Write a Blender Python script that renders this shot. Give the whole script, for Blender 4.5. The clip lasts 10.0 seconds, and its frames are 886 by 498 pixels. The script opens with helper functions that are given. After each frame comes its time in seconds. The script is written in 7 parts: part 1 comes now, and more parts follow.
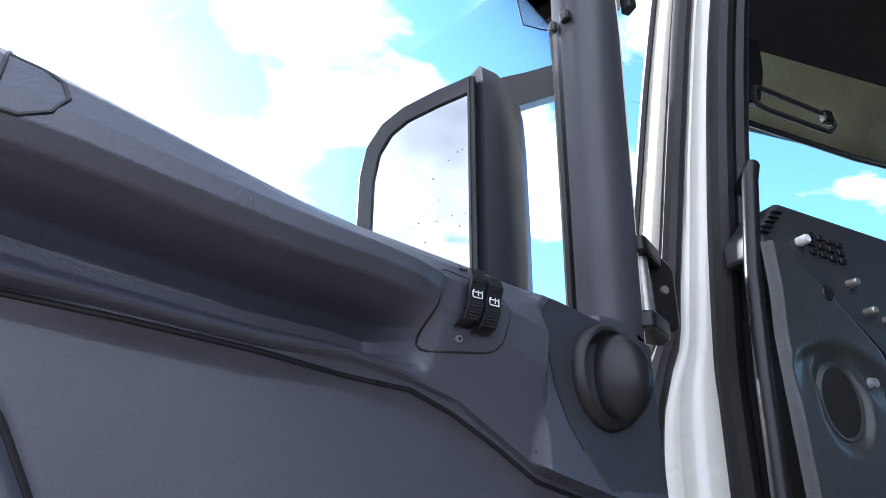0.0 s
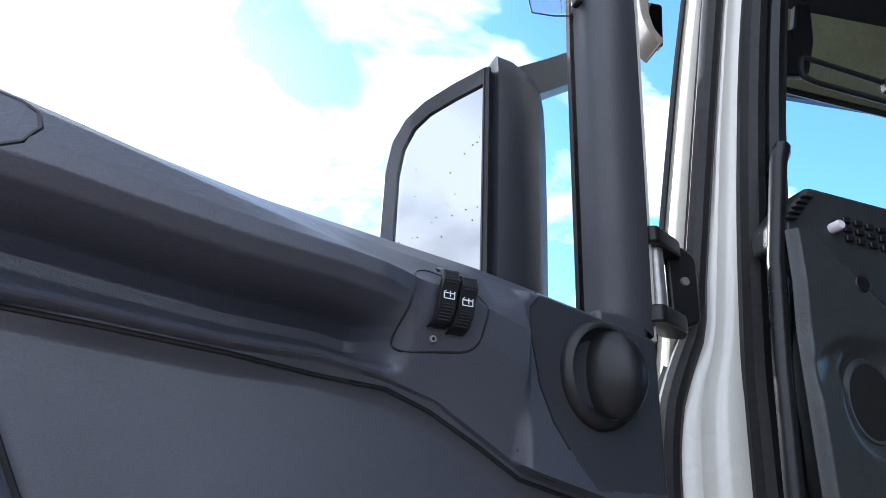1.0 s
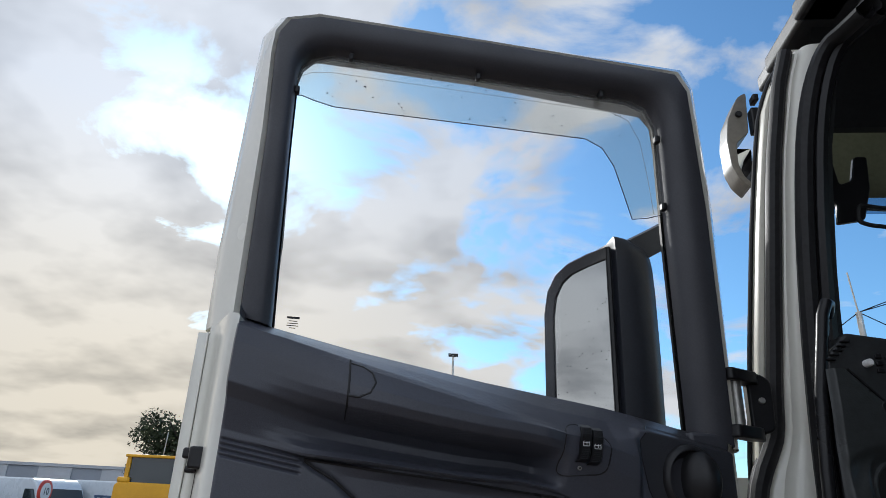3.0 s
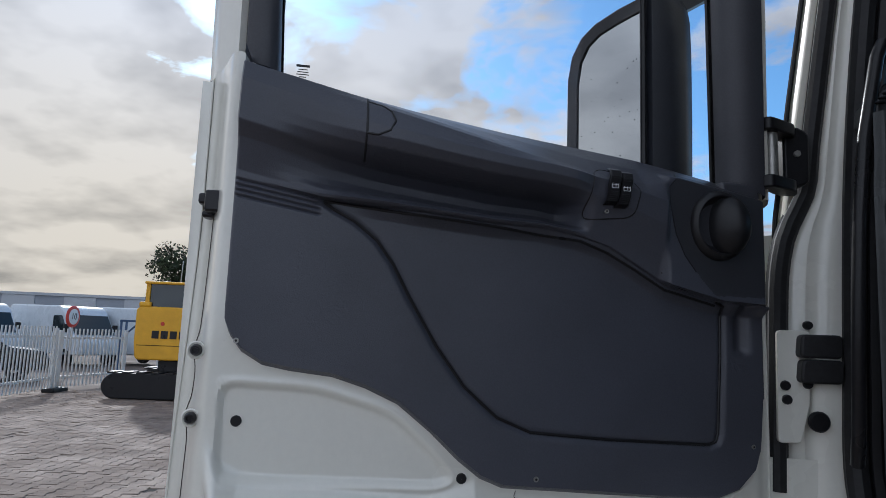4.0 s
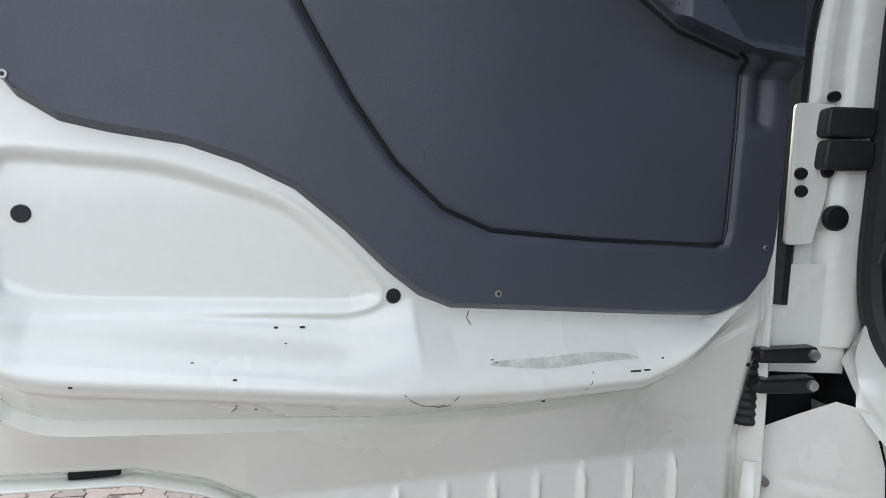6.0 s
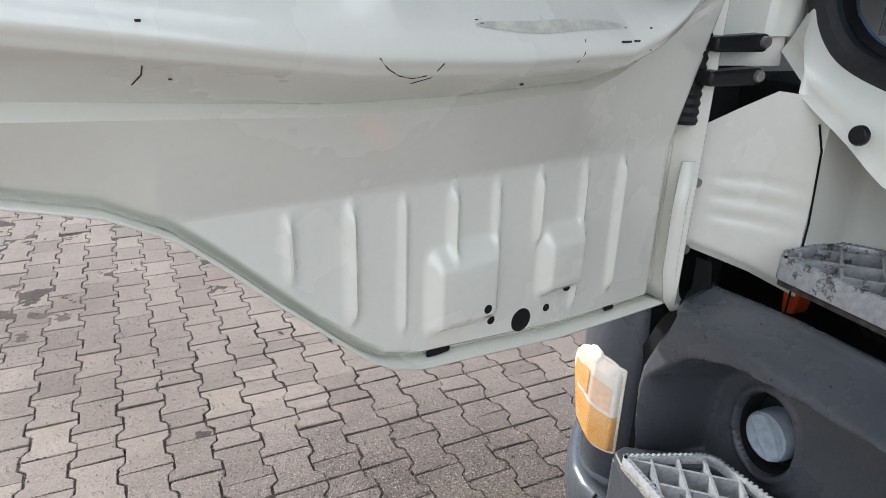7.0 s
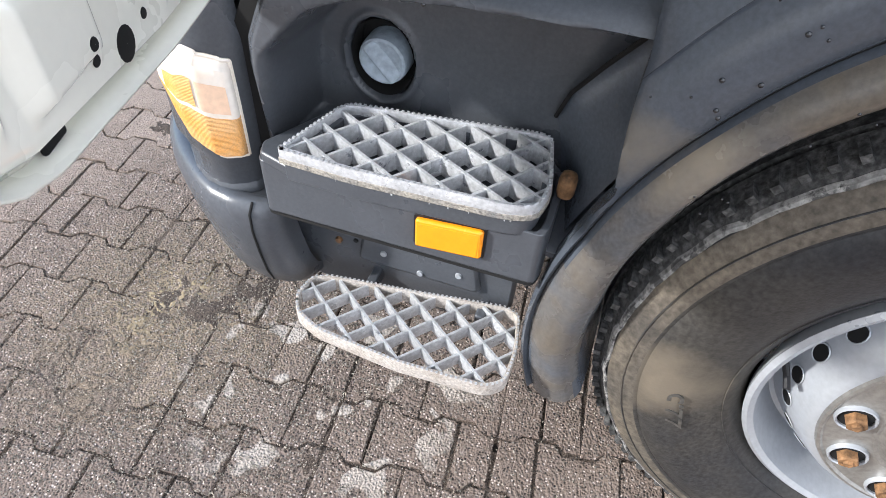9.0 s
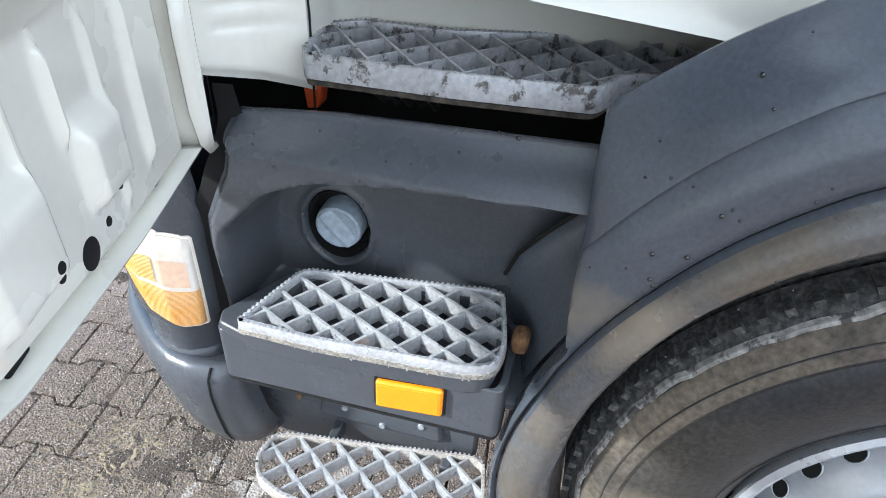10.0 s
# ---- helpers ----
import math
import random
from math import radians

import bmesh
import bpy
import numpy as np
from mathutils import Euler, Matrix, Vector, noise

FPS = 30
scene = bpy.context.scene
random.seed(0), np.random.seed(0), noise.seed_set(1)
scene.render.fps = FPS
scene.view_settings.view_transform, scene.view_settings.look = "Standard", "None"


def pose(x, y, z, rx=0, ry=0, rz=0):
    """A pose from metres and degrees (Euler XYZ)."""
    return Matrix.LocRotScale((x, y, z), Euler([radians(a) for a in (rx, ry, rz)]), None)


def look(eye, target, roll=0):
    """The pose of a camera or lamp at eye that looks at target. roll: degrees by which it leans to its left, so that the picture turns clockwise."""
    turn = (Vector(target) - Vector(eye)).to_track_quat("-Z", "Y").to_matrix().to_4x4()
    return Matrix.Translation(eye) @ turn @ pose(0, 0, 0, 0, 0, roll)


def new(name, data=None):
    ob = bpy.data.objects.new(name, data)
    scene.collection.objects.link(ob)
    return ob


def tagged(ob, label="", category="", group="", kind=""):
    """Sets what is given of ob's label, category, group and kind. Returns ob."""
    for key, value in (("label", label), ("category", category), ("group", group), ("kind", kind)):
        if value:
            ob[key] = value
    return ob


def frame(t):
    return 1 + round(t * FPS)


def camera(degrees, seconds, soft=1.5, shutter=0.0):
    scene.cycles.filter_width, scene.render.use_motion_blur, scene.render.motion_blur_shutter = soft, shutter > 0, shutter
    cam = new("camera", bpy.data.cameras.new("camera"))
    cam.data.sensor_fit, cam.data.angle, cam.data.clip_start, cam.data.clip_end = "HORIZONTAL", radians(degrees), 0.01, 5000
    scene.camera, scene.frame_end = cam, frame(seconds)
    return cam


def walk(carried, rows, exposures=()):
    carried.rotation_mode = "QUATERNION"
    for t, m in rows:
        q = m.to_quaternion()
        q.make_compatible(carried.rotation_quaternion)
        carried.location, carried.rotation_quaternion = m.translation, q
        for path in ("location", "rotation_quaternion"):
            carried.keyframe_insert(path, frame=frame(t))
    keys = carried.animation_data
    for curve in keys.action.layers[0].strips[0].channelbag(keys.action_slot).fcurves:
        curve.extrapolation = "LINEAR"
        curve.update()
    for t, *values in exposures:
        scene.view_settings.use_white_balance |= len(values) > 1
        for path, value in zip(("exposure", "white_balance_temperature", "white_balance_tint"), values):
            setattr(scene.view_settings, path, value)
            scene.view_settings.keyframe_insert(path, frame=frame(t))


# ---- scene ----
cam = camera(68.8, 10.0, soft=0.85)
PATH = [
    (0, (-0.46, -0.478, 1.804), (0.152, 1.253, 2.597), 0.2),
    (0.5, (-0.267, -0.53, 1.805), (-0.089, 1.309, 2.572), 3.5),
    (1, (-0.353, -0.522, 1.822), (-0.008, 1.307, 2.555), 2.3),
    (1.5, (-0.329, -0.699, 1.868), (-0.096, 1.162, 2.564), 1.9),
    (2, (-0.295, -0.911, 1.924), (-0.427, 0.95, 2.643), 1.9),
    (2.2, (-0.314, -0.985, 1.928), (-0.504, 0.856, 2.684), 2.1),
    (3.3, (-0.39, -1.09, 1.855), (-0.563, 0.761, 2.592), 2.5),
    (3.5, (-0.393, -1.058, 1.82), (-0.572, 0.836, 2.435), 2.5),
    (4, (-0.417, -0.987, 1.756), (-0.597, 0.987, 2.023), 2.1),
    (4.5, (-0.435, -0.94, 1.74), (-0.613, 1.051, 1.81), 2.2),
    (5, (-0.453, -0.86, 1.736), (-0.605, 1.134, 1.753), 2.2),
    (5.2, (-0.448, -0.797, 1.721), (-0.559, 1.2, 1.733), 2.1),
    (6.3, (-0.507, -0.587, 1.601), (-0.173, 1.362, 1.297), 1.7),
    (6.5, (-0.541, -0.564, 1.572), (-0.063, 1.33, 1.138), 2.0),
    (6.8, (-0.59, -0.514, 1.521), (0.04, 1.282, 0.906), 1.7),
    (7, (-0.591, -0.462, 1.485), (0.072, 1.273, 0.744), 1.8),
    (7.5, (-0.571, -0.361, 1.399), (0.292, 1.08, 0.313), 2.0),
    (8, (-0.6, -0.294, 1.359), (0.529, 0.641, -0.001), 2.8),
    (8.5, (-0.659, -0.247, 1.369), (0.593, 0.27, -0.103), 3.9),
    (9, (-0.634, -0.225, 1.409), (0.659, 0.147, -0.072), 4.1),
    (9.5, (-0.614, -0.221, 1.447), (0.776, 0.11, 0.048), 4.0),
    (10, (-0.611, -0.218, 1.48), (0.939, 0.115, 0.261), 3.8),
]
walk(cam, [(t, look(eye, target, roll)) for t, eye, target, roll in PATH],
     exposures=[(0.0, 0.98, 5500, 14), (0.5, 0.74, 5450, 13), (1.2, 0.66, 5500, 13), (1.6, 0.55, 5600, 13), (2.0, 0.05, 5700, 13), (3.3, -0.80, 5800, 9), (3.9, -0.86, 5600, 11), (4.5, -0.28, 5450, 12), (5.2, 0.17, 5400, 12),
                (6.3, 0.46, 5850, 9), (7.0, 0.28, 5850, 9), (7.5, 0.14, 5800, 10), (8.2, 0.53, 5850, 11), (9.0, 0.76, 5850, 11), (9.5, 0.82, 5700, 10), (10.0, 0.86, 5550, 7)])

# ---- sky and sun ----
SUN_ELEV, SUN_LEFT = radians(27), radians(31)
SUN_DIR = Vector((-math.sin(SUN_LEFT) * math.cos(SUN_ELEV), math.cos(SUN_LEFT) * math.cos(SUN_ELEV), math.sin(SUN_ELEV)))
world = bpy.data.worlds.new("sky")
scene.world = world
world.use_nodes = True
wt = world.node_tree
wt.nodes.clear()


def wmath(op, a, b=None, clamp=False):
    n = wt.nodes.new("ShaderNodeMath")
    n.operation, n.use_clamp = op, clamp
    for i, v in enumerate((a, b)):
        if v is None:
            continue
        if isinstance(v, (int, float)):
            n.inputs[i].default_value = v
        else:
            wt.links.new(v, n.inputs[i])
    return n.outputs[0]


sky = wt.nodes.new("ShaderNodeTexSky")
sky.sky_type, sky.sun_disc = "NISHITA", False
sky.sun_elevation, sky.sun_rotation = SUN_ELEV, -SUN_LEFT
sky.air_density, sky.dust_density, sky.ozone_density = 1.0, 0.6, 2.0
coord = wt.nodes.new("ShaderNodeTexCoord")
sep = wt.nodes.new("ShaderNodeSeparateXYZ")
wt.links.new(coord.outputs["Generated"], sep.inputs[0])
up = wmath("MAXIMUM", sep.outputs["Z"], 0.03)
lift = wmath("ADD", up, 0.22)
cx, cy = wmath("DIVIDE", sep.outputs["X"], lift), wmath("DIVIDE", sep.outputs["Y"], lift)
comb = wt.nodes.new("ShaderNodeCombineXYZ")
wt.links.new(cx, comb.inputs[0])
wt.links.new(cy, comb.inputs[1])
cloud = wt.nodes.new("ShaderNodeTexNoise")
cloud.inputs["Scale"].default_value, cloud.inputs["Detail"].default_value = 2.7, 12.0
cloud.inputs["Roughness"].default_value, cloud.inputs["Distortion"].default_value = 0.55, 0.30
shift = wt.nodes.new("ShaderNodeVectorMath")
shift.inputs[1].default_value = (3.7, 1.3, 0.0)
wt.links.new(comb.outputs[0], shift.inputs[0])
wt.links.new(shift.outputs[0], cloud.inputs["Vector"])
# more cover towards the left of the truck, clearer sky over its nose
side = wmath("MULTIPLY", sep.outputs["X"], -0.14)
behind = wmath("MULTIPLY", wmath("MAXIMUM", wmath("MULTIPLY", sep.outputs["Y"], -1.0), -0.1), 0.17)
# an unbroken bank low in the west, under the sun
bank = wmath("MULTIPLY", wmath("MULTIPLY", wmath("SUBTRACT", 0.42, sep.outputs["Z"]), 1.5, True), wmath("MULTIPLY", wmath("SUBTRACT", 0.10, sep.outputs["X"]), 2.2, True))
mask_in = wmath("ADD", wmath("ADD", wmath("ADD", cloud.outputs["Fac"], side), behind), wmath("MULTIPLY", bank, 0.42))
ramp = wt.nodes.new("ShaderNodeValToRGB")
ramp.color_ramp.elements[0].position, ramp.color_ramp.elements[1].position = 0.43, 0.53
wt.links.new(mask_in, ramp.inputs[0])
shade = wt.nodes.new("ShaderNodeTexNoise")
shade.inputs["Scale"].default_value, shade.inputs["Detail"].default_value = 2.3, 4.0
wt.links.new(comb.outputs[0], shade.inputs["Vector"])
# thin edges shine, thick cores are grey
thick = wmath("ADD", wmath("MULTIPLY", wmath("ADD", cloud.outputs["Fac"], wmath("ADD", wmath("MULTIPLY", behind, 0.55), wmath("MULTIPLY", bank, 0.08))), 0.25), wmath("MULTIPLY", shade.outputs["Fac"], 0.75))
shade_ramp = wt.nodes.new("ShaderNodeValToRGB")
shade_ramp.color_ramp.elements[0].position, shade_ramp.color_ramp.elements[1].position = 0.46, 0.72
shade_ramp.color_ramp.elements[0].color = (1.46, 1.46, 1.46, 1)
shade_ramp.color_ramp.elements[1].color = (0.54, 0.56, 0.60, 1)
wt.links.new(thick, shade_ramp.inputs[0])
# clouds glow towards the veiled sun
dot = wt.nodes.new("ShaderNodeVectorMath")
dot.operation = "DOT_PRODUCT"
dot.inputs[1].default_value = SUN_DIR
wt.links.new(coord.outputs["Generated"], dot.inputs[0])
near_sun = wmath("POWER", wmath("MAXIMUM", dot.outputs["Value"], 0.0), 14.0)
away = wmath("MULTIPLY", wmath("SUBTRACT", 1.0, dot.outputs["Value"]), 0.27)
glow = wmath("ADD", wmath("ADD", wmath("MULTIPLY", near_sun, 0.20), 0.52), away)
cloud_col = wt.nodes.new("ShaderNodeMix")
cloud_col.data_type, cloud_col.blend_type = "RGBA", "MULTIPLY"
cloud_col.inputs["Factor"].default_value = 1.0
wt.links.new(shade_ramp.outputs["Color"], cloud_col.inputs["A"])
wt.links.new(glow, cloud_col.inputs["B"])
# warmer where the light comes through low cloud
low_warm = wmath("MULTIPLY", wmath("POWER", wmath("MAXIMUM", dot.outputs["Value"], 0.0), 4.0), wmath("SUBTRACT", 1.0, wmath("MULTIPLY", sep.outputs["Z"], 2.0)), True)
warm_col = wt.nodes.new("ShaderNodeMix")
warm_col.data_type, warm_col.blend_type = "RGBA", "MULTIPLY"
warm_col.inputs["B"].default_value = (1.26, 1.0, 0.60, 1)
wt.links.new(low_warm, warm_col.inputs["Factor"])
wt.links.new(cloud_col.outputs["Result"], warm_col.inputs["A"])
sky_gain = wt.nodes.new("ShaderNodeMix")
sky_gain.data_type, sky_gain.blend_type = "RGBA", "MULTIPLY"
sky_gain.inputs["Factor"].default_value = 1.0
sky_gain.inputs["B"].default_value = (0.128, 0.174, 0.188, 1)
wt.links.new(sky.outputs[0], sky_gain.inputs["A"])
both = wt.nodes.new("ShaderNodeMix")
both.data_type = "RGBA"
wt.links.new(ramp.outputs["Color"], both.inputs["Factor"])
wt.links.new(sky_gain.outputs["Result"], both.inputs["A"])
wt.links.new(warm_col.outputs["Result"], both.inputs["B"])
bg = wt.nodes.new("ShaderNodeBackground")
wt.links.new(both.outputs["Result"], bg.inputs["Color"])
bg.inputs["Strength"].default_value = 1.35
wout = wt.nodes.new("ShaderNodeOutputWorld")
wt.links.new(bg.outputs[0], wout.inputs[0])

sun = new("sun", bpy.data.lights.new("sun", "SUN"))
sun.data.energy, sun.data.angle, sun.data.color = 4.2, radians(3), (1.0, 0.93, 0.82)
sun.matrix_world = look(SUN_DIR * 40, (0, 0, 0))


# ---- materials ----
def material(name, base, rough=0.5, metal=0.0, stain=0.12, stain_scale=3.0, grain=0.06, grain_scale=90.0, bump=0.0,
             bump_scale=220.0, second=None, spec=0.5, coat=0.0, speck=None, speck_at=0.62, speck_scale=40.0, piece=0.0, trans=0.0, ior=1.45, rough_var=0.12):
    m = bpy.data.materials.new(name)
    m.use_nodes = True
    nt = m.node_tree
    b = nt.nodes["Principled BSDF"]
    geo = nt.nodes.new("ShaderNodeNewGeometry")

    def noise_tex(scale, detail, rough_=0.55):
        n = nt.nodes.new("ShaderNodeTexNoise")
        n.inputs["Scale"].default_value, n.inputs["Detail"].default_value, n.inputs["Roughness"].default_value = scale, detail, rough_
        nt.links.new(geo.outputs["Position"], n.inputs["Vector"])
        return n.outputs["Fac"]

    def rng(v, lo, hi, a=0.3, z=0.7):
        n = nt.nodes.new("ShaderNodeMapRange")
        n.inputs["From Min"].default_value, n.inputs["From Max"].default_value = a, z
        n.inputs["To Min"].default_value, n.inputs["To Max"].default_value = lo, hi
        nt.links.new(v, n.inputs["Value"])
        return n.outputs[0]

    def mix(fac, a, c, mode="MIX"):
        n = nt.nodes.new("ShaderNodeMix")
        n.data_type, n.blend_type = "RGBA", mode
        for sock, v in (("Factor", fac), ("A", a), ("B", c)):
            if isinstance(v, tuple):
                n.inputs[sock].default_value = (*v[:3], 1)
            elif isinstance(v, (int, float)):
                n.inputs[sock].default_value = v
            else:
                nt.links.new(v, n.inputs[sock])
        return n.outputs["Result"]

    big, fine = noise_tex(stain_scale, 5), noise_tex(grain_scale, 4)
    dark = second or tuple(c * (1 - stain * 2) for c in base)
    col = mix(rng(big, 0, 1, 0.38, 0.66), base, dark) if second else mix(rng(big, 0, 1), base, dark)
    col = mix(1.0, col, rng(fine, 1 - grain * 2, 1 + grain), "MULTIPLY")
    if speck:
        col = mix(rng(noise_tex(speck_scale, 6, 0.7), 0, 1, speck_at, speck_at + 0.07), col, speck)
    if piece:
        info = nt.nodes.new("ShaderNodeObjectInfo")
        col = mix(1.0, col, rng(info.outputs["Random"], 1 - piece, 1 + piece, 0, 1), "MULTIPLY")
        col = mix(1.0, col, rng(geo.outputs["Random Per Island"], 1 - piece, 1 + piece, 0, 1), "MULTIPLY")
    nt.links.new(col, b.inputs["Base Color"])
    nt.links.new(rng(big, max(0.02, rough - rough_var), min(1, rough + rough_var)), b.inputs["Roughness"])
    b.inputs["Metallic"].default_value, b.inputs["Specular IOR Level"].default_value = metal, spec
    b.inputs["Coat Weight"].default_value, b.inputs["Coat Roughness"].default_value = coat, 0.08
    b.inputs["Transmission Weight"].default_value, b.inputs["IOR"].default_value = trans, ior
    if bump:
        bn = nt.nodes.new("ShaderNodeBump")
        bn.inputs["Strength"].default_value, bn.inputs["Distance"].default_value = bump, 0.002
        nt.links.new(noise_tex(bump_scale, 3), bn.inputs["Height"])
        nt.links.new(bn.outputs[0], b.inputs["Normal"])
    return m


def thin_glass(name, tint=(1, 1, 1), gloss=0.08, rough=0.0, cloudy=0.0):
    m = bpy.data.materials.new(name)
    m.use_nodes = True
    nt = m.node_tree
    nt.nodes.clear()
    tr, gl, mx = nt.nodes.new("ShaderNodeBsdfTransparent"), nt.nodes.new("ShaderNodeBsdfGlossy"), nt.nodes.new("ShaderNodeMixShader")
    df, mx2 = nt.nodes.new("ShaderNodeBsdfDiffuse"), nt.nodes.new("ShaderNodeMixShader")
    fr = nt.nodes.new("ShaderNodeFresnel")
    fr.inputs["IOR"].default_value = 1.3
    out = nt.nodes.new("ShaderNodeOutputMaterial")
    tr.inputs[0].default_value, gl.inputs["Roughness"].default_value = (*tint, 1), rough
    df.inputs[0].default_value = (0.7, 0.72, 0.72, 1)
    mx2.inputs[0].default_value = cloudy
    nt.links.new(tr.outputs[0], mx2.inputs[1])
    nt.links.new(df.outputs[0], mx2.inputs[2])
    nt.links.new(fr.outputs[0], mx.inputs[0])
    nt.links.new(mx2.outputs[0], mx.inputs[1])
    nt.links.new(gl.outputs[0], mx.inputs[2])
    nt.links.new(mx.outputs[0], out.inputs[0])
    return m


WHITE = material("white_paint", (0.81, 0.80, 0.72), 0.26, stain=0.025, grain=0.01, bump=0.03, bump_scale=120, coat=1.0,
                 speck=(0.50, 0.47, 0.38), speck_at=0.72, speck_scale=26, rough_var=0.04)
# the cab's white with the sun's warm tint put into the colour
SUNLIT_WHITE = material("sun_tinted_white_paint", (0.80, 0.77, 0.66), 0.35, stain=0.03, grain=0.02, coat=0.2)
TRIM = material("door_trim_plastic", (0.072, 0.076, 0.096), 0.36, stain=0.14, stain_scale=3.5, grain=0.06, grain_scale=420, bump=0.2, bump_scale=620, rough_var=0.08)


def scuffed(m):
    """Patches of crazed, rubbed skin on the plastic."""
    nt = m.node_tree
    geo = next(n for n in nt.nodes if n.type == "NEW_GEOMETRY")
    fine = next(n for n in nt.nodes if n.type == "BUMP")
    outs = []
    for scale, detail, lo, hi in ((70.0, 5.0, 0.44, 0.66), (4.5, 3.0, 0.52, 0.66)):
        n, r = nt.nodes.new("ShaderNodeTexNoise"), nt.nodes.new("ShaderNodeMapRange")
        n.inputs["Scale"].default_value, n.inputs["Detail"].default_value, n.inputs["Distortion"].default_value = scale, detail, 1.2
        r.inputs["From Min"].default_value, r.inputs["From Max"].default_value = lo, hi
        nt.links.new(geo.outputs["Position"], n.inputs["Vector"])
        nt.links.new(n.outputs["Fac"], r.inputs["Value"])
        outs.append(r.outputs[0])
    mul, bn = nt.nodes.new("ShaderNodeMath"), nt.nodes.new("ShaderNodeBump")
    mul.operation = "MULTIPLY"
    nt.links.new(outs[0], mul.inputs[0])
    nt.links.new(outs[1], mul.inputs[1])
    bn.inputs["Strength"].default_value, bn.inputs["Distance"].default_value = 0.20, 0.002
    nt.links.new(mul.outputs[0], bn.inputs["Height"])
    nt.links.new(bn.outputs[0], fine.inputs["Normal"])


scuffed(TRIM)
COVER = material("dark_cover_plastic", (0.036, 0.037, 0.044), 0.40, stain=0.1, stain_scale=6, grain=0.06, grain_scale=400, bump=0.15, bump_scale=620)
TRIM_SMOOTH = material("smooth_trim_plastic", (0.06, 0.061, 0.072), 0.42, stain=0.1, stain_scale=6, grain=0.06, grain_scale=300, bump=0.15, bump_scale=700)
BLACK = material("black_plastic", (0.014, 0.014, 0.016), 0.36, spec=0.4, stain=0.1, grain=0.1, bump=0.1)
MIRROR_BLACK = material("mirror_housing_plastic", (0.024, 0.027, 0.036), 0.42, stain=0.15, stain_scale=9, grain=0.08, grain_scale=200, bump=0.12)
RUBBER = material("black_rubber_seal", (0.02, 0.02, 0.022), 0.55, stain=0.15, grain=0.15, bump=0.2)
GREY = material("weathered_grey_plastic", (0.084, 0.091, 0.104), 0.30, stain=0.15, stain_scale=6, grain=0.08, grain_scale=160, bump=0.12, bump_scale=420,
                speck=(0.11, 0.10, 0.09), speck_at=0.70, speck_scale=18, rough_var=0.08, spec=0.6)
FENDER = material("fender_plastic", (0.088, 0.101, 0.122), 0.22, stain=0.15, stain_scale=5, grain=0.08, grain_scale=160, bump=0.08, bump_scale=420,
                  speck=(0.10, 0.085, 0.065), speck_at=0.70, speck_scale=12, rough_var=0.08, spec=0.6)
scuffed(FENDER)
ALU = material("worn_aluminium", (0.66, 0.67, 0.69), 0.36, metal=0.4, stain=0.14, stain_scale=18, grain=0.12, grain_scale=150, bump=0.2, bump_scale=200,
               speck=(0.22, 0.23, 0.26), speck_at=0.61, speck_scale=60)
ALU_DIRT = material("dirty_aluminium", (0.50, 0.51, 0.53), 0.42, metal=0.3, stain=0.16, stain_scale=8, grain=0.12, grain_scale=110, bump=0.18, bump_scale=180,
                    speck=(0.10, 0.095, 0.085), speck_at=0.54, speck_scale=34)
TYRE = material("tyre_rubber", (0.030, 0.031, 0.034), 0.42, second=(0.060, 0.055, 0.047), stain_scale=3, grain=0.2, grain_scale=120, bump=0.2, bump_scale=200, spec=0.3)


def smeared(m, at, r0, r1, colour):
    """One smear with a ragged outline, for dried dust and for painted sheen."""
    nt = m.node_tree
    b = nt.nodes["Principled BSDF"]
    geo = next(n for n in nt.nodes if n.type == "NEW_GEOMETRY")
    far, n, add, span, mx = (nt.nodes.new(k) for k in ("ShaderNodeVectorMath", "ShaderNodeTexNoise", "ShaderNodeMath", "ShaderNodeMapRange", "ShaderNodeMix"))
    far.operation, add.operation, mx.data_type = "DISTANCE", "MULTIPLY_ADD", "RGBA"
    far.inputs[1].default_value, n.inputs["Scale"].default_value, n.inputs["Detail"].default_value = at, 11.0, 6.0
    nt.links.new(geo.outputs["Position"], far.inputs[0])
    nt.links.new(geo.outputs["Position"], n.inputs["Vector"])
    nt.links.new(n.outputs["Fac"], add.inputs[0])
    add.inputs[1].default_value = 0.14
    nt.links.new(far.outputs["Value"], add.inputs[2])
    span.inputs["From Min"].default_value, span.inputs["From Max"].default_value = r1 + 0.07, r0 + 0.07
    nt.links.new(add.outputs[0], span.inputs["Value"])
    nt.links.new(span.outputs[0], mx.inputs["Factor"])
    nt.links.new(b.inputs["Base Color"].links[0].from_socket, mx.inputs["A"])
    mx.inputs["B"].default_value = (*colour, 1)
    nt.links.new(mx.outputs["Result"], b.inputs["Base Color"])


# dried dust on the sidewall
smeared(TYRE, (0.01, -0.435, 0.50), 0.03, 0.11, (0.155, 0.130, 0.098))
TREAD = material("dusty_tread_rubber", (0.035, 0.035, 0.035), 0.85, second=(0.105, 0.102, 0.098), stain_scale=85, grain=0.35, grain_scale=140, bump=0.8, bump_scale=130)
RIM = material("silver_rim_paint", (0.44, 0.46, 0.49), 0.35, metal=0.35, stain=0.05, grain=0.04, coat=0.2, speck=(0.25, 0.2, 0.15), speck_at=0.7)
STEEL = material("brushed_steel", (0.50, 0.49, 0.46), 0.38, metal=0.8, stain=0.15, grain=0.1, bump=0.2)
RUST = material("rusty_steel", (0.30, 0.16, 0.07), 0.8, stain=0.3, stain_scale=30, grain=0.3, bump=0.6, bump_scale=160)
AMBER = material("amber_lens", (0.95, 0.32, 0.004), 0.2, stain=0.03, grain=0.03, coat=0.5)
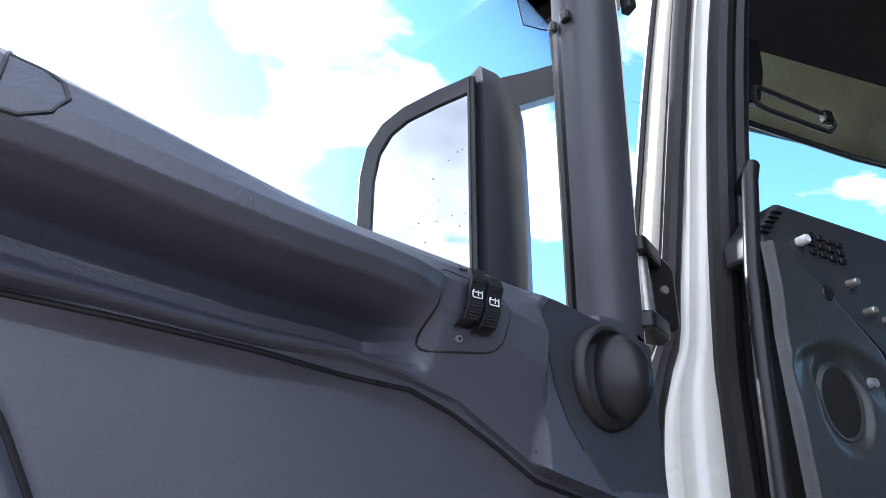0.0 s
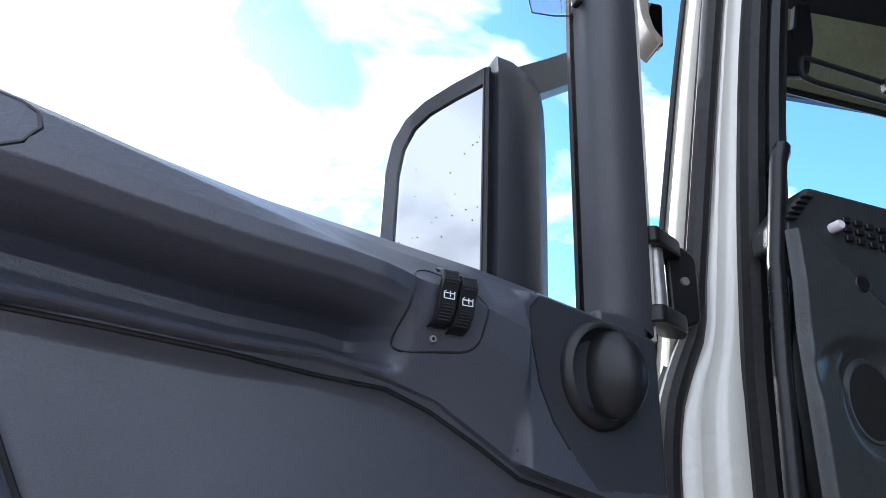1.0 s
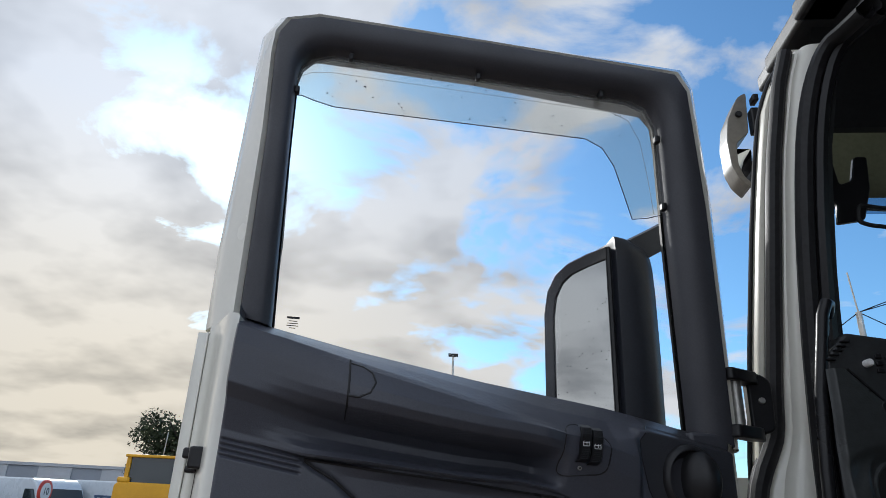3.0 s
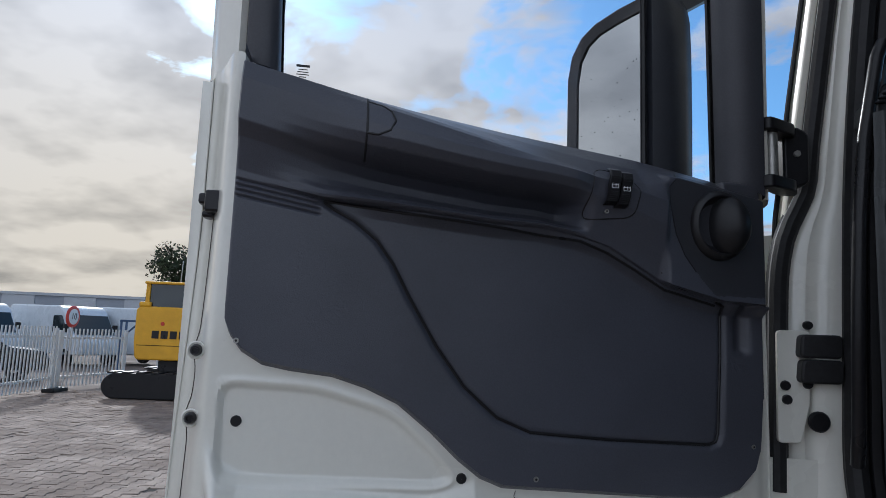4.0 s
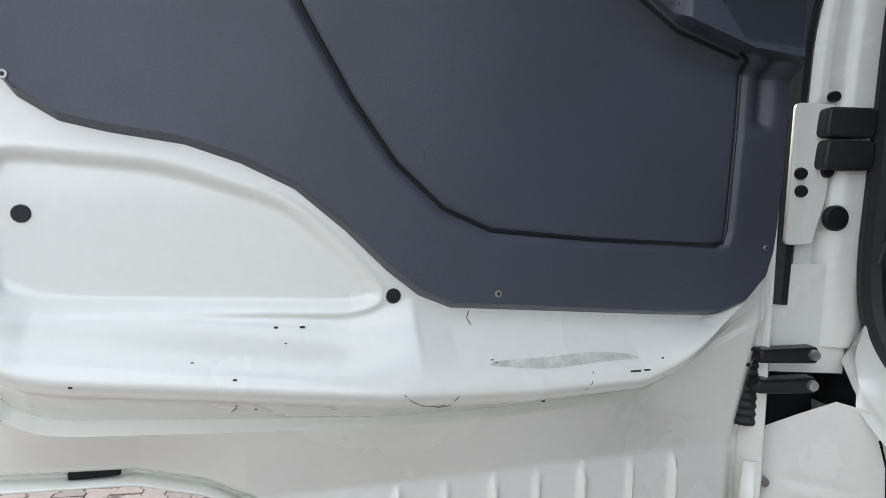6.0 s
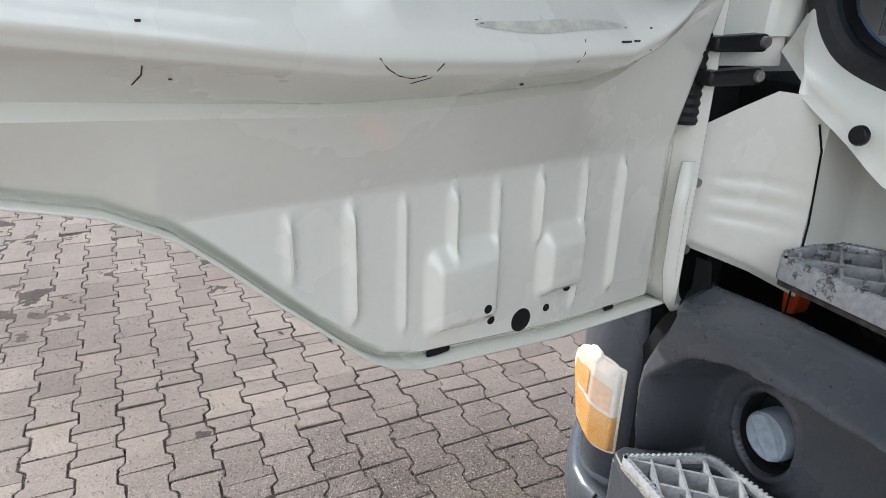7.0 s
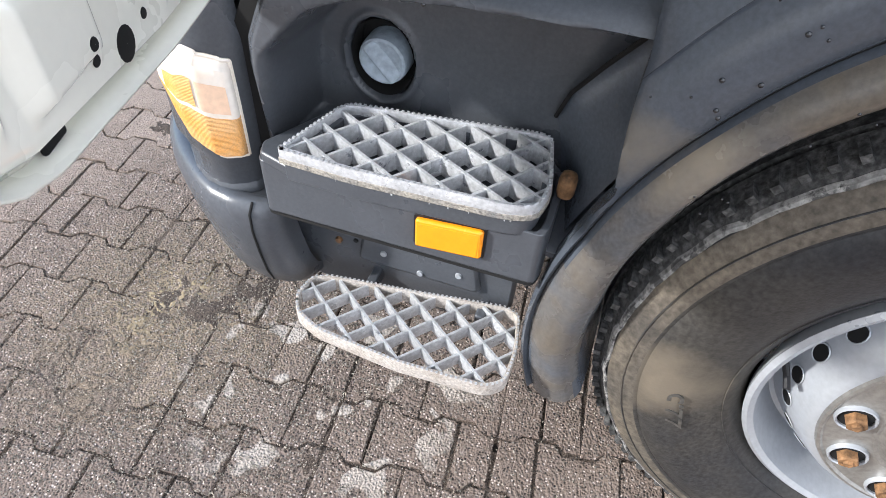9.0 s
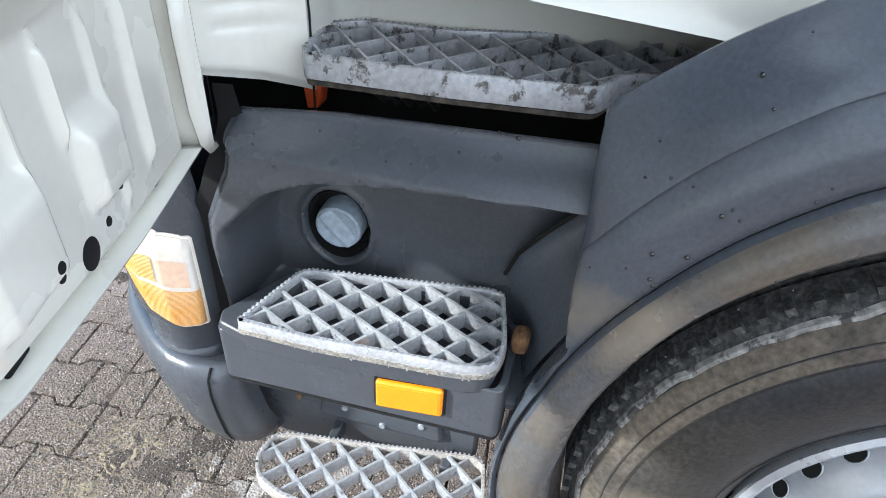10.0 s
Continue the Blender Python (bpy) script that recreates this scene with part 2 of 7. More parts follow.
PEACH = material("peach_lens", (0.88, 0.50, 0.20), 0.10, second=(0.90, 0.40, 0.07), stain_scale=25, grain=0.1, grain_scale=400, coat=0.5)
CLEAR = material("clear_lens", (0.86, 0.80, 0.72), 0.10, second=(0.86, 0.70, 0.54), stain_scale=9, grain=0.03, coat=0.6)


def ribbed(m, scale, direction):
    """Fine moulded ribs in a lens."""
    nt = m.node_tree
    geo = next(n for n in nt.nodes if n.type == "NEW_GEOMETRY")
    wave, bn = nt.nodes.new("ShaderNodeTexWave"), nt.nodes.new("ShaderNodeBump")
    wave.bands_direction = direction
    wave.inputs["Scale"].default_value, bn.inputs["Strength"].default_value, bn.inputs["Distance"].default_value = scale, 0.5, 0.001
    nt.links.new(geo.outputs["Position"], wave.inputs["Vector"])
    nt.links.new(wave.outputs["Fac"], bn.inputs["Height"])
    nt.links.new(bn.outputs[0], nt.nodes["Principled BSDF"].inputs["Normal"])


ribbed(PEACH, 130.0, "Z")
ORANGE = material("orange_bracket_paint", (0.62, 0.09, 0.02), 0.5, stain=0.15)
# near-black that puts the shade of cavities and the underside into the colour
DARK = material("cavity_shade_black", (0.012, 0.012, 0.012), 0.8, stain=0.2, grain=0.2)
CABIN = material("cabin_dark_plastic", (0.03, 0.032, 0.034), 0.55, stain=0.1, grain=0.1, bump=0.2, bump_scale=350)
CABIN_GREY = material("cabin_grey_plastic", (0.040, 0.044, 0.045), 0.38, stain=0.1, grain=0.08, bump=0.25, bump_scale=350)


def backlit(name, colour):
    """Aged plastic that lets light through."""
    m = material(name, colour, 0.5, stain=0.15, stain_scale=4, grain=0.06, speck=(0.10, 0.08, 0.04), speck_at=0.68, speck_scale=14)
    nt = m.node_tree
    tl, mx = nt.nodes.new("ShaderNodeBsdfTranslucent"), nt.nodes.new("ShaderNodeMixShader")
    b = nt.nodes["Principled BSDF"]
    nt.links.new(b.inputs["Base Color"].links[0].from_socket, tl.inputs["Color"])
    mx.inputs[0].default_value = 0.75
    nt.links.new(b.outputs[0], mx.inputs[1])
    nt.links.new(tl.outputs[0], mx.inputs[2])
    nt.links.new(mx.outputs[0], nt.nodes["Material Output"].inputs[0])
    return m


VISOR_GREY = backlit("aged_visor_plastic", (0.21, 0.215, 0.17))
SYMBOL = material("white_symbol_print", (0.8, 0.8, 0.8), 0.5, stain=0.02)
CAP = material("blue_grey_cap_plastic", (0.40, 0.47, 0.54), 0.5, stain=0.12, stain_scale=14, grain=0.12, bump=0.2)
GLASS = thin_glass("window_glass")
SMOKE = thin_glass("rain_deflector_plastic", (0.84, 0.83, 0.76), cloudy=0.20)
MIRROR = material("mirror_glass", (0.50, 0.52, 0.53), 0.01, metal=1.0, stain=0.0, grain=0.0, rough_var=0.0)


def paver_material(name):
    """Pressed concrete with pale chippings, trodden dirt beside the truck, a sandy patch and scraped clean spots."""
    m = material(name, (0.385, 0.302, 0.245), 0.82, stain=0.16, stain_scale=1.3, grain=0.28, grain_scale=300, piece=0.16, bump=0.0, spec=0.25)
    nt = m.node_tree
    b = nt.nodes["Principled BSDF"]
    geo = next(n for n in nt.nodes if n.type == "NEW_GEOMETRY")
    base = b.inputs["Base Color"].links[0].from_socket

    def add(kind, **kw):
        n = nt.nodes.new(kind)
        for k, v in kw.items():
            n.inputs[k].default_value = v
        return n

    def tex(kind, scale, out, **kw):
        n = add(kind, Scale=scale, **kw)
        nt.links.new(geo.outputs["Position"], n.inputs["Vector"])
        return n.outputs[out]

    def span(v, a, z, lo=0.0, hi=1.0):
        n = nt.nodes.new("ShaderNodeMapRange")
        for i, x in enumerate((a, z, lo, hi)):
            n.inputs[1 + i].default_value = x
        nt.links.new(v, n.inputs[0])
        return n.outputs[0]

    def calc(op, a, c):
        n = nt.nodes.new("ShaderNodeMath")
        n.operation = op
        for i, v in enumerate((a, c)):
            if isinstance(v, (int, float)):
                n.inputs[i].default_value = v
            else:
                nt.links.new(v, n.inputs[i])
        return n.outputs[0]

    def blend(fac, a, colour):
        n = nt.nodes.new("ShaderNodeMix")
        n.data_type = "RGBA"
        nt.links.new(fac, n.inputs["Factor"])
        nt.links.new(a, n.inputs["A"])
        n.inputs["B"].default_value = (*colour, 1)
        return n.outputs["Result"]

    def spot(x, y, r0, r1, wobble):
        n = add("ShaderNodeVectorMath")
        n.operation = "DISTANCE"
        n.inputs[1].default_value = (x, y, 0)
        nt.links.new(geo.outputs["Position"], n.inputs[0])
        return span(calc("ADD", n.outputs["Value"], calc("MULTIPLY", tex("ShaderNodeTexNoise", 5.0, "Fac", Detail=5.0), wobble)), r1 + wobble * 0.5, r0 + wobble * 0.5)

    dirt = spot(0.0, 0.35, 0.75, 1.55, 0.7)
    col = blend(calc("MULTIPLY", dirt, span(tex("ShaderNodeTexNoise", 14.0, "Fac", Detail=6.0), 0.30, 0.52, 0.7, 1.0)), base, (0.205, 0.158, 0.130))
    # chippings
    cells = tex("ShaderNodeTexVoronoi", 155.0, "Color")
    dist = tex("ShaderNodeTexVoronoi", 155.0, "Distance")
    bright = nt.nodes.new("ShaderNodeSeparateColor")
    nt.links.new(cells, bright.inputs[0])
    pale = calc("MULTIPLY", span(bright.outputs[0], 0.66, 0.74), span(dist, 0.46, 0.32))
    col = blend(calc("MULTIPLY", pale, span(dirt, 0.0, 1.0, 0.12, 0.9)), col, (0.58, 0.49, 0.43))
    pit = calc("MULTIPLY", span(bright.outputs[1], 0.62, 0.72), span(dist, 0.5, 0.3))
    col = blend(calc("MULTIPLY", pit, span(dirt, 0.0, 1.0, 0.25, 0.95)), col, (0.034, 0.029, 0.024))
    sand = calc("MULTIPLY", spot(0.14, 0.72, 0.10, 0.46, 0.35), span(tex("ShaderNodeTexNoise", 60.0, "Fac", Detail=4.0), 0.35, 0.6))
    col = blend(calc("MULTIPLY", sand, 0.75), col, (0.30, 0.235, 0.155))
    clean = calc("MULTIPLY", spot(0.11, 0.24, 0.28, 0.42, 0.2), span(tex("ShaderNodeTexNoise", 8.0, "Fac", Detail=2.0), 0.57, 0.585))
    col = blend(clean, col, (0.46, 0.40, 0.345))
    nt.links.new(col, b.inputs["Base Color"])
    bn = add("ShaderNodeBump", Strength=1.0, Distance=0.006)
    nt.links.new(calc("ADD", calc("MULTIPLY", calc("ADD", dist, tex("ShaderNodeTexNoise", 260.0, "Fac", Detail=4.0)), span(dirt, 0.0, 1.0, 0.16, 1.0)), tex("ShaderNodeTexNoise", 35.0, "Fac", Detail=5.0)), bn.inputs["Height"])
    nt.links.new(bn.outputs[0], b.inputs["Normal"])
    return m


PAVER = paver_material("concrete_paver")
SANDY = material("sandy_film", (0.36, 0.33, 0.28), 0.85, stain=0.2, stain_scale=25, grain=0.3, grain_scale=260, bump=0.6, bump_scale=260, second=(0.20, 0.195, 0.19), speck=(0.075, 0.075, 0.078), speck_at=0.58, speck_scale=30)
GUARD_DUST_SHEEN = material("dusty_sunlit_fender_plastic", (0.100, 0.106, 0.116), 0.25, stain_scale=8, grain=0.12, grain_scale=140, bump=0.12, bump_scale=300, second=(0.122, 0.104, 0.082), spec=0.6)
# tan smears on flange and lip carry the sun's sheen in their colour
smeared(FENDER, (0.01, -0.254, 0.955), 0.005, 0.065, (0.175, 0.155, 0.125))
smeared(GUARD_DUST_SHEEN, (-0.02, -0.312, 0.960), 0.01, 0.08, (0.25, 0.215, 0.165))
DROP = material("water_drop", (0.015, 0.017, 0.02), 0.03, stain=0, grain=0, rough_var=0, coat=0.6)
PALE_DUST = material("pale_dust_edge", (0.40, 0.39, 0.37), 0.9, stain=0.2, stain_scale=20, grain=0.3, speck=(0.07, 0.068, 0.065), speck_at=0.5, speck_scale=30)
JOINT = material("joint_dirt", (0.030, 0.024, 0.018), 0.95, stain=0.3, stain_scale=3, grain=0.4, grain_scale=200, bump=1.0, bump_scale=180)
DIRT = material("packed_joint_dirt", (0.090, 0.070, 0.057), 0.95, second=(0.175, 0.135, 0.105), stain_scale=3.2, grain=0.45, grain_scale=240, bump=1.0, bump_scale=200,
                speck=(0.30, 0.26, 0.20), speck_at=0.66, speck_scale=170, spec=0.2)
FAR_GROUND = material("far_paving", (0.25, 0.205, 0.175), 0.9, spec=0.2, stain=0.15, stain_scale=0.7, grain=0.25, grain_scale=40, bump=0.4, bump_scale=60)
GRIT = material("loose_grit", (0.34, 0.30, 0.245), 0.95, stain=0.3, stain_scale=60, grain=0.3, piece=0.45)
YELLOW = material("excavator_yellow_paint", (0.80, 0.42, 0.02), 0.4, stain=0.08, grain=0.05)
FENCE = material("white_fence_paint", (0.72, 0.72, 0.70), 0.5, stain=0.06)
VAN = material("van_white_paint", (0.62, 0.68, 0.74), 0.3, stain=0.04, coat=0.3)
WALLGREY = material("warehouse_cladding", (0.34, 0.37, 0.42), 0.6, stain=0.08, stain_scale=0.3)
WALLGREY2 = material("warehouse_cladding_light", (0.52, 0.54, 0.57), 0.6, stain=0.08, stain_scale=0.3)
LEAF = material("tree_leaves", (0.05, 0.065, 0.025), 0.7, stain=0.3, stain_scale=2, piece=0.4)
BARK = material("tree_bark", (0.10, 0.08, 0.06), 0.9, stain=0.3)
RED = material("sign_red_paint", (0.6, 0.05, 0.03), 0.4, stain=0.05)
DARKGLASS = material("dark_window_glass", (0.02, 0.03, 0.035), 0.06, stain=0.02, coat=0.4)
BEACON = material("beacon_lens", (1.0, 0.28, 0.02), 0.25, stain=0.03)
# near-black that puts the shade inside holes and gaps into the colour
HOLE = material("hole_shade_black", (0.006, 0.006, 0.006), 0.9)
CHIP = material("paint_chip_steel", (0.05, 0.04, 0.035), 0.8, stain=0.3)


# ---- builders ----
def mesh_ob(name, verts, faces, mat, parent=None, label="", smooth=35, solid=0.0, bevel=0.0):
    me = bpy.data.meshes.new(name)
    me.from_pydata([tuple(v) for v in verts], [], faces)
    me.validate()
    bm = bmesh.new()
    bm.from_mesh(me)
    bmesh.ops.recalc_face_normals(bm, faces=bm.faces)
    bm.to_mesh(me)
    bm.free()
    if smooth:
        me.polygons.foreach_set("use_smooth", [True] * len(me.polygons))
        me.set_sharp_from_angle(angle=radians(smooth))
    me.materials.append(mat)
    ob = new(name, me)
    if parent is not None:
        ob.parent = parent
    if label:
        ob["label"] = label
    if solid:
        md = ob.modifiers.new("thickness", "SOLIDIFY")
        md.thickness, md.offset = solid, 0.0
    if bevel:
        md = ob.modifiers.new("edge", "BEVEL")
        md.width, md.segments, md.limit_method, md.angle_limit = bevel, 2, "ANGLE", radians(40)
    return ob


def thing(name, m, label, category, group=""):
    ob = new(name)
    ob.matrix_world = m
    return tagged(ob, label, category, group)


def box_data(cx, cy, cz, sx, sy, sz):
    v = [(cx + sx / 2 * a, cy + sy / 2 * b, cz + sz / 2 * c) for a in (-1, 1) for b in (-1, 1) for c in (-1, 1)]
    f = [(0, 1, 3, 2), (4, 6, 7, 5), (0, 4, 5, 1), (2, 3, 7, 6), (0, 2, 6, 4), (1, 5, 7, 3)]
    return v, f


def block(name, c, s, mat, parent=None, label="", bevel=0.004):
    v, f = box_data(*c, *s)
    return mesh_ob(name, v, f, mat, parent, label, bevel=bevel)


def sheet(fn, us, vs):
    """A grid of quads over us x vs, placed by fn(u, v)."""
    verts = [fn(u, v) for v in vs for u in us]
    n = len(us)
    faces = [(j * n + i, j * n + i + 1, (j + 1) * n + i + 1, (j + 1) * n + i) for j in range(len(vs) - 1) for i in range(n - 1)]
    return verts, faces


def loft(rings, closed=True, caps=False):
    """Quads between rings of equal length."""
    n = len(rings[0])
    verts = [p for r in rings for p in r]
    faces = []
    for j in range(len(rings) - 1):
        for i in range(n if closed else n - 1):
            k = (i + 1) % n
            faces.append((j * n + i, j * n + k, (j + 1) * n + k, (j + 1) * n + i))
    if caps:
        faces.append(tuple(range(n - 1, -1, -1)))
        faces.append(tuple(range((len(rings) - 1) * n, len(rings) * n)))
    return verts, faces


def tube(points, r, n=10):
    """A round bar along points; r is a number or one per point."""
    pts = [Vector(p) for p in points]
    rs = r if isinstance(r, (list, tuple)) else [r] * len(pts)
    rings = []
    side_ = None
    for i, p in enumerate(pts):
        d = (pts[min(i + 1, len(pts) - 1)] - pts[max(i - 1, 0)]).normalized()
        if side_ is None:
            side_ = d.orthogonal().normalized()
        side_ = (side_ - d * side_.dot(d)).normalized()
        up_ = d.cross(side_)
        rings.append([p + (side_ * math.cos(a) + up_ * math.sin(a)) * rs[i] for a in (2 * math.pi * k / n for k in range(n))])
    return loft(rings, True, True)


def lathe(profile, axis="x", centre=(0, 0, 0), n=48):
    """profile: (along the axis, radius)."""
    rings = []
    for a, r in profile:
        ring = []
        for k in range(n):
            c, s = r * math.cos(2 * math.pi * k / n), r * math.sin(2 * math.pi * k / n)
            p = {"x": (a, c, s), "y": (c, a, s), "z": (c, s, a)}[axis]
            ring.append(tuple(p[i] + centre[i] for i in range(3)))
        rings.append(ring)
    return loft(rings)


def disc(c, r, axis, depth, mat, name, parent, label="", n=20):
    """A low round plug with a rounded rim."""
    prof = [(0, 0.0001), (0, r * 0.86), (depth * 0.35, r), (depth, r), (depth, 0.0001)]
    v, f = lathe(prof, axis, c, n)
    return mesh_ob(name, v, f, mat, parent, label)


def prism(poly, lo, hi, axis="z"):
    """A polygon pushed from lo to hi along an axis; poly in the other two axes, in order."""
    def place(p, h):
        return {"x": (h, p[0], p[1]), "y": (p[0], h, p[1]), "z": (p[0], p[1], h)}[axis]
    n = len(poly)
    v = [place(p, lo) for p in poly] + [place(p, hi) for p in poly]
    f = [tuple(range(n - 1, -1, -1)), tuple(range(n, 2 * n))] + [(i, (i + 1) % n, n + (i + 1) % n, n + i) for i in range(n)]
    return v, f


def merged(*pieces):
    V, F = [], []
    for v, f in pieces:
        o = len(V)
        V += list(v)
        F += [tuple(i + o for i in q) for q in f]
    return V, F


def lerp_table(table, x):
    xs, ys = [p[0] for p in table], [p[1] for p in table]
    return float(np.interp(x, xs, ys))


def rounded(poly, r, n=4):
    """The polygon with its corners rounded; r: a radius, or one for each corner."""
    out = []
    m = len(poly)
    for i, p in enumerate(poly):
        p = Vector(p)
        a, b = Vector(poly[i - 1]), Vector(poly[(i + 1) % m])
        rr = r[i] if isinstance(r, (list, tuple)) else r
        da, db = (a - p), (b - p)
        rr = min(rr, da.length * 0.48, db.length * 0.48)
        s, e = p + da.normalized() * rr, p + db.normalized() * rr
        for k in range(n + 1):
            t = k / n
            q = s * (1 - t) ** 2 + p * 2 * t * (1 - t) + e * t ** 2
            out.append((q.x, q.y))
    return out


def along(line, step):
    """Points at even steps along a polyline."""
    pts = [Vector(p) for p in line]
    out = [pts[0]]
    for a, b in zip(pts, pts[1:]):
        k = max(1, round((b - a).length / step))
        out += [a.lerp(b, (i + 1) / k) for i in range(k)]
    return out


def smoothstep(a, b, x):
    t = min(1.0, max(0.0, (x - a) / (b - a)))
    return t * t * (3 - 2 * t)


def line_distance(line, x, z):
    best = 9.0
    for (ax, az), (bx, bz) in zip(line, line[1:]):
        dx, dz = bx - ax, bz - az
        t = max(0.0, min(1.0, ((x - ax) * dx + (z - az) * dz) / (dx * dx + dz * dz + 1e-12)))
        best = min(best, math.hypot(x - ax - t * dx, z - az - t * dz))
    return best


def inside(poly, x, z):
    hit = False
    for (ax, az), (bx, bz) in zip(poly, poly[1:] + poly[:1]):
        if (az > z) != (bz > z) and x < (bx - ax) * (z - az) / (bz - az) + ax:
            hit = not hit
    return hit



def drops(name, spots, parent, label):
    """Low beads of water: (place, outward direction, radius)."""
    V, F = [], []
    for p, nrm_, r in spots:
        p, n = Vector(p), Vector(nrm_).normalized()
        u = n.orthogonal().normalized()
        w = n.cross(u)
        rings = [[p + (u * math.cos(a) + w * math.sin(a)) * r * k + n * r * h for a in (2 * math.pi * i / 8 for i in range(8))] for k, h in ((1, 0), (0.85, 0.35), (0.45, 0.58), (0.02, 0.64))]
        V, F = merged((V, F), loft(rings))
    return tagged(mesh_ob(name, V, F, DROP, parent, label, smooth=80), label, kind="stuff")


# ---- the truck's open door; local x runs from the free edge to the hinge, y outwards, z up ----
DOOR = pose(0, 0.201, 0, 0, 0, 15)
truck = thing("truck", pose(0, 0, 0), "white truck cab, its door open, weathered grey plastic steps and mudguard", "truck")

TRIM_LOW = [(-0.869, 1.786), (-0.866, 1.765), (-0.858, 1.745), (-0.84, 1.721), (-0.807, 1.701), (-0.766, 1.693), (-0.699, 1.685), (-0.647, 1.669), (-0.594, 1.645), (-0.54, 1.602),
            (-0.494, 1.559), (-0.457, 1.531), (-0.419, 1.516), (-0.335, 1.511), (-0.14, 1.499), (-0.047, 1.495), (-0.006, 1.509), (0.025, 1.541), (0.036, 1.575), (0.042, 1.66)]
SILL_IN = [(-0.869, 2.215), (-0.819, 2.200), (-0.658, 2.145), (-0.528, 2.116), (-0.417, 2.096), (-0.293, 2.078), (-0.181, 2.064), (-0.125, 2.058), (-0.03, 2.042), (0.05, 2.026)]
SILL = [(-0.869, 2.222), (-0.819, 2.207), (-0.658, 2.170), (-0.528, 2.145), (-0.417, 2.124), (-0.293, 2.104), (-0.181, 2.086), (-0.125, 2.074), (-0.03, 2.052), (0.05, 2.030)]
BOTTOM = [(-0.95, 1.345), (-0.75, 1.335), (-0.68, 1.315), (-0.63, 1.287), (-0.59, 1.25), (-0.545, 1.204), (-0.488, 1.148),
          (-0.449, 1.112), (-0.421, 1.092), (-0.375, 1.077), (-0.326, 1.072), (-0.15, 1.052), (0.07, 1.044)]
LEDGE = [(-0.95, 1.53), (-0.885, 1.53), (-0.872, 1.500), (-0.855, 1.478), (-0.83, 1.465), (-0.8, 1.459), (-0.5, 1.424), (-0.34, 1.418), (-0.187, 1.422), (-0.145, 1.436), (-0.059, 1.477), (0.07, 1.53)]
LENS = rounded([(-0.869, 1.676), (-0.72, 1.668), (-0.6, 1.632), (-0.525, 1.565), (-0.496, 1.53), (-0.53, 1.518), (-0.867, 1.531)], 0.03)
LENS_LINE = LENS + LENS[:1]
RIBS = [(-0.528, 1.215, 0.006), (-0.463, 1.156, 0.010), (-0.401, 1.124, 0.006), (-0.336, 1.205, 0.010), (-0.274, 1.2, 0.006), (-0.207, 1.195, 0.010), (-0.13, 1.085, 0.006), (-0.06, 1.097, 0.010)]


def crown_at(x, ze):
    """Upper end of the roll over the ledge."""
    h = ze + 0.080 + 0.034 * smoothstep(-0.56, -0.44, x)
    return min(h, lerp_table(TRIM_LOW, x) - 0.003) if x > -0.47 else h


def metal_depth(x, z):
    """How far the inner sheet stands outwards of the trim's plane."""
    ze = lerp_table(LEDGE, x)
    fade = smoothstep(0.05, -0.14, x) * smoothstep(-0.888, -0.852, x)
    y = 0.010
    if z > ze:
        crown = crown_at(x, ze)
        y -= 0.054 * fade * smoothstep(max(crown, ze + 0.02), ze + 0.012, z)
        y += 0.006 * fade * smoothstep(ze + 0.012, ze, z)
    else:
        down = ze - z
        low = max(1.297, lerp_table(BOTTOM, x) + 0.004)
        band = band_at(x)
        y += fade * float(np.interp(down, [0.0, 0.003, band * 0.88, band * 1.12], [-0.048, -0.045, 0.014, 0.0]))
        y += 0.046 * min(1.0, max(0.0, (down - band * 1.12) / max(0.03, ze - band * 1.12 - low)))
    for rx, low, h in RIBS:
        top = 1.297
        if low - 0.01 < z < top:
            k = smoothstep(top, top - 0.03, z) * smoothstep(low - 0.008, low + 0.02, z)
            y -= h * k * math.exp(-((x - rx) / 0.0052) ** 2)
    for bx0, bx1, bz0, bz1 in ((-0.366, -0.272, 1.118, 1.205), (-0.195, -0.13, 1.125, 1.2)):
        k = smoothstep(bx0 - 0.009, bx0 + 0.009, x) * smoothstep(bx1 + 0.009, bx1 - 0.009, x) * smoothstep(bz0 - 0.01, bz0 + 0.010, z) * smoothstep(bz1 + 0.02, bz1 - 0.012, z)
        y -= 0.017 * k
    d = line_distance(LENS_LINE, x, z) if 1.48 < z < 1.72 and x < -0.46 else 9
    if d < 0.2:
        y += 0.007 * smoothstep(0.0, 0.010, d if inside(LENS, x, z) else 0.0) - 0.0022 * math.exp(-((d + (0.004 if inside(LENS, x, z) else -0.004)) / 0.004) ** 2)
    # the free edge falls back to the outer skin
    y += 0.105 * smoothstep(-0.885, -0.955, x)
    y += 0.022 * smoothstep(0.03, 0.075, x)
    zb = lerp_table(BOTTOM, x)
    y += 0.02 * smoothstep(zb + 0.02, zb, z)
    # hollow behind the trim
    y += 0.055 * smoothstep(1.80, 1.86, z) * smoothstep(-0.868, -0.862, x) * smoothstep(0.05, 0.04, x)
    return y


XS = list(np.concatenate([np.linspace(-0.952, -0.86, 20), np.linspace(-0.857, 0.075, 320)]))


def band_at(x):
    return lerp_table([(-0.95, 0.052), (-0.8, 0.050), (-0.5, 0.036), (-0.3, 0.030), (0.07, 0.03)], x)


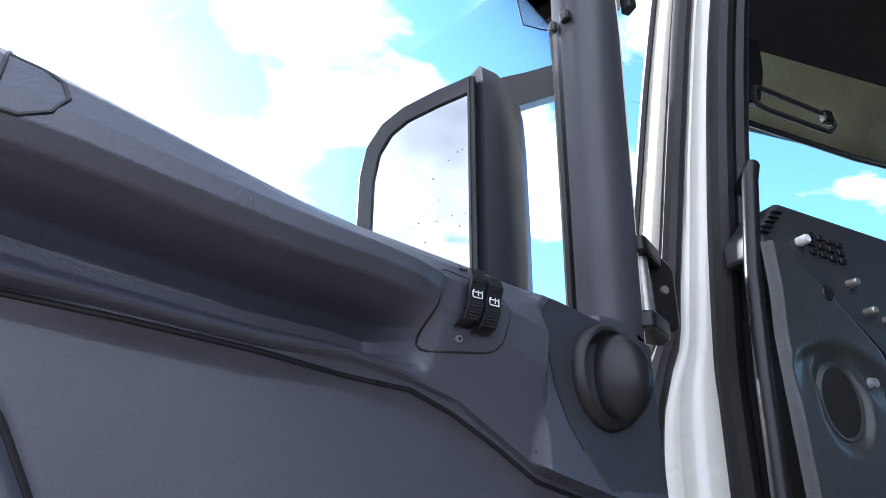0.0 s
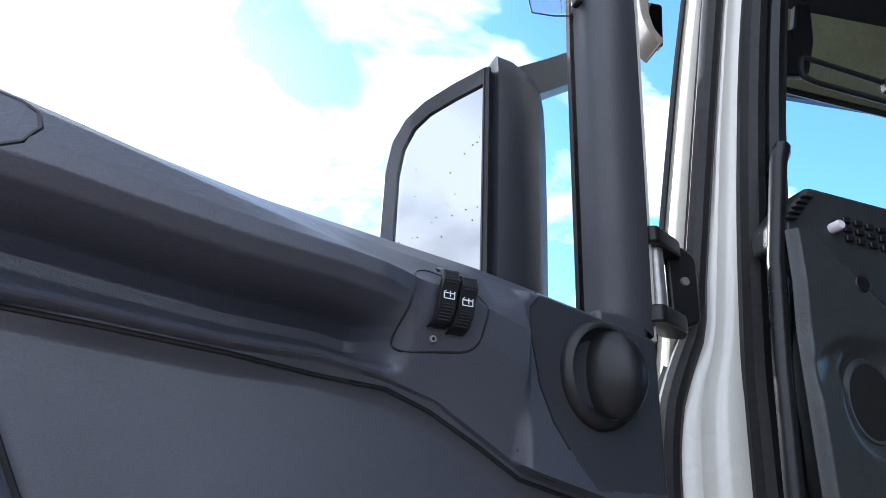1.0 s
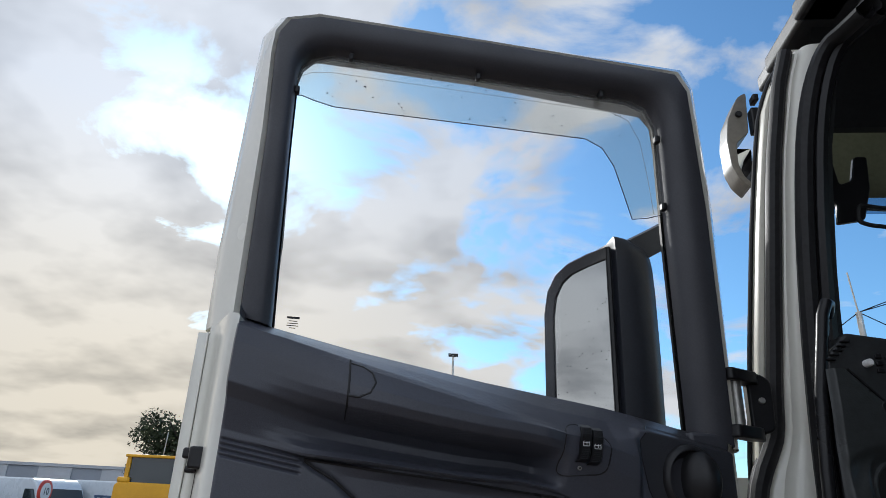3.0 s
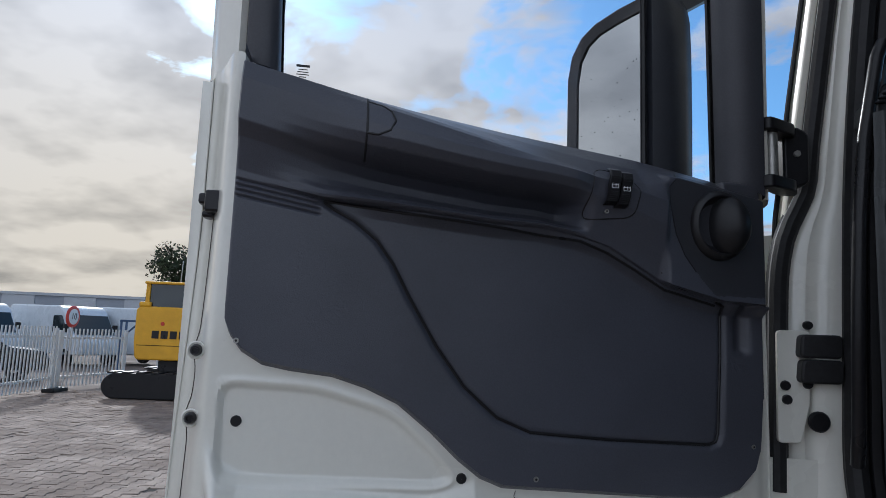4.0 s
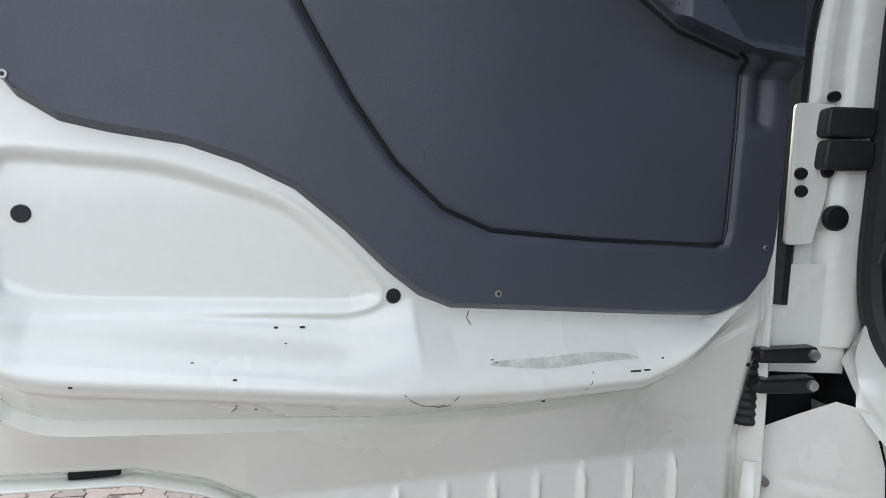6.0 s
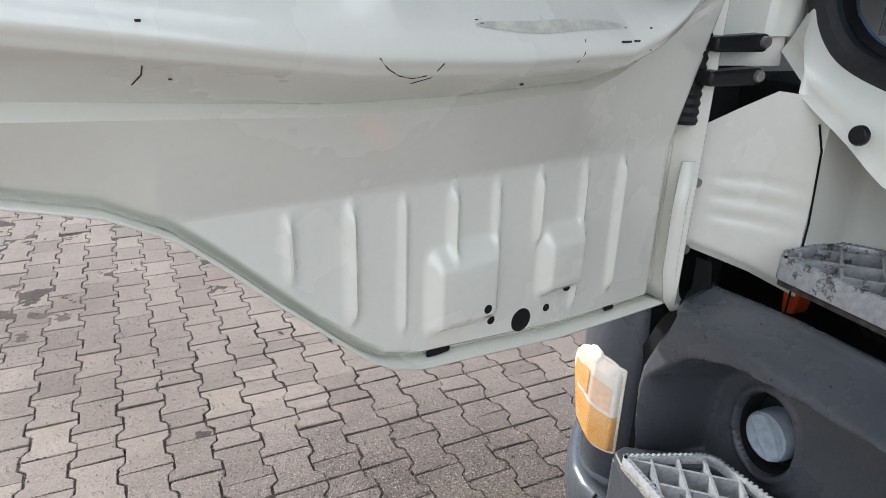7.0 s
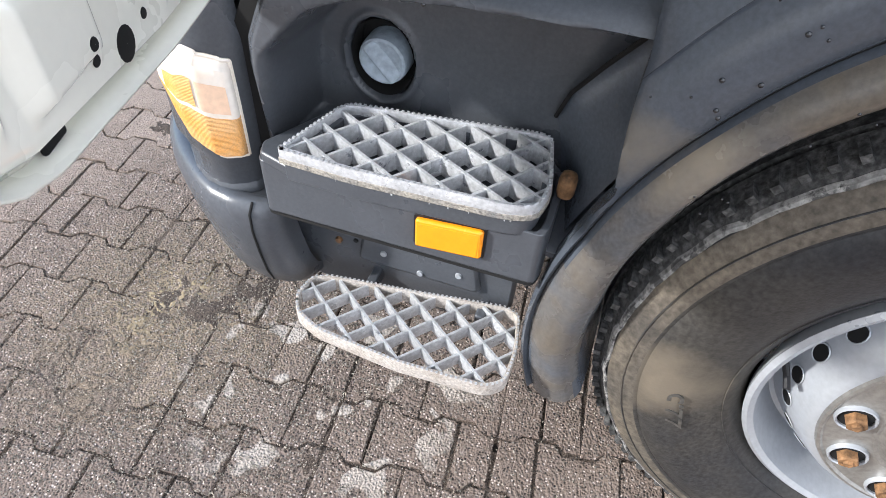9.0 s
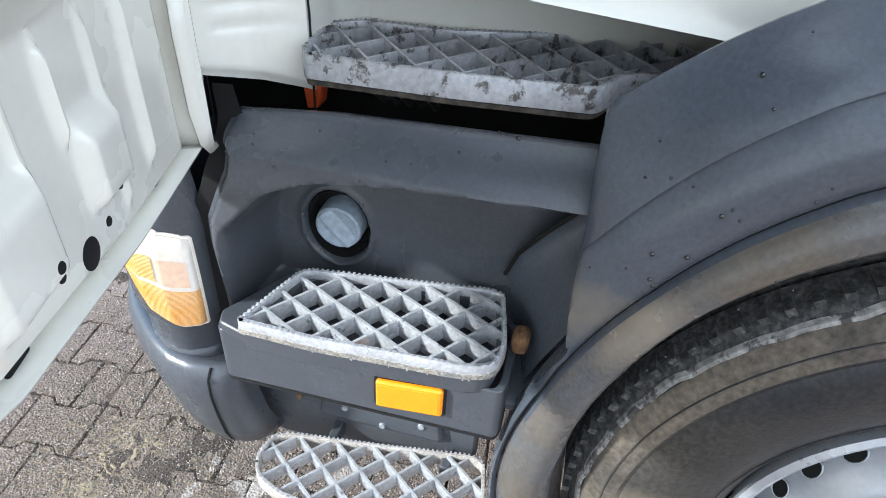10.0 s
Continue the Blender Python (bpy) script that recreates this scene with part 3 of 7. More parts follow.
def shell_point(u, v):
    """v runs 0 to 8, one for each stretch between the pressed lines."""
    zb, ze, b = lerp_table(BOTTOM, u), lerp_table(LEDGE, u), band_at(u)
    zt = lerp_table(SILL, u) - 0.02 if u > -0.87 else 2.205
    crown = crown_at(u, ze)
    marks = [zb, max(zb + 0.004, 1.297), max(zb + 0.010, ze - b * 1.12), ze - b * 0.88, ze - 0.003, ze, ze + 0.012, max(crown, ze + 0.02) + 0.01, zt]
    i = min(7, int(v))
    z = marks[i] + (marks[i + 1] - marks[i]) * (v - i)
    x = u + 0.020 * smoothstep(1.4, 2.0, z) * smoothstep(-0.85, -0.95, u)
    return (x, metal_depth(u, z), z)


VS = [i + k / n for i, n in enumerate((40, 14, 4, 8, 2, 4, 40)) for k in range(n)] + [7 + 0.30 * k / 70 for k in range(70)] + [7.3 + 0.7 * k / 30 for k in range(31)]
v1, f1 = sheet(shell_point, XS, VS)
door = shell = mesh_ob("door", v1, f1, WHITE, truck, "open white steel door with pressed ribs and chipped paint", smooth=33)
door.matrix_local = DOOR

# outer skin, following the shell's outline and leaning inwards above the waist


def lean(z, x=-0.45):
    """The window stands at a slant to the trim, and leans inwards."""
    return -0.12 * x - 0.10 * (z - 2.1)


v1, f1 = sheet(lambda u, v: (u, 0.128, lerp_table(BOTTOM, u) + (lerp_table(SILL, u) - 0.03 - lerp_table(BOTTOM, u)) * v), list(np.linspace(-0.955, 0.078, 40)), list(np.linspace(0, 1, 12)))
mesh_ob("outer_skin", v1, f1, WHITE, door, "white painted outer door skin", solid=0.003)
v1, f1 = sheet(lambda u, v: (u, 0.045 + 0.083 * v, lerp_table(BOTTOM, u) - 0.002 * math.sin(math.pi * v)), list(np.linspace(-0.952, 0.075, 80)), [0, 0.3, 0.7, 1])
mesh_ob("bottom_hem", v1, f1, WHITE, door, "folded white steel hem with worn edge", solid=0.003)
v1, f1 = sheet(lambda u, v: (-0.953 + 0.018 * smoothstep(1.4, 2.0, u), 0.112 + 0.018 * v, u), list(np.linspace(1.345, 2.19, 40)), [0, 1])
mesh_ob("rear_hem", v1, f1, WHITE, door, solid=0.003)
v1, f1 = sheet(lambda u, v: (0.077, 0.03 + 0.1 * v, u), list(np.linspace(1.044, 2.1, 30)), [0, 0.5, 1])
mesh_ob("hinge_edge", v1, f1, WHITE, door, solid=0.003)

# plastic trim panel
POCKET = [(-0.869, 1.995), (-0.728, 1.966), (-0.628, 1.958), (-0.452, 1.942), (-0.37, 1.94), (-0.301, 1.929), (-0.251, 1.914), (-0.149, 1.854), (-0.056, 1.831), (0.05, 1.826)]
GROOVE = [(-0.728, 1.972), (-0.727, 1.962), (-0.71, 1.951), (-0.676, 1.934), (-0.64, 1.906), (-0.612, 1.869), (-0.584, 1.818), (-0.537, 1.741), (-0.489, 1.677), (-0.433, 1.629), (-0.376, 1.606),
          (-0.242, 1.596), (-0.06, 1.589), (-0.047, 1.594), (-0.042, 1.608), (-0.035, 1.741), (-0.034, 1.810), (-0.04, 1.824), (-0.056, 1.831)]
GROOVE_TOP = [(-0.056, 1.831), (-0.149, 1.854), (-0.2, 1.884), (-0.251, 1.912), (-0.301, 1.929), (-0.452, 1.944), (-0.581, 1.955), (-0.728, 1.97)]
PANEL = GROOVE + GROOVE_TOP[1:-1]


CREST = [(-0.869, 2.180), (-0.78, 2.158), (-0.66, 2.124), (-0.617, 2.113), (-0.553, 2.098), (-0.478, 2.080), (-0.37, 2.055), (-0.286, 2.034), (-0.2, 2.022), (-0.13, 2.03), (0.05, 1.99)]


def trim_depth(x, z):
    zs, zl = lerp_table(SILL_IN, x), lerp_table(POCKET, x)
    y = -0.006
    if z < zl:
        d = min(line_distance(GROOVE, x, z), line_distance(GROOVE_TOP, x, z))
        if inside(PANEL, x, z):
            y += 0.004 * smoothstep(0.0, 0.012, d)
        y += 0.007 * math.exp(-(d / 0.006) ** 2)
        if x < -0.73:
            for k in range(4):
                zr = lerp_table([(-0.869, 1.990), (-0.731, 1.966)], x) - 0.0085 * k
                y += 0.004 * math.exp(-((z - zr) / 0.0022) ** 2) * smoothstep(-0.729, -0.737, x)
        y -= 0.022 * smoothstep(zl - 0.022, zl, z) * smoothstep(-0.70, -0.55, x)
        # the scooped slot beside the hinge
        k = math.exp(-((x - 0.004) / 0.013) ** 2) * smoothstep(1.735, 1.755, z) * smoothstep(1.93, 1.86, z)
        y += 0.012 * k
        return y
    s = (zs - z) / (zs - zl)
    crest = (zs - lerp_table(CREST, x)) / (zs - zl)
    arm = smoothstep(-0.84, -0.60, x)
    # top of the sill, at the glass
    s0, y0 = (zs - lerp_table(SILL, x)) / (zs - zl), 0.012 - 0.11 * x
    mid = float(np.interp(s, [s0, (s0 + crest) * 0.5, crest, crest + 0.06, 0.36, 0.46, 0.54, 0.60, 0.66, 0.74, 0.82, 0.88, 0.93, 0.97, 1.0],
                          [y0, (y0 - 0.046) * 0.5 - 0.006, -0.046, -0.060, -0.076, -0.077, -0.066, -0.036, 0.004, 0.022, 0.020, 0.004, -0.026, -0.036, -0.028]))
    left = float(np.interp(s, [s0, crest, 0.3, 0.62, 0.72, 0.95, 1.0], [y0, -0.020, -0.032, -0.040, -0.020, -0.004, -0.006]))
    right = float(np.interp(s, [s0, (s0 + crest) * 0.5, crest, 0.36, 0.55, 0.8, 1.0], [y0, (y0 - 0.05) * 0.5 - 0.006, -0.050, -0.066, -0.060, -0.040, -0.028]))
    y = left + (mid - left) * arm
    y += (right - y) * smoothstep(-0.335, -0.285, x)
    # flat of the corner cover beside the hinge
    y += (-0.046 - y) * smoothstep(-0.165, -0.15, x) * smoothstep(0.06, 0.12, s)
    y += 0.035 * smoothstep(0.02, 0.05, x)
    return y


TX = list(np.concatenate([np.linspace(-0.869, -0.74, 44), np.linspace(-0.737, 0.05, 310)]))


def trim_point(u, v):
    """v: 0 to 1 from the lower edge to the pocket line, 1 to 2 up to the sill."""
    zb, zp, zs = lerp_table(TRIM_LOW, u), lerp_table(POCKET, u), lerp_table(SILL, u)
    z = zb + (zp - zb) * v if v <= 1 else zp + (zs - zp) * (v - 1)
    e = min(1.0, (z - zb) / 0.008)
    y = trim_depth(u, z - 1e-6 if v <= 1 else z + 1e-6)
    edge = smoothstep(0.0, 0.004, u + 0.869) * smoothstep(0.05, 0.044, u)
    return (u, y * min(e, edge) + 0.012 * (1 - min(e, edge)), z)


TV = list(np.linspace(0, 0.86, 120)) + [0.86 + 0.14 * (k + 1) / 46 for k in range(46)] + [1 + (k + 1) / 110 for k in range(110)]
v1, f1 = sheet(trim_point, TX, TV)
panel = mesh_ob("trim_panel", v1, f1, TRIM, door, "dark grey grained plastic trim panel with moulded armrest", smooth=50)
# darker cover at the hinge corner
panel.data.materials.append(COVER)
for poly in panel.data.polygons:
    c_ = poly.center
    if c_.z > 1.84 and c_.x > lerp_table([(1.84, -0.07), (1.878, -0.105), (1.905, -0.125), (1.941, -0.141), (2.0, -0.152), (2.022, -0.152), (2.05, -0.128)], c_.z):
        poly.material_index = 1

# black lines laid in the moulded grooves draw the shade there
groove_path = [(x, trim_depth(x, z) - 0.0006, z) for x, z in [tuple(p) for p in along(GROOVE[1:], 0.01)]]
v1, f1 = tube(groove_path, 0.0028, 8)
mesh_ob("piping", v1, f1, BLACK, door, "black line laid in the trim groove as its shade")
groove_path = [(x, trim_depth(x, z - 0.006) + 0.0010, z - 0.006) for x, z in [tuple(p) for p in along(GROOVE_TOP, 0.01)]]
v1, f1 = tube(groove_path, 0.0028, 8)
mesh_ob("piping", v1, f1, BLACK, door)
# window surround: dark plastic on the inside, white steel outside
OPEN = [(-0.819, 2.203), (-0.826, 2.38), (-0.833, 2.62), (-0.836, 2.745), (-0.829, 2.777), (-0.808, 2.800), (-0.766, 2.811), (-0.44, 2.782), (-0.115, 2.752),
        (-0.077, 2.736), (-0.056, 2.69), (-0.043, 2.44), (-0.016, 2.045)]
OUTER = [(-0.881, 2.215), (-0.880, 2.38), (-0.880, 2.61), (-0.887, 2.79), (-0.884, 2.835), (-0.866, 2.866), (-0.80, 2.878), (-0.44, 2.844), (-0.09, 2.806),
         (-0.024, 2.799), (0.0, 2.76), (0.028, 2.49), (0.055, 2.022)]
METAL = [(-0.950, 2.205), (-0.950, 2.36), (-0.938, 2.62), (-0.932, 2.80), (-0.928, 2.87), (-0.900, 2.915), (-0.81, 2.94), (-0.44, 2.900), (-0.05, 2.868),
         (0.026, 2.862), (0.052, 2.81), (0.078, 2.53), (0.101, 2.022)]


def ring_rows(a, b, rows):
    """Strips between two outlines: rows of (share from a to b, depth)."""
    # both outlines have the same corners, so share the steps corner by corner
    PA, PB = [], []
    for i in range(len(a) - 1):
        k = max(2, round(math.dist(a[i], a[i + 1]) / 0.04))
        for j in range(k):
            t = j / k
            PA.append((a[i][0] + (a[i + 1][0] - a[i][0]) * t, a[i][1] + (a[i + 1][1] - a[i][1]) * t))
            PB.append((b[i][0] + (b[i + 1][0] - b[i][0]) * t, b[i][1] + (b[i + 1][1] - b[i][1]) * t))
    PA.append(a[-1])
    PB.append(b[-1])
    out = []
    for share, dep in rows:
        ring = []
        for p, q in zip(PA, PB):
            x, z = p[0] + (q[0] - p[0]) * share, p[1] + (q[1] - p[1]) * share
            ring.append((x, dep + lean(z, x), z))
        out.append(ring)
    return out


v1, f1 = loft(ring_rows(OPEN, OUTER, [(0.0, 0.025), (0.0, 0.002), (0.08, -0.014), (0.3, -0.024), (0.7, -0.026), (0.92, -0.020), (1.0, -0.002)]), closed=False)
mesh_ob("window_surround", v1, f1, TRIM_SMOOTH, door, "dark plastic window surround", smooth=45)
v1, f1 = loft(ring_rows(OUTER, METAL, [(0.0, 0.0), (0.15, -0.010), (0.35, 0.004), (0.7, 0.03), (1.0, 0.06), (1.0, 0.075), (0.2, 0.085), (-0.8, 0.08)]), closed=False)
mesh_ob("window_frame", v1, f1, WHITE, door, "white painted steel window frame")
v1, f1 = loft(ring_rows(OPEN, OUTER, [(-0.06, 0.028), (-0.06, 0.036), (0.2, 0.045), (0.8, 0.05)]), closed=False)
mesh_ob("glass_channel", v1, f1, RUBBER, door, "black rubber glass run")


def pane(name, poly, y0, mat, label):
    c = (sum(p[0] for p in poly) / len(poly), sum(p[1] for p in poly) / len(poly))
    v = [(p[0], y0 + lean(p[1], p[0]), p[1]) for p in poly] + [(c[0], y0 + lean(c[1], c[0]), c[1])]
    n = len(poly)
    ob = mesh_ob(name, v, [(i, (i + 1) % n, n) for i in range(n)], mat, door, label, smooth=0)
    ob.visible_shadow = False
    return ob


pane("window_glass", [(p[0] * 1.004, p[1] + 0.004) for p in OPEN] + [(-0.016, 2.02), (-0.819, 2.15)], 0.022, GLASS, "clear side window with a small printed mark")
# rain deflector: a curved strip of clear plastic outside the glass
VIS_TOP = [(-0.842, 2.74), (-0.838, 2.78), (-0.815, 2.806), (-0.766, 2.818), (-0.62, 2.806), (-0.44, 2.790), (-0.12, 2.762), (-0.08, 2.745), (-0.055, 2.69), (-0.045, 2.60), (-0.036, 2.494)]
VIS_LOW = [(-0.840, 2.712), (-0.822, 2.712), (-0.795, 2.702), (-0.752, 2.690), (-0.64, 2.682), (-0.44, 2.670), (-0.207, 2.655), (-0.171, 2.636), (-0.146, 2.596), (-0.125, 2.53), (-0.109, 2.477)]
rows = []
for k in range(9):
    s = k / 8
    rows.append([(a[0] + (b[0] - a[0]) * s, 0.022 + lean(a[1] + (b[1] - a[1]) * s, a[0] + (b[0] - a[0]) * s) + 0.006 * math.sin(s * 1.5), a[1] + (b[1] - a[1]) * s) for a, b in zip(VIS_TOP, VIS_LOW)])
v1, f1 = loft(rows, closed=False)
mesh_ob("rain_deflector", v1, f1, SMOKE, door, "clear plastic rain deflector with water drops").visible_shadow = False
v1, f1 = tube([rows[3][i] for i in range(len(rows[3]))], 0.0006, 5)
mesh_ob("deflector_crease", v1, f1, SMOKE, door)
v1, f1 = tube([(p[0], 0.028 + lean(p[1], p[0]), p[1]) for p in VIS_LOW + [(-0.075, 2.482), VIS_TOP[-1]]], 0.0012, 6)
mesh_ob("deflector_edge", v1, f1, TRIM_SMOOTH, door)
for cx_, cz_ in ((-0.831, 2.709), (-0.725, 2.796), (-0.45, 2.770), (-0.182, 2.748), (-0.062, 2.65), (-0.053, 2.498)):
    block("deflector_clip", (cx_, 0.006 + lean(cz_, cx_), cz_), (0.011, 0.016, 0.017), BLACK, door, "small black clip", 0.003)

# mirror on its arm
A_, B_ = Vector((-0.1045, 0.130)), Vector((-0.175, 0.354))
MIR_T = [(0.0, 2.462), (0.3, 2.464), (0.60, 2.462), (0.80, 2.448), (0.94, 2.415), (1.0, 2.36)]
nrm = Vector((B_.y - A_.y, -(B_.x - A_.x))).normalized()


def mp(s, z, d):
    q = A_.lerp(B_, s) + nrm * d
    return (q.x, q.y, z)


GL = MIR_T + [(1.0, 2.05), (0.9, 2.0), (0.5, 1.985), (0.1, 1.985), (0.0, 2.0)]
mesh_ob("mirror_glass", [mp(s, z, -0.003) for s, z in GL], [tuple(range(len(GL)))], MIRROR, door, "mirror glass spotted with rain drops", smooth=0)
# housing: plan of the shell with its height at each point
HP = [(-0.098, 0.130, 2.470), (-0.098, 0.112, 2.478), (-0.07, 0.106, 2.472), (-0.03, 0.108, 2.455), (-0.005, 0.124, 2.44), (0.004, 0.155, 2.43), (0.0, 0.22, 2.42), (-0.02, 0.30, 2.41), (-0.06, 0.355, 2.40), (-0.12, 0.378, 2.385),
      (-0.160, 0.368, 2.37), (-0.170, 0.358, 2.37), (-0.155, 0.31, 2.435), (-0.142, 0.264, 2.456), (-0.118, 0.184, 2.464)]
cxm, cym = sum(p[0] for p in HP) / len(HP), sum(p[1] for p in HP) / len(HP)
rows = []
for s, k in ((0.0, 0.80), (0.06, 0.94), (0.2, 0.985), (0.5, 1.0), (0.8, 1.0), (0.93, 0.985), (0.985, 0.955), (1.0, 0.9), (1.004, 0.5), (1.004, 0.02)):
    rows.append([(cxm + (x - cxm) * k, cym + (y - cym) * k, 1.97 + ((zt + 0.012) - 1.97) * s) for x, y, zt in HP])
v1, f1 = loft(rows)
mesh_ob("mirror_housing", v1, f1, MIRROR_BLACK, door, "dark plastic mirror housing", smooth=45)
cs, cz = 0.46, 2.22
GI = [(cs + (s - cs) * (0.80 if s > cs else 0.93), cz + (z - cz) * 0.90) for s, z in GL]
v1, f1 = loft([[mp(s, z, d) for s, z in ring] for ring, d in ((GL, 0.012), (GL, -0.012), (GI, -0.007), (GI, -0.0035))])
mesh_ob("glass_bezel", v1, f1, MIRROR_BLACK, door, "wide black bezel round the mirror glass", smooth=40)
bead = [mp(s, z, -0.005) for s, z in MIR_T] + [mp(1.0, 2.05, -0.005)]
v1, f1 = tube([mp(0.0, 2.0, -0.005)] + bead, 0.006, 8)
mesh_ob("glass_bezel", v1, f1, BLACK, door)
v1, f1 = loft([[(x, y + dy, z + dz) for dy, dz in ((-0.02, -0.034), (-0.02, 0.03), (0.0, 0.038), (0.03, 0.03), (0.03, -0.03))]
               for x, y, z in ((-0.09, 0.155, 2.445), (-0.05, 0.15, 2.460), (0.0, 0.14, 2.488), (0.04, 0.13, 2.512), (0.085, 0.11, 2.535))], True, True)
mesh_ob("mirror_arm", v1, f1, MIRROR_BLACK, door, "black mirror arm", smooth=50)

block("corner_trim", (-0.002, 0.004, 2.030), (0.076, 0.052, 0.032), TRIM_SMOOTH, door, "dark plastic joint at the foot of the window surround", 0.006)
# pull cover outline, switches, tweeter pod, screws
def on_trim(x, z, out=0.0):
    return (x, trim_depth(x, z) - out, z)


PULL = [(-0.668, 2.118), (-0.667, 2.062), (-0.65, 2.060), (-0.632, 2.068), (-0.624, 2.085), (-0.630, 2.102), (-0.645, 2.112), (-0.668, 2.118)]
v1, f1 = tube([on_trim(x, z, -0.0008) for x, z in along(PULL, 0.008)], 0.0022, 6)
mesh_ob("pull_cover", v1, f1, BLACK, door, "outline of the grab handle cover")
v1, f1 = tube([on_trim(-0.668, z, -0.0008) for z in np.linspace(2.03, 2.125, 12)], 0.0022, 6)
mesh_ob("joint_line", v1, f1, BLACK, door)
for sx in (-0.2645, -0.2445):
    sz = 2.0075 + (0.002 if sx < -0.25 else -0.002)
    sw = door
    ring_y = trim_depth(sx, sz)
    prof = [(-0.029, 0.006), (-0.025, -0.006), (-0.013, -0.012), (0.0, -0.011), (0.013, -0.014), (0.024, -0.008), (0.030, 0.006)]
    rows = []
    for dz, dy in prof:
        rows.append([(sx + dx + dz * 0.12, ring_y + dy + (0.003 if abs(dx) > 0.008 else 0), sz + dz) for dx in (-0.0088, -0.0075, 0.0075, 0.0088)])
    v1, f1 = loft(rows, closed=False)
    mesh_ob("window_switch", v1, f1, BLACK, sw, "black rocker window switch", solid=0.004)
    for k in range(6):
        for hi in (0.018, -0.018):
            zz = sz + hi + (k - 2.5) * 0.0028
            yy = ring_y + float(np.interp(zz - sz, [p[0] for p in prof], [p[1] for p in prof]))
            block("switch_rib", (sx + (zz - sz) * 0.12, yy - 0.0015, zz), (0.013, 0.002, 0.0012), RUBBER, sw, bevel=0)
    yy = ring_y - 0.0128
    sym = [((-0.0055, -0.005), (-0.0055, 0.001)), ((-0.0055, 0.001), (-0.001, 0.006)), ((-0.001, 0.006), (0.0055, 0.006)), ((0.0055, 0.006), (0.0055, -0.005)),
           ((0.0055, -0.005), (-0.0055, -0.005)), ((-0.0055, 0.0005), (0.0055, 0.0005)), ((0.001, 0.004), (0.001, -0.003))]
    V, F = [], []
    for (ax, az), (bx, bz) in sym:
        V2, F2 = tube([(sx + ax, yy, sz + az), (sx + bx, yy, sz + bz)], 0.0007, 4)
        V, F = merged((V, F), (V2, F2))
    mesh_ob("window_symbol", V, F, SYMBOL, sw, "white printed window symbol")
# cover round the switches
SWC = rounded([(-0.294, 2.033), (-0.275, 2.045), (-0.235, 2.036), (-0.212, 2.012), (-0.222, 1.962), (-0.303, 1.956)], 0.016)
v1, f1 = tube([on_trim(x, z, -0.0005) for x, z in along(SWC + SWC[:1], 0.008)], 0.0014, 5)
mesh_ob("switch_cover_joint", v1, f1, BLACK, door)
v1, f1 = tube([on_trim(x, z, -0.0006) for x, z in along([(-0.128, 2.050), (-0.152, 2.022), (-0.152, 2.0), (-0.141, 1.941), (-0.125, 1.905), (-0.105, 1.878)], 0.01)], 0.0014, 5)
mesh_ob("corner_cover_joint", v1, f1, BLACK, door)
# round cup of the corner cover
cup = door
cc = (-0.063, -0.055, 1.960)
rings = []
for k, (r, d) in enumerate(((0.062, 0.02), (0.060, 0.004), (0.056, -0.004), (0.050, -0.006), (0.046, 0.004), (0.030, 0.012), (0.001, 0.016))):
    rings.append([(cc[0] + r * 0.86 * math.cos(a), cc[1] + d - 0.004 * math.cos(a), cc[2] + r * 1.0 * math.sin(a)) for a in np.linspace(0, 2 * math.pi, 40, endpoint=False)])
v1, f1 = loft(rings)
mesh_ob("corner_cup", v1, f1, BLACK, cup, "round glossy black cup on the corner cover", smooth=60)
rings = []
for k in range(9):
    t_ = k / 8 * math.pi / 2
    r, d = 0.048 * math.cos(t_), -0.042 * math.sin(t_)
    rings.append([(cc[0] + 0.014 + max(r, 0.0005) * 0.66 * math.cos(a) + 0.01 * math.sin(t_), cc[1] + 0.01 + d, cc[2] + max(r, 0.0005) * 1.12 * math.sin(a)) for a in np.linspace(0, 2 * math.pi, 32, endpoint=False)])
v1, f1 = loft(rings)
mesh_ob("cup_dome", v1, f1, BLACK, cup, "domed glossy black knob", smooth=60)
OVAL = [(-0.124 + 0.036 * math.cos(a) + 0.008 * math.sin(a), 1.868 + 0.016 * math.sin(a) - 0.013 * math.cos(a)) for a in np.linspace(0, 2 * math.pi, 28)]
v1, f1 = tube([(x, -0.0335, z) for x, z in OVAL], 0.0016, 5)
mesh_ob("oval_cover", v1, f1, BLACK, door, "oval blanking cover")
for sx, sz, r in ((-0.846, 1.738, 0.0045), (-0.367, 1.534, 0.0045), (0.021, 1.587, 0.004), (-0.2675, 1.970, 0.004)):
    y0 = trim_depth(sx, sz)
    disc((sx, y0 - 0.002, sz), r, "y", 0.004, STEEL, "screw", door, "small steel screw", 14)
    disc((sx, y0 - 0.0026, sz), r * 0.45, "y", 0.001, BLACK, "screw_recess", door, n=8)

# plugs, holes, latch and chips on the steel shell
for px, pz, r in ((-0.840, 1.616, 0.0085), (-0.486, 1.532, 0.0085)):
    disc((px, metal_depth(px, pz) - 0.003, pz), r, "y", 0.005, BLACK, "rubber_plug", shell, "black rubber plug")
for px, pz, r in ((-0.292, 1.134, 0.0058), (-0.272, 1.106, 0.0058), (-0.221, 1.092, 0.0165), (-0.177, 1.098, 0.0055), (-0.146, 1.122, 0.0058), (0.036, 1.443, 0.003), (0.035, 1.42, 0.003)):
    disc((px, metal_depth(px, pz) - 0.0012, pz), r, "y", 0.003, HOLE, "drain_hole", shell, "dark hole in the steel", 18)
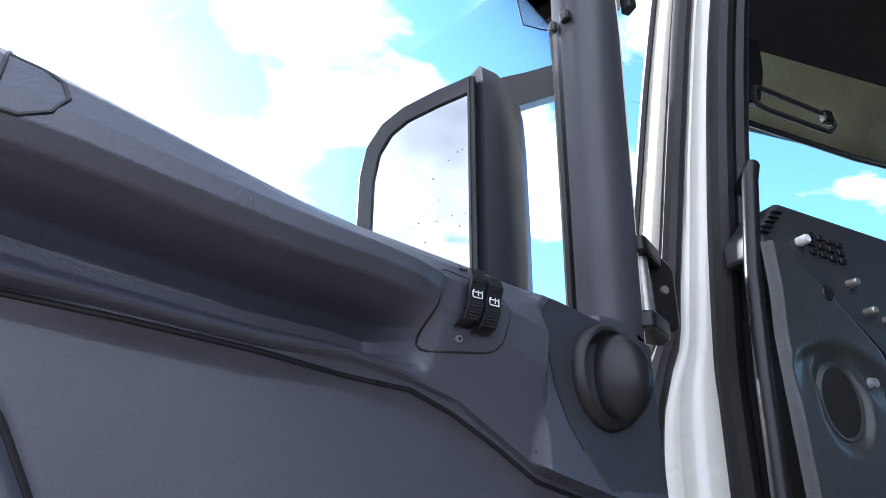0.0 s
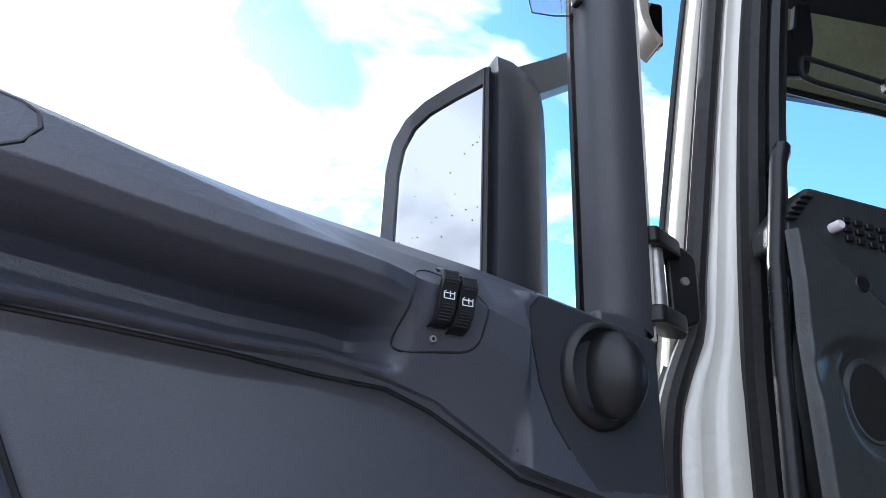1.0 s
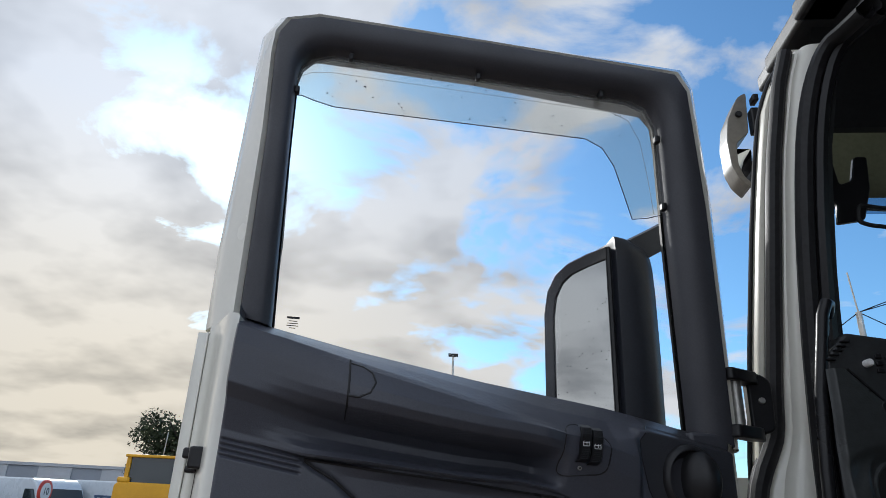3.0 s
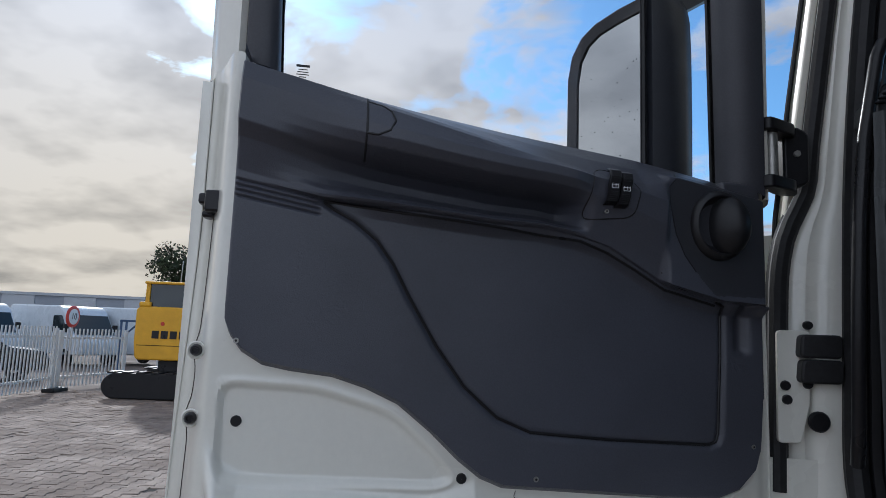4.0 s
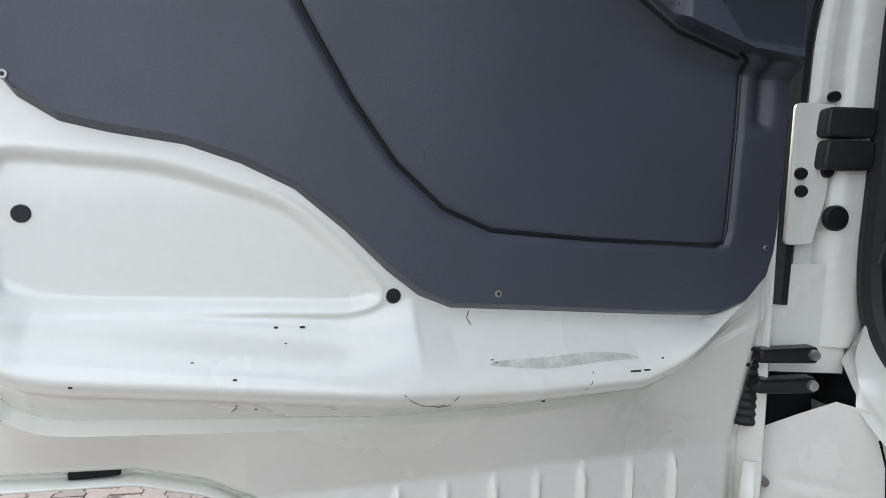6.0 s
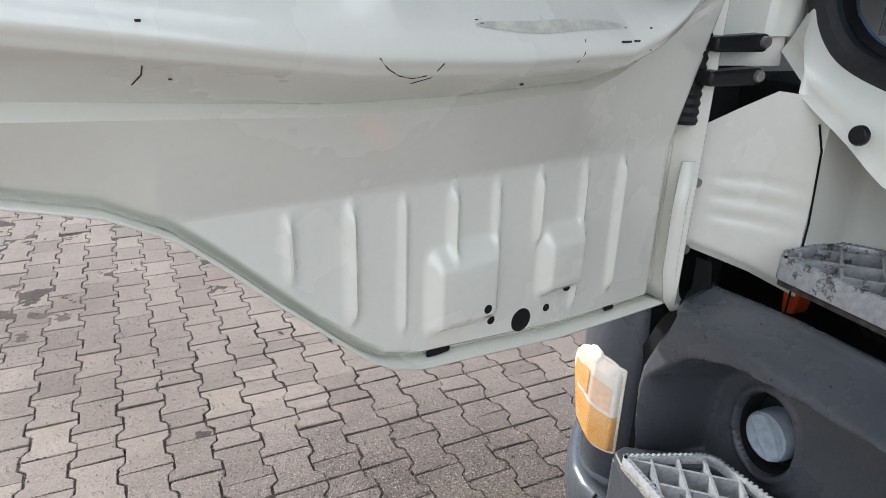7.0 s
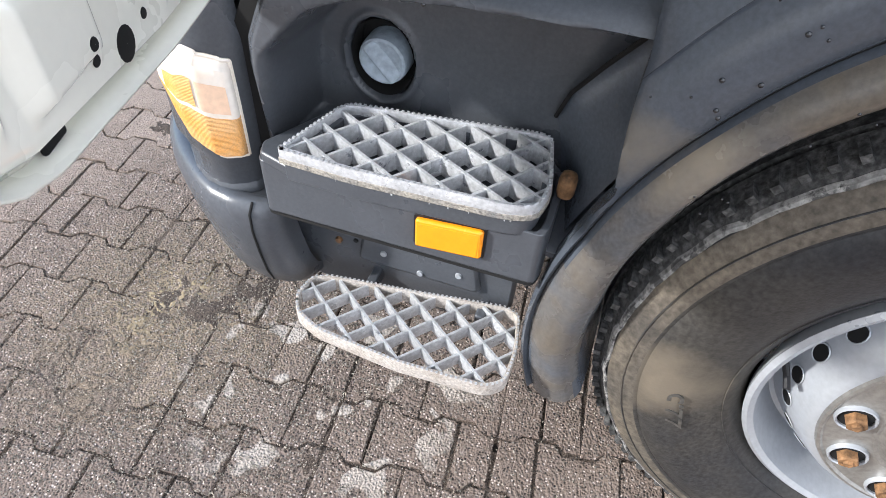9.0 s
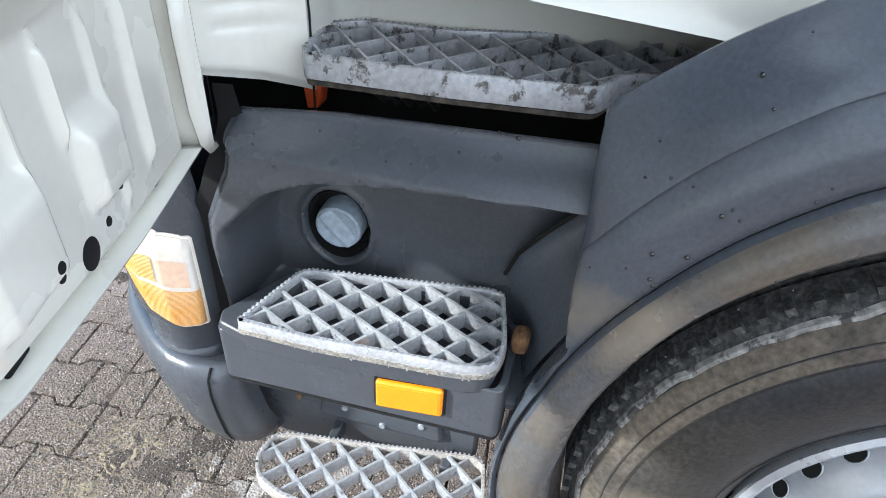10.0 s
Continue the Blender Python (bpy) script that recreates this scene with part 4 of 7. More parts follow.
for px, pz, w, h in ((-0.343, 1.081, 0.034, 0.013), (-0.03, 1.053, 0.020, 0.009), (-0.79, 1.345, 0.05, 0.012)):
    block("hem_notch", (px, metal_depth(px, pz) - 0.002, pz), (w, 0.006, h), HOLE, shell, bevel=0.003)
for pz in (1.721, 1.618):
    yb = metal_depth(-0.903, pz) - 0.004
    v1, f1 = lathe([(-0.001, 0.0001), (-0.001, 0.0035), (-0.004, 0.0042), (-0.004, 0.0068), (0, 0.0088), (0.006, 0.0095), (0.006, 0.0001)], "y", (-0.909, yb, pz), 18)
    mesh_ob("edge_bolt", v1, f1, BLACK, door, "black bolt head on the door edge")
    v1, f1 = lathe([(0.0045, 0.0095), (0.0030, 0.0120), (0.0050, 0.0142)], "y", (-0.909, yb, pz), 22)
    mesh_ob("bolt_boss", v1, f1, WHITE, door, "pressed ring round the bolt")
# sealed seam that swings round the bolts
SEAM = [(-0.922 - 0.012 * math.exp(-((z - 1.721) / 0.022) ** 2) - 0.012 * math.exp(-((z - 1.618) / 0.022) ** 2), z) for z in np.linspace(1.40, 1.95, 80)]
v1, f1 = tube([(x + 0.020 * smoothstep(1.4, 2.0, z) * smoothstep(-0.85, -0.95, x), metal_depth(x, z) - 0.0002, z) for x, z in SEAM], 0.0011, 5)
mesh_ob("edge_seam", v1, f1, CHIP, door, "dark sealed seam along the door edge")
for arc in ([(-0.486, 1.436), (-0.476, 1.427), (-0.464, 1.421), (-0.450, 1.418), (-0.438, 1.420)], [(-0.443, 1.412), (-0.432, 1.418), (-0.425, 1.430)], [(-0.395, 1.497), (-0.399, 1.505), (-0.396, 1.513)], [(-0.268, 1.425), (-0.262, 1.433), (-0.258, 1.446)],
            [(-0.655, 1.420), (-0.651, 1.428), (-0.652, 1.435)]):
    v1, f1 = tube([(x, metal_depth(x, z) - 0.0002, z) for x, z in arc], 0.0006, 4)
    mesh_ob("scratch", v1, f1, CHIP, door, "thin scratch in the paint")
latch = door
v1, f1 = merged(box_data(-0.905, 0.052, 1.960, 0.026, 0.03, 0.036), box_data(-0.918, 0.078, 1.968, 0.03, 0.03, 0.018), box_data(-0.915, 0.075, 1.942, 0.02, 0.03, 0.012))
mesh_ob("latch", v1, f1, BLACK, latch, "black steel door latch", bevel=0.004)
random.seed(5)
for k in range(11):
    px, pz = random.uniform(-0.8, -0.12), random.gauss(1.462, 0.022)
    w, h = random.uniform(0.001, 0.0035), random.uniform(0.0006, 0.0018)
    block("paint_chip", (px, metal_depth(px, pz) - 0.0003, pz), (w, 0.0012, h), CHIP, shell, bevel=0)
for px, pz, w, h in ((-0.201, 1.443, 0.014, 0.002), (-0.185, 1.4435, 0.008, 0.0018), (-0.585, 1.502, 0.005, 0.0022), (-0.612, 1.503, 0.004, 0.002), (-0.30, 1.402, 0.004, 0.003)):
    block("paint_chip", (px, metal_depth(px, pz) - 0.0004, pz), (w, 0.0014, h), CHIP, shell, bevel=0)
# maker's mark on the glass, as plain bars
for k, (w, h) in enumerate(((0.032, 0.006), (0.022, 0.002), (0.026, 0.002), (0.03, 0.002), (0.016, 0.002))):
    zz = 2.229 - 0.0045 * k - (0.002 if k else 0)
    block("printed_mark", (-0.781, 0.0205 + lean(zz, -0.781), zz), (w * 0.75, 0.001, h * 0.7), BLACK, door, bevel=0)
SCRAPE = material("scraped_paint", (0.66, 0.64, 0.56), 0.5, stain=0.12, stain_scale=30, grain=0.1)


def scrape_point(u, v):
    z = 1.458 + (v - 0.5) * 0.011 * math.sin(math.pi * min(1, max(0, (u + 0.385) / 0.195))) ** 0.5 + 0.0012 * math.sin(u * 45)
    return (u, metal_depth(u, z) - 0.0008, z)


v1, f1 = sheet(scrape_point, list(np.linspace(-0.384, -0.192, 40)), list(np.linspace(0, 1, 6)))
mesh_ob("scrape", v1, f1, SCRAPE, door, "dull scrape in the white paint")

# rain drops on the deflector, the mirror and its housing
random.seed(11)
spots = []
for k in range(60):
    x = random.uniform(-0.82, -0.12)
    z = random.uniform(2.70, 2.79) - 0.05 * (x + 0.82) / 0.7
    spots.append(((x, 0.018 + lean(z, x), z), (0, -1, 0), random.choice((0.0011, 0.0014, 0.002))))
drops("rain_wetness", spots, door, "small rain drops on the deflector")
spots = []
for k in range(46):
    s, z = random.uniform(0.05, 0.95), random.uniform(2.03, 2.36)
    spots.append((mp(s, z, -0.0035), (-nrm.x, -nrm.y, 0), random.choice((0.0006, 0.0009, 0.0012))))
drops("rain_wetness", spots, door, "small rain drops on the mirror glass")


# ---- the truck ----

def raked(pts):
    """The front pillar leans back above the waist; k draws its points in along the line to a spot beside the cab."""
    c = Vector((-0.35, -1.04, 1.89))
    out = []
    for p in pts:
        p = Vector(p)
        k = (p.y - 0.165 * max(0.0, p.z - 2.0) - c.y) / (p.y - c.y) if p.y > 0.12 else 1.0
        out.append(c + (p - c) * k)
    return out


# front door jamb, swept up the pillar
JL = [(1.44, 0.105), (1.79, 0.116), (1.885, 0.12), (1.95, 0.13), (1.99, 0.145), (2.03, 0.170), (2.065, 0.183), (2.14, 0.190), (2.36, 0.220), (2.60, 0.254), (2.70, 0.270), (2.90, 0.31), (3.0, 0.34)]
JR = [(1.44, 0.19), (1.563, 0.193), (1.73, 0.20), (1.90, 0.207), (2.0, 0.212), (2.06, 0.217), (2.14, 0.226), (2.36, 0.243), (2.60, 0.276), (2.70, 0.292), (2.90, 0.34), (3.0, 0.375)]
ZJ = list(np.linspace(1.44, 3.0, 60))


def jamb_row(z):
    a, b = lerp_table(JL, z), lerp_table(JR, z)
    low = smoothstep(2.06, 1.95, z)
    w = b - a
    return [(a - 0.003, 0.36, z), (a - 0.003, 0.315, z), (a + 0.004, 0.298, z), (a + 0.25 * w, 0.288, z), (a + 0.42 * w, 0.286, z),
            (a + 0.52 * w, 0.276 - 0.006 * low, z), (a + 0.72 * w, 0.268 - 0.008 * low, z), (b, 0.264 - 0.006 * low, z), (b + 0.02, 0.262, z), (b + 0.03, 0.30, z)]


v1, f1 = loft([jamb_row(z) for z in ZJ], closed=False)
mesh_ob("door_jamb", raked(v1), f1, WHITE, truck, "white painted door jamb", smooth=50)
# outer seal of the jamb, with its kink above the fender line
SEAL = [(lerp_table(JL, z) - 0.013, 0.298 + (0.0 if z > 2 else -0.012), z) for z in np.linspace(1.50, 3.0, 50)]
v1, f1 = tube(SEAL, 0.0175, 10)
mesh_ob("outer_door_seal", raked(v1), f1, RUBBER, truck, "black rubber door seal")
v1, f1 = tube([(p[0] - 0.004, p[1] + 0.026, p[2]) for p in SEAL], 0.010, 8)
mesh_ob("outer_door_seal", raked(v1), f1, BLACK, truck)
# seal all round the door opening
OPENING = [(0.39, 0.25, 2.97), (0.328, 0.255, 2.80), (0.284, 0.255, 2.55), (0.250, 0.255, 2.25), (0.229, 0.252, 1.95), (0.219, 0.25, 1.70), (0.212, 0.248, 1.56), (0.215, 0.238, 1.48), (0.228, 0.212, 1.43), (0.238, 0.17, 1.402),
           (0.24, 0.08, 1.383), (0.24, -0.3, 1.372), (0.24, -0.72, 1.37), (0.24, -0.79, 1.40), (0.24, -0.83, 1.5), (0.27, -0.85, 2.2), (0.42, -0.82, 2.9), (0.46, -0.7, 2.99), (0.46, 0.08, 3.0), (0.43, 0.19, 2.99)]
for _ in range(2):
    OPENING_R = []
    for a, b in zip(OPENING, OPENING[1:] + OPENING[:1]):
        a, b = Vector(a), Vector(b)
        OPENING_R += [tuple(a.lerp(b, 0.25)), tuple(a.lerp(b, 0.75))]
    OPENING = OPENING_R
loop = along(OPENING + OPENING[:1], 0.04)
v1, f1 = tube(loop, 0.021, 10)
mesh_ob("door_opening_seal", raked(v1), f1, RUBBER, truck, "thick black rubber seal round the door opening")
v1, f1 = tube([(p.x + 0.03, p.y - (0.0 if p.z < 1.45 else 0.006), p.z + (0.012 if p.z < 1.45 else 0)) for p in loop], 0.017, 8)
mesh_ob("door_opening_trim", raked(v1), f1, BLACK, truck, "black plastic opening trim")

# sill skin under the opening, curving from the jamb to the side
low_seal = [p for p in along(OPENING[25:53], 0.02)]
rows = []
for s in np.linspace(0, 1, 12):
    row = []
    for p in low_seal:
        # lower seam of the skin
        q = Vector((0.165, min(p.y, 0.20), lerp_table([(-0.9, 1.20), (0.0, 1.265), (0.06, 1.285), (0.12, 1.325), (0.17, 1.352), (0.20, 1.37), (0.27, 1.40)], p.y)))
        if p.z > 1.5:
            q = Vector((0.185, 0.262, 1.42))
        d = p.lerp(q, s)
        row.append((d.x - 0.02 * math.sin(math.pi * min(1, s * 1.15)) * (1 if p.z < 1.5 else 0), d.y - 0.004 * math.sin(math.pi * s), d.z))
    rows.append(row)
v1, f1 = loft(rows, closed=False)
mesh_ob("sill_skin", v1, f1, WHITE, truck, "white painted door sill", smooth=60)
# flat of the jamb down to the lower hinge
v1, f1 = sheet(lambda u, v: (0.075 + 0.115 * u, 0.276 - 0.012 * u, 1.40 + 0.16 * v), list(np.linspace(0, 1, 8)), list(np.linspace(0, 1, 8)))
mesh_ob("jamb_foot", v1, f1, WHITE, truck, "white painted foot of the jamb")
# reinforcement plate and plugs on the jamb
v1, f1 = prism(rounded([(0.088, 1.588), (0.128, 1.588), (0.146, 1.66), (0.150, 1.79), (0.092, 1.79)], 0.008), 0.262, 0.272, "y")
mesh_ob("jamb_plate", v1, f1, WHITE, truck, "white steel plate on the jamb", bevel=0.002)
for px, py, pz, r in ((0.158, 0.252, 1.628, 0.0185), (0.142, 0.256, 1.694, 0.009), (0.120, 0.256, 1.690, 0.0), (0.105, 0.256, 1.665, 0.009), (0.103, 0.256, 1.69, 0.009), (0.147, 0.258, 1.80, 0.008)):
    if r:
        disc((px, py, pz), r, "y", 0.01, BLACK, "rubber_plug", truck, "black rubber plug in the jamb")
stop = new("check_strap_cover")
stop.parent = truck
stop["label"] = "black rubber check strap cover"
for zc in (1.762, 1.717):
    v1, f1 = prism(rounded([(0.122, zc - 0.021), (0.196, zc - 0.021), (0.198, zc + 0.021), (0.126, zc + 0.021)], 0.01), 0.240, 0.266, "y")
    mesh_ob("pad", v1, f1, RUBBER, stop, bevel=0.004)
disc((0.150, 0.092, 1.337), 0.0125, "x", 0.008, BLACK, "rubber_plug", truck, "black rubber plug in the sill")

# hinges
def hinge(z, h, name_label):
    hg = new("door_hinge")
    hg.parent = truck
    hg["label"] = name_label
    v1, f1 = prism(rounded([(0.104, z - h * 0.46), (0.150, z - h * 0.34), (0.152, z + h * 0.40), (0.128, z + h * 0.52), (0.104, z + h * 0.46)], 0.012), 0.238, 0.266, "y")
    mesh_ob("bracket", v1, f1, BLACK, hg, bevel=0.005)
    for dz in (0.42, -0.40):
        v1, f1 = prism(rounded([(0.040, 0.200), (0.060, 0.180), (0.12, 0.225), (0.135, 0.262), (0.10, 0.262)], 0.010), z + h * dz - h * 0.09, z + h * dz + h * 0.09, "z")
        mesh_ob("knuckle", v1, f1, BLACK, hg, bevel=0.004)
    v1, f1 = tube([(0.072, 0.212, z - h * 0.48), (0.072, 0.212, z + h * 0.48)], 0.011, 12)
    mesh_ob("pin", v1, f1, STEEL, hg, "steel hinge pin")
    v1, f1 = lathe([(-0.004, 0.0001), (-0.004, 0.006), (0.004, 0.007)], "y", (0.128, 0.238, z + 0.012), 12)
    mesh_ob("bolt", v1, f1, STEEL, hg)


hinge(2.105, 0.13, "black painted upper door hinge")
lowh = new("door_hinge")
lowh.parent = truck
lowh["label"] = "dirty black lower door hinge arms"
for z in (1.432, 1.388):
    v1, f1 = prism(rounded([(0.045, z - 0.011), (0.132, z - 0.011), (0.132, z + 0.013), (0.045, z + 0.008)], 0.006), 0.235, 0.262, "y")
    mesh_ob("arm", v1, f1, BLACK, lowh, bevel=0.004)
    disc((0.124, 0.229, z + 0.002), 0.008, "y", 0.008, STEEL, "bolt", lowh)
v1, f1 = lathe([(1.32 + 0.006 * k, 0.020 + 0.003 * (k % 2)) for k in range(22)], "z", (0.055, 0.285, 0), 16)
mesh_ob("cable_gaiter", v1, f1, RUBBER, truck, "ribbed rubber cable gaiter")
# recess behind the hinge closed with a sheet coloured as its shade
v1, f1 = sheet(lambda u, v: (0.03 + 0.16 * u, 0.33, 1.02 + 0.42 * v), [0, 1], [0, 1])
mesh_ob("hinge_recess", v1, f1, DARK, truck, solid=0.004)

# white step well panel, ribbed
PLAN = [(0.052, 0.300), (0.062, 0.284), (0.085, 0.276), (0.12, 0.250), (0.15, 0.218), (0.172, 0.182), (0.186, 0.158), (0.262, 0.150), (0.296, 0.120), (0.306, 0.0), (0.345, -0.22), (0.40, -0.42), (0.44, -0.8)]
WTOP = [(0.30, 1.27), (0.284, 1.30), (0.276, 1.318), (0.25, 1.345), (0.218, 1.372), (0.182, 1.37), (0.158, 1.355), (0.12, 1.34), (0.0, 1.30), (-0.8, 1.28)]
plan_pts = along([(a, b, 0) for a, b in PLAN], 0.012)
rows = []
for s in np.linspace(0, 1, 40):
    row = []
    for p in plan_pts:
        zt = lerp_table(sorted(WTOP), p.y)
        zb = lerp_table([(-0.8, 1.04), (0.1, 1.05), (0.16, 1.085), (0.25, 1.115), (0.30, 1.14)], p.y)
        z = zb + (zt - zb) * s
        y_, x_ = p.y, p.x
        for rz in (1.185, 1.215, 1.245):
            k = math.exp(-((z - rz) / 0.006) ** 2) * smoothstep(0.10, 0.13, x_) * smoothstep(0.19, 0.17, x_)
            y_ += 0.005 * k
        x_ += 0.012 * smoothstep(zb + 0.02, zb, z)
        row.append((x_, y_, z))
    rows.append(row)
v1, f1 = loft(rows, closed=False)
mesh_ob("step_well_panel", v1, f1, WHITE, truck, "white painted step well panel with pressed ribs", smooth=50)
v1, f1 = tube([(0.186, 0.156, 1.05), (0.186, 0.154, 1.2), (0.184, 0.160, 1.30), (0.178, 0.168, 1.335)], 0.0016, 6)
mesh_ob("panel_joint", v1, f1, HOLE, truck)
# white corner flap below the hinge
v1, f1 = loft([[(x, y, z) for x, y in ((0.045 + dx, 0.262), (0.062 + dx, 0.255), (0.078 + dx, 0.268), (0.075 + dx, 0.30))] for z, dx in ((1.27, 0.0), (1.2, -0.004), (1.1, -0.002), (1.05, 0.008), (1.03, 0.024), (1.024, 0.04))], closed=False)
mesh_ob("hinge_flap", v1, f1, WHITE, truck, "curved white corner flap", solid=0.004)
for z in (1.235, 1.13):
    v1, f1 = lathe([(-0.012, 0.0001), (-0.012, 0.007), (0, 0.009), (0.012, 0.011)], "y", (0.082, 0.275, z), 8)
    mesh_ob("flap_bolt", v1, f1, STEEL, truck, "steel bolt")

# ---- steps ----
def clip_line(poly, p, d):
    """The stretches of the line p + t d that lie inside the polygon."""
    ts = []
    for (ax, ay), (bx, by) in zip(poly, poly[1:] + poly[:1]):
        ex, ey = bx - ax, by - ay
        det = d[0] * ey - d[1] * ex
        if abs(det) < 1e-9:
            continue
        t = ((ax - p[0]) * ey - (ay - p[1]) * ex) / det
        s = ((ax - p[0]) * d[1] - (ay - p[1]) * d[0]) / det
        if 0 <= s <= 1:
            ts.append(t)
    ts.sort()
    return list(zip(ts[::2], ts[1::2]))


def step_tread(label, poly, ztop, h, mat, rim, bars, teeth=True, rim_mat=None, rim_h=None):
    """bars: for each set of bars its direction in degrees, its pitch and the offset of one bar."""
    st = new("step")
    st.parent = truck
    st["label"] = label
    n = len(poly)
    c = Vector((sum(p[0] for p in poly) / n, sum(p[1] for p in poly) / n))
    def shrink(k):
        out = []
        for i, p in enumerate(poly):
            a, b = Vector(poly[i - 1]), Vector(poly[(i + 1) % n])
            t = (b - a).normalized()
            nn = Vector((-t.y, t.x))
            if nn.dot(c - Vector(p)) < 0:
                nn = -nn
            q = Vector(p) + nn * k
            out.append((q.x, q.y))
        return out
    inner = shrink(rim)
    rows = []
    rh = rim_h or h
    for ring, z in ((poly, ztop - rh), (poly, ztop - 0.004), (shrink(0.002), ztop), (shrink(rim - 0.001), ztop), (inner, ztop - 0.003), (inner, ztop - rh), (poly, ztop - rh)):
        rows.append([(x, y, z) for x, y in ring])
    v1, f1 = loft(rows)
    mesh_ob("rim", v1, f1, rim_mat or mat, st, smooth=40)
    for level, (ang, pitch, phase) in enumerate(bars):
        d = Vector((math.cos(radians(ang)), math.sin(radians(ang))))
        nn = Vector((-d.y, d.x))
        mid = round((nn.dot(c) - phase) / pitch)
        for k in range(mid - 12, mid + 13):
            p = c + nn * (k * pitch + phase - nn.dot(c))
            for t0, t1 in clip_line(inner, p, d):
                if t1 - t0 < 0.012:
                    continue
                a, b = p + d * (t0 - 0.002), p + d * (t1 + 0.002)
                w = nn * 0.0036
                wt_ = nn * 0.0021
                zz = ztop - 0.003 - 0.0012 * level
                v = [(*(a + w), ztop - h), (*(a - w), ztop - h), (*(b - w), ztop - h), (*(b + w), ztop - h), (*(a + wt_), zz), (*(a - wt_), zz), (*(b - wt_), zz), (*(b + wt_), zz)]
                f = [(0, 1, 2, 3), (4, 5, 6, 7), (0, 1, 5, 4), (2, 3, 7, 6), (0, 3, 7, 4), (1, 2, 6, 5)]
                mesh_ob("tread_bar", v, f, mat, st, smooth=0)
    if teeth:
        pts = along([(*p, 0) for p in poly + poly[:1]], 0.0085)
        V, F = [], []
        for p in pts:
            q = Vector((p.x, p.y))
            q = q + (c - q).normalized() * 0.003
            v2, f2 = box_data(q.x, q.y, ztop + 0.0002, 0.0040, 0.0040, 0.0022)
            V, F = merged((V, F), (v2, f2))
        mesh_ob("rim_teeth", V, F, mat, st, smooth=0)
    return st


UP = rounded([(-0.027, 0.203), (0.096, 0.166), (0.112, 0.150), (0.152, -0.13), (0.150, -0.158), (0.044, -0.180), (-0.005, -0.172), (-0.018, -0.131), (-0.030, 0.089)],
             [0.005, 0.01, 0.01, 0.01, 0.02, 0.02, 0.02, 0.02, 0.02], 3)
LOWS = rounded([(-0.002, 0.236), (0.048, 0.226), (0.060, 0.198), (0.085, 0.025), (0.110, -0.146), (0.100, -0.172), (0.024, -0.186), (-0.045, -0.184), (-0.068, -0.154), (-0.076, 0.007), (-0.062, 0.164), (-0.04, 0.215)], 0.015, 3)
TOPS = rounded([(0.130, 0.140), (0.150, 0.152), (0.252, 0.160), (0.284, 0.118), (0.294, -0.016), (0.37, -0.254), (0.447, -0.387), (0.40, -0.50), (0.30, -0.45), (0.213, -0.262), (0.158, -0.236), (0.138, -0.053)],
               [0.006, 0.006, 0.01, 0.01, 0.01, 0.01, 0.01, 0.01, 0.01, 0.01, 0.014, 0.01], 3)
SANDY_ALU = material("sandy_aluminium", (0.55, 0.51, 0.47), 0.6, metal=0.2, second=(0.42, 0.37, 0.32), stain_scale=20, grain=0.2, grain_scale=200, bump=0.3, bump_scale=220)
step_tread("worn aluminium middle step with diamond grating", UP, 0.822, 0.034, ALU, 0.007, ((62.5, 0.0415, -0.010), (143, 0.043, -0.015)), rim_h=0.017)
step_tread("worn aluminium lower step with diamond grating", LOWS, 0.452, 0.032, ALU, 0.007, ((53.3, 0.049, 0.008), (139, 0.0425, -0.048)), rim_mat=SANDY_ALU)
step_tread("dirty aluminium upper step with diamond grating", TOPS, 1.165, 0.034, ALU_DIRT, 0.008, ((40, 0.050, 0.0), (140, 0.050, 0.0)))
# plate added below the grating; mud brown carries the shade of the openings
v1, f1 = prism([(0.21 + (x - 0.21) * 0.97, y * 0.985) for x, y in TOPS], 1.122, 1.129, "z")
mesh_ob("step_tray", v1, f1, material("mud_and_shade_brown", (0.10, 0.085, 0.068), 0.9, stain=0.3, stain_scale=20, grain=0.3, bump=0.6), truck, "mud-brown plate added under the upper step as the shade of its openings")

# step carrier under the middle step
CAR = rounded([(-0.008, 0.252), (0.02, 0.262), (0.15, 0.19), (0.165, -0.16), (0.13, -0.19), (0.02, -0.192), (-0.004, -0.186)], 0.01, 3)
def ring_wall(poly, z0, z1, t):
    c = Vector((sum(p[0] for p in poly) / len(poly), sum(p[1] for p in poly) / len(poly)))
    inn = [tuple(Vector(p) + (c - Vector(p)).normalized() * t) for p in poly]
    return loft([[(*p, z) for p in q] for q, z in ((inn, z0), (poly, z0), (poly, z1), (inn, z1), (inn, z0))])


v1, f1 = ring_wall(CAR, 0.664, 0.770, 0.012)
mesh_ob("step_carrier", v1, f1, GREY, truck, "dark grey plastic step carrier", bevel=0.004)
centre_ = Vector((sum(p[0] for p in UP) / len(UP), sum(p[1] for p in UP) / len(UP)))
v1, f1 = ring_wall([tuple(Vector(p) - (centre_ - Vector(p)).normalized() * -0.006) for p in UP], 0.764, 0.806, 0.008)
mesh_ob("carrier_ledge", v1, f1, GREY, truck, bevel=0.004)
v1, f1 = ring_wall([tuple(Vector(p) - (centre_ - Vector(p)).normalized() * 0.0015) for p in UP], 0.795, 0.8052, 0.012)
mesh_ob("sand_film", v1, f1, SANDY, truck, "sand caked under the step rim", bevel=0.002)
# the cavity's shade is put into the floor's colour
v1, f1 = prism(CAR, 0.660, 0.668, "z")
mesh_ob("carrier_floor", v1, f1, DARK, truck, "step carrier floor, near-black for the shade in its cavity")
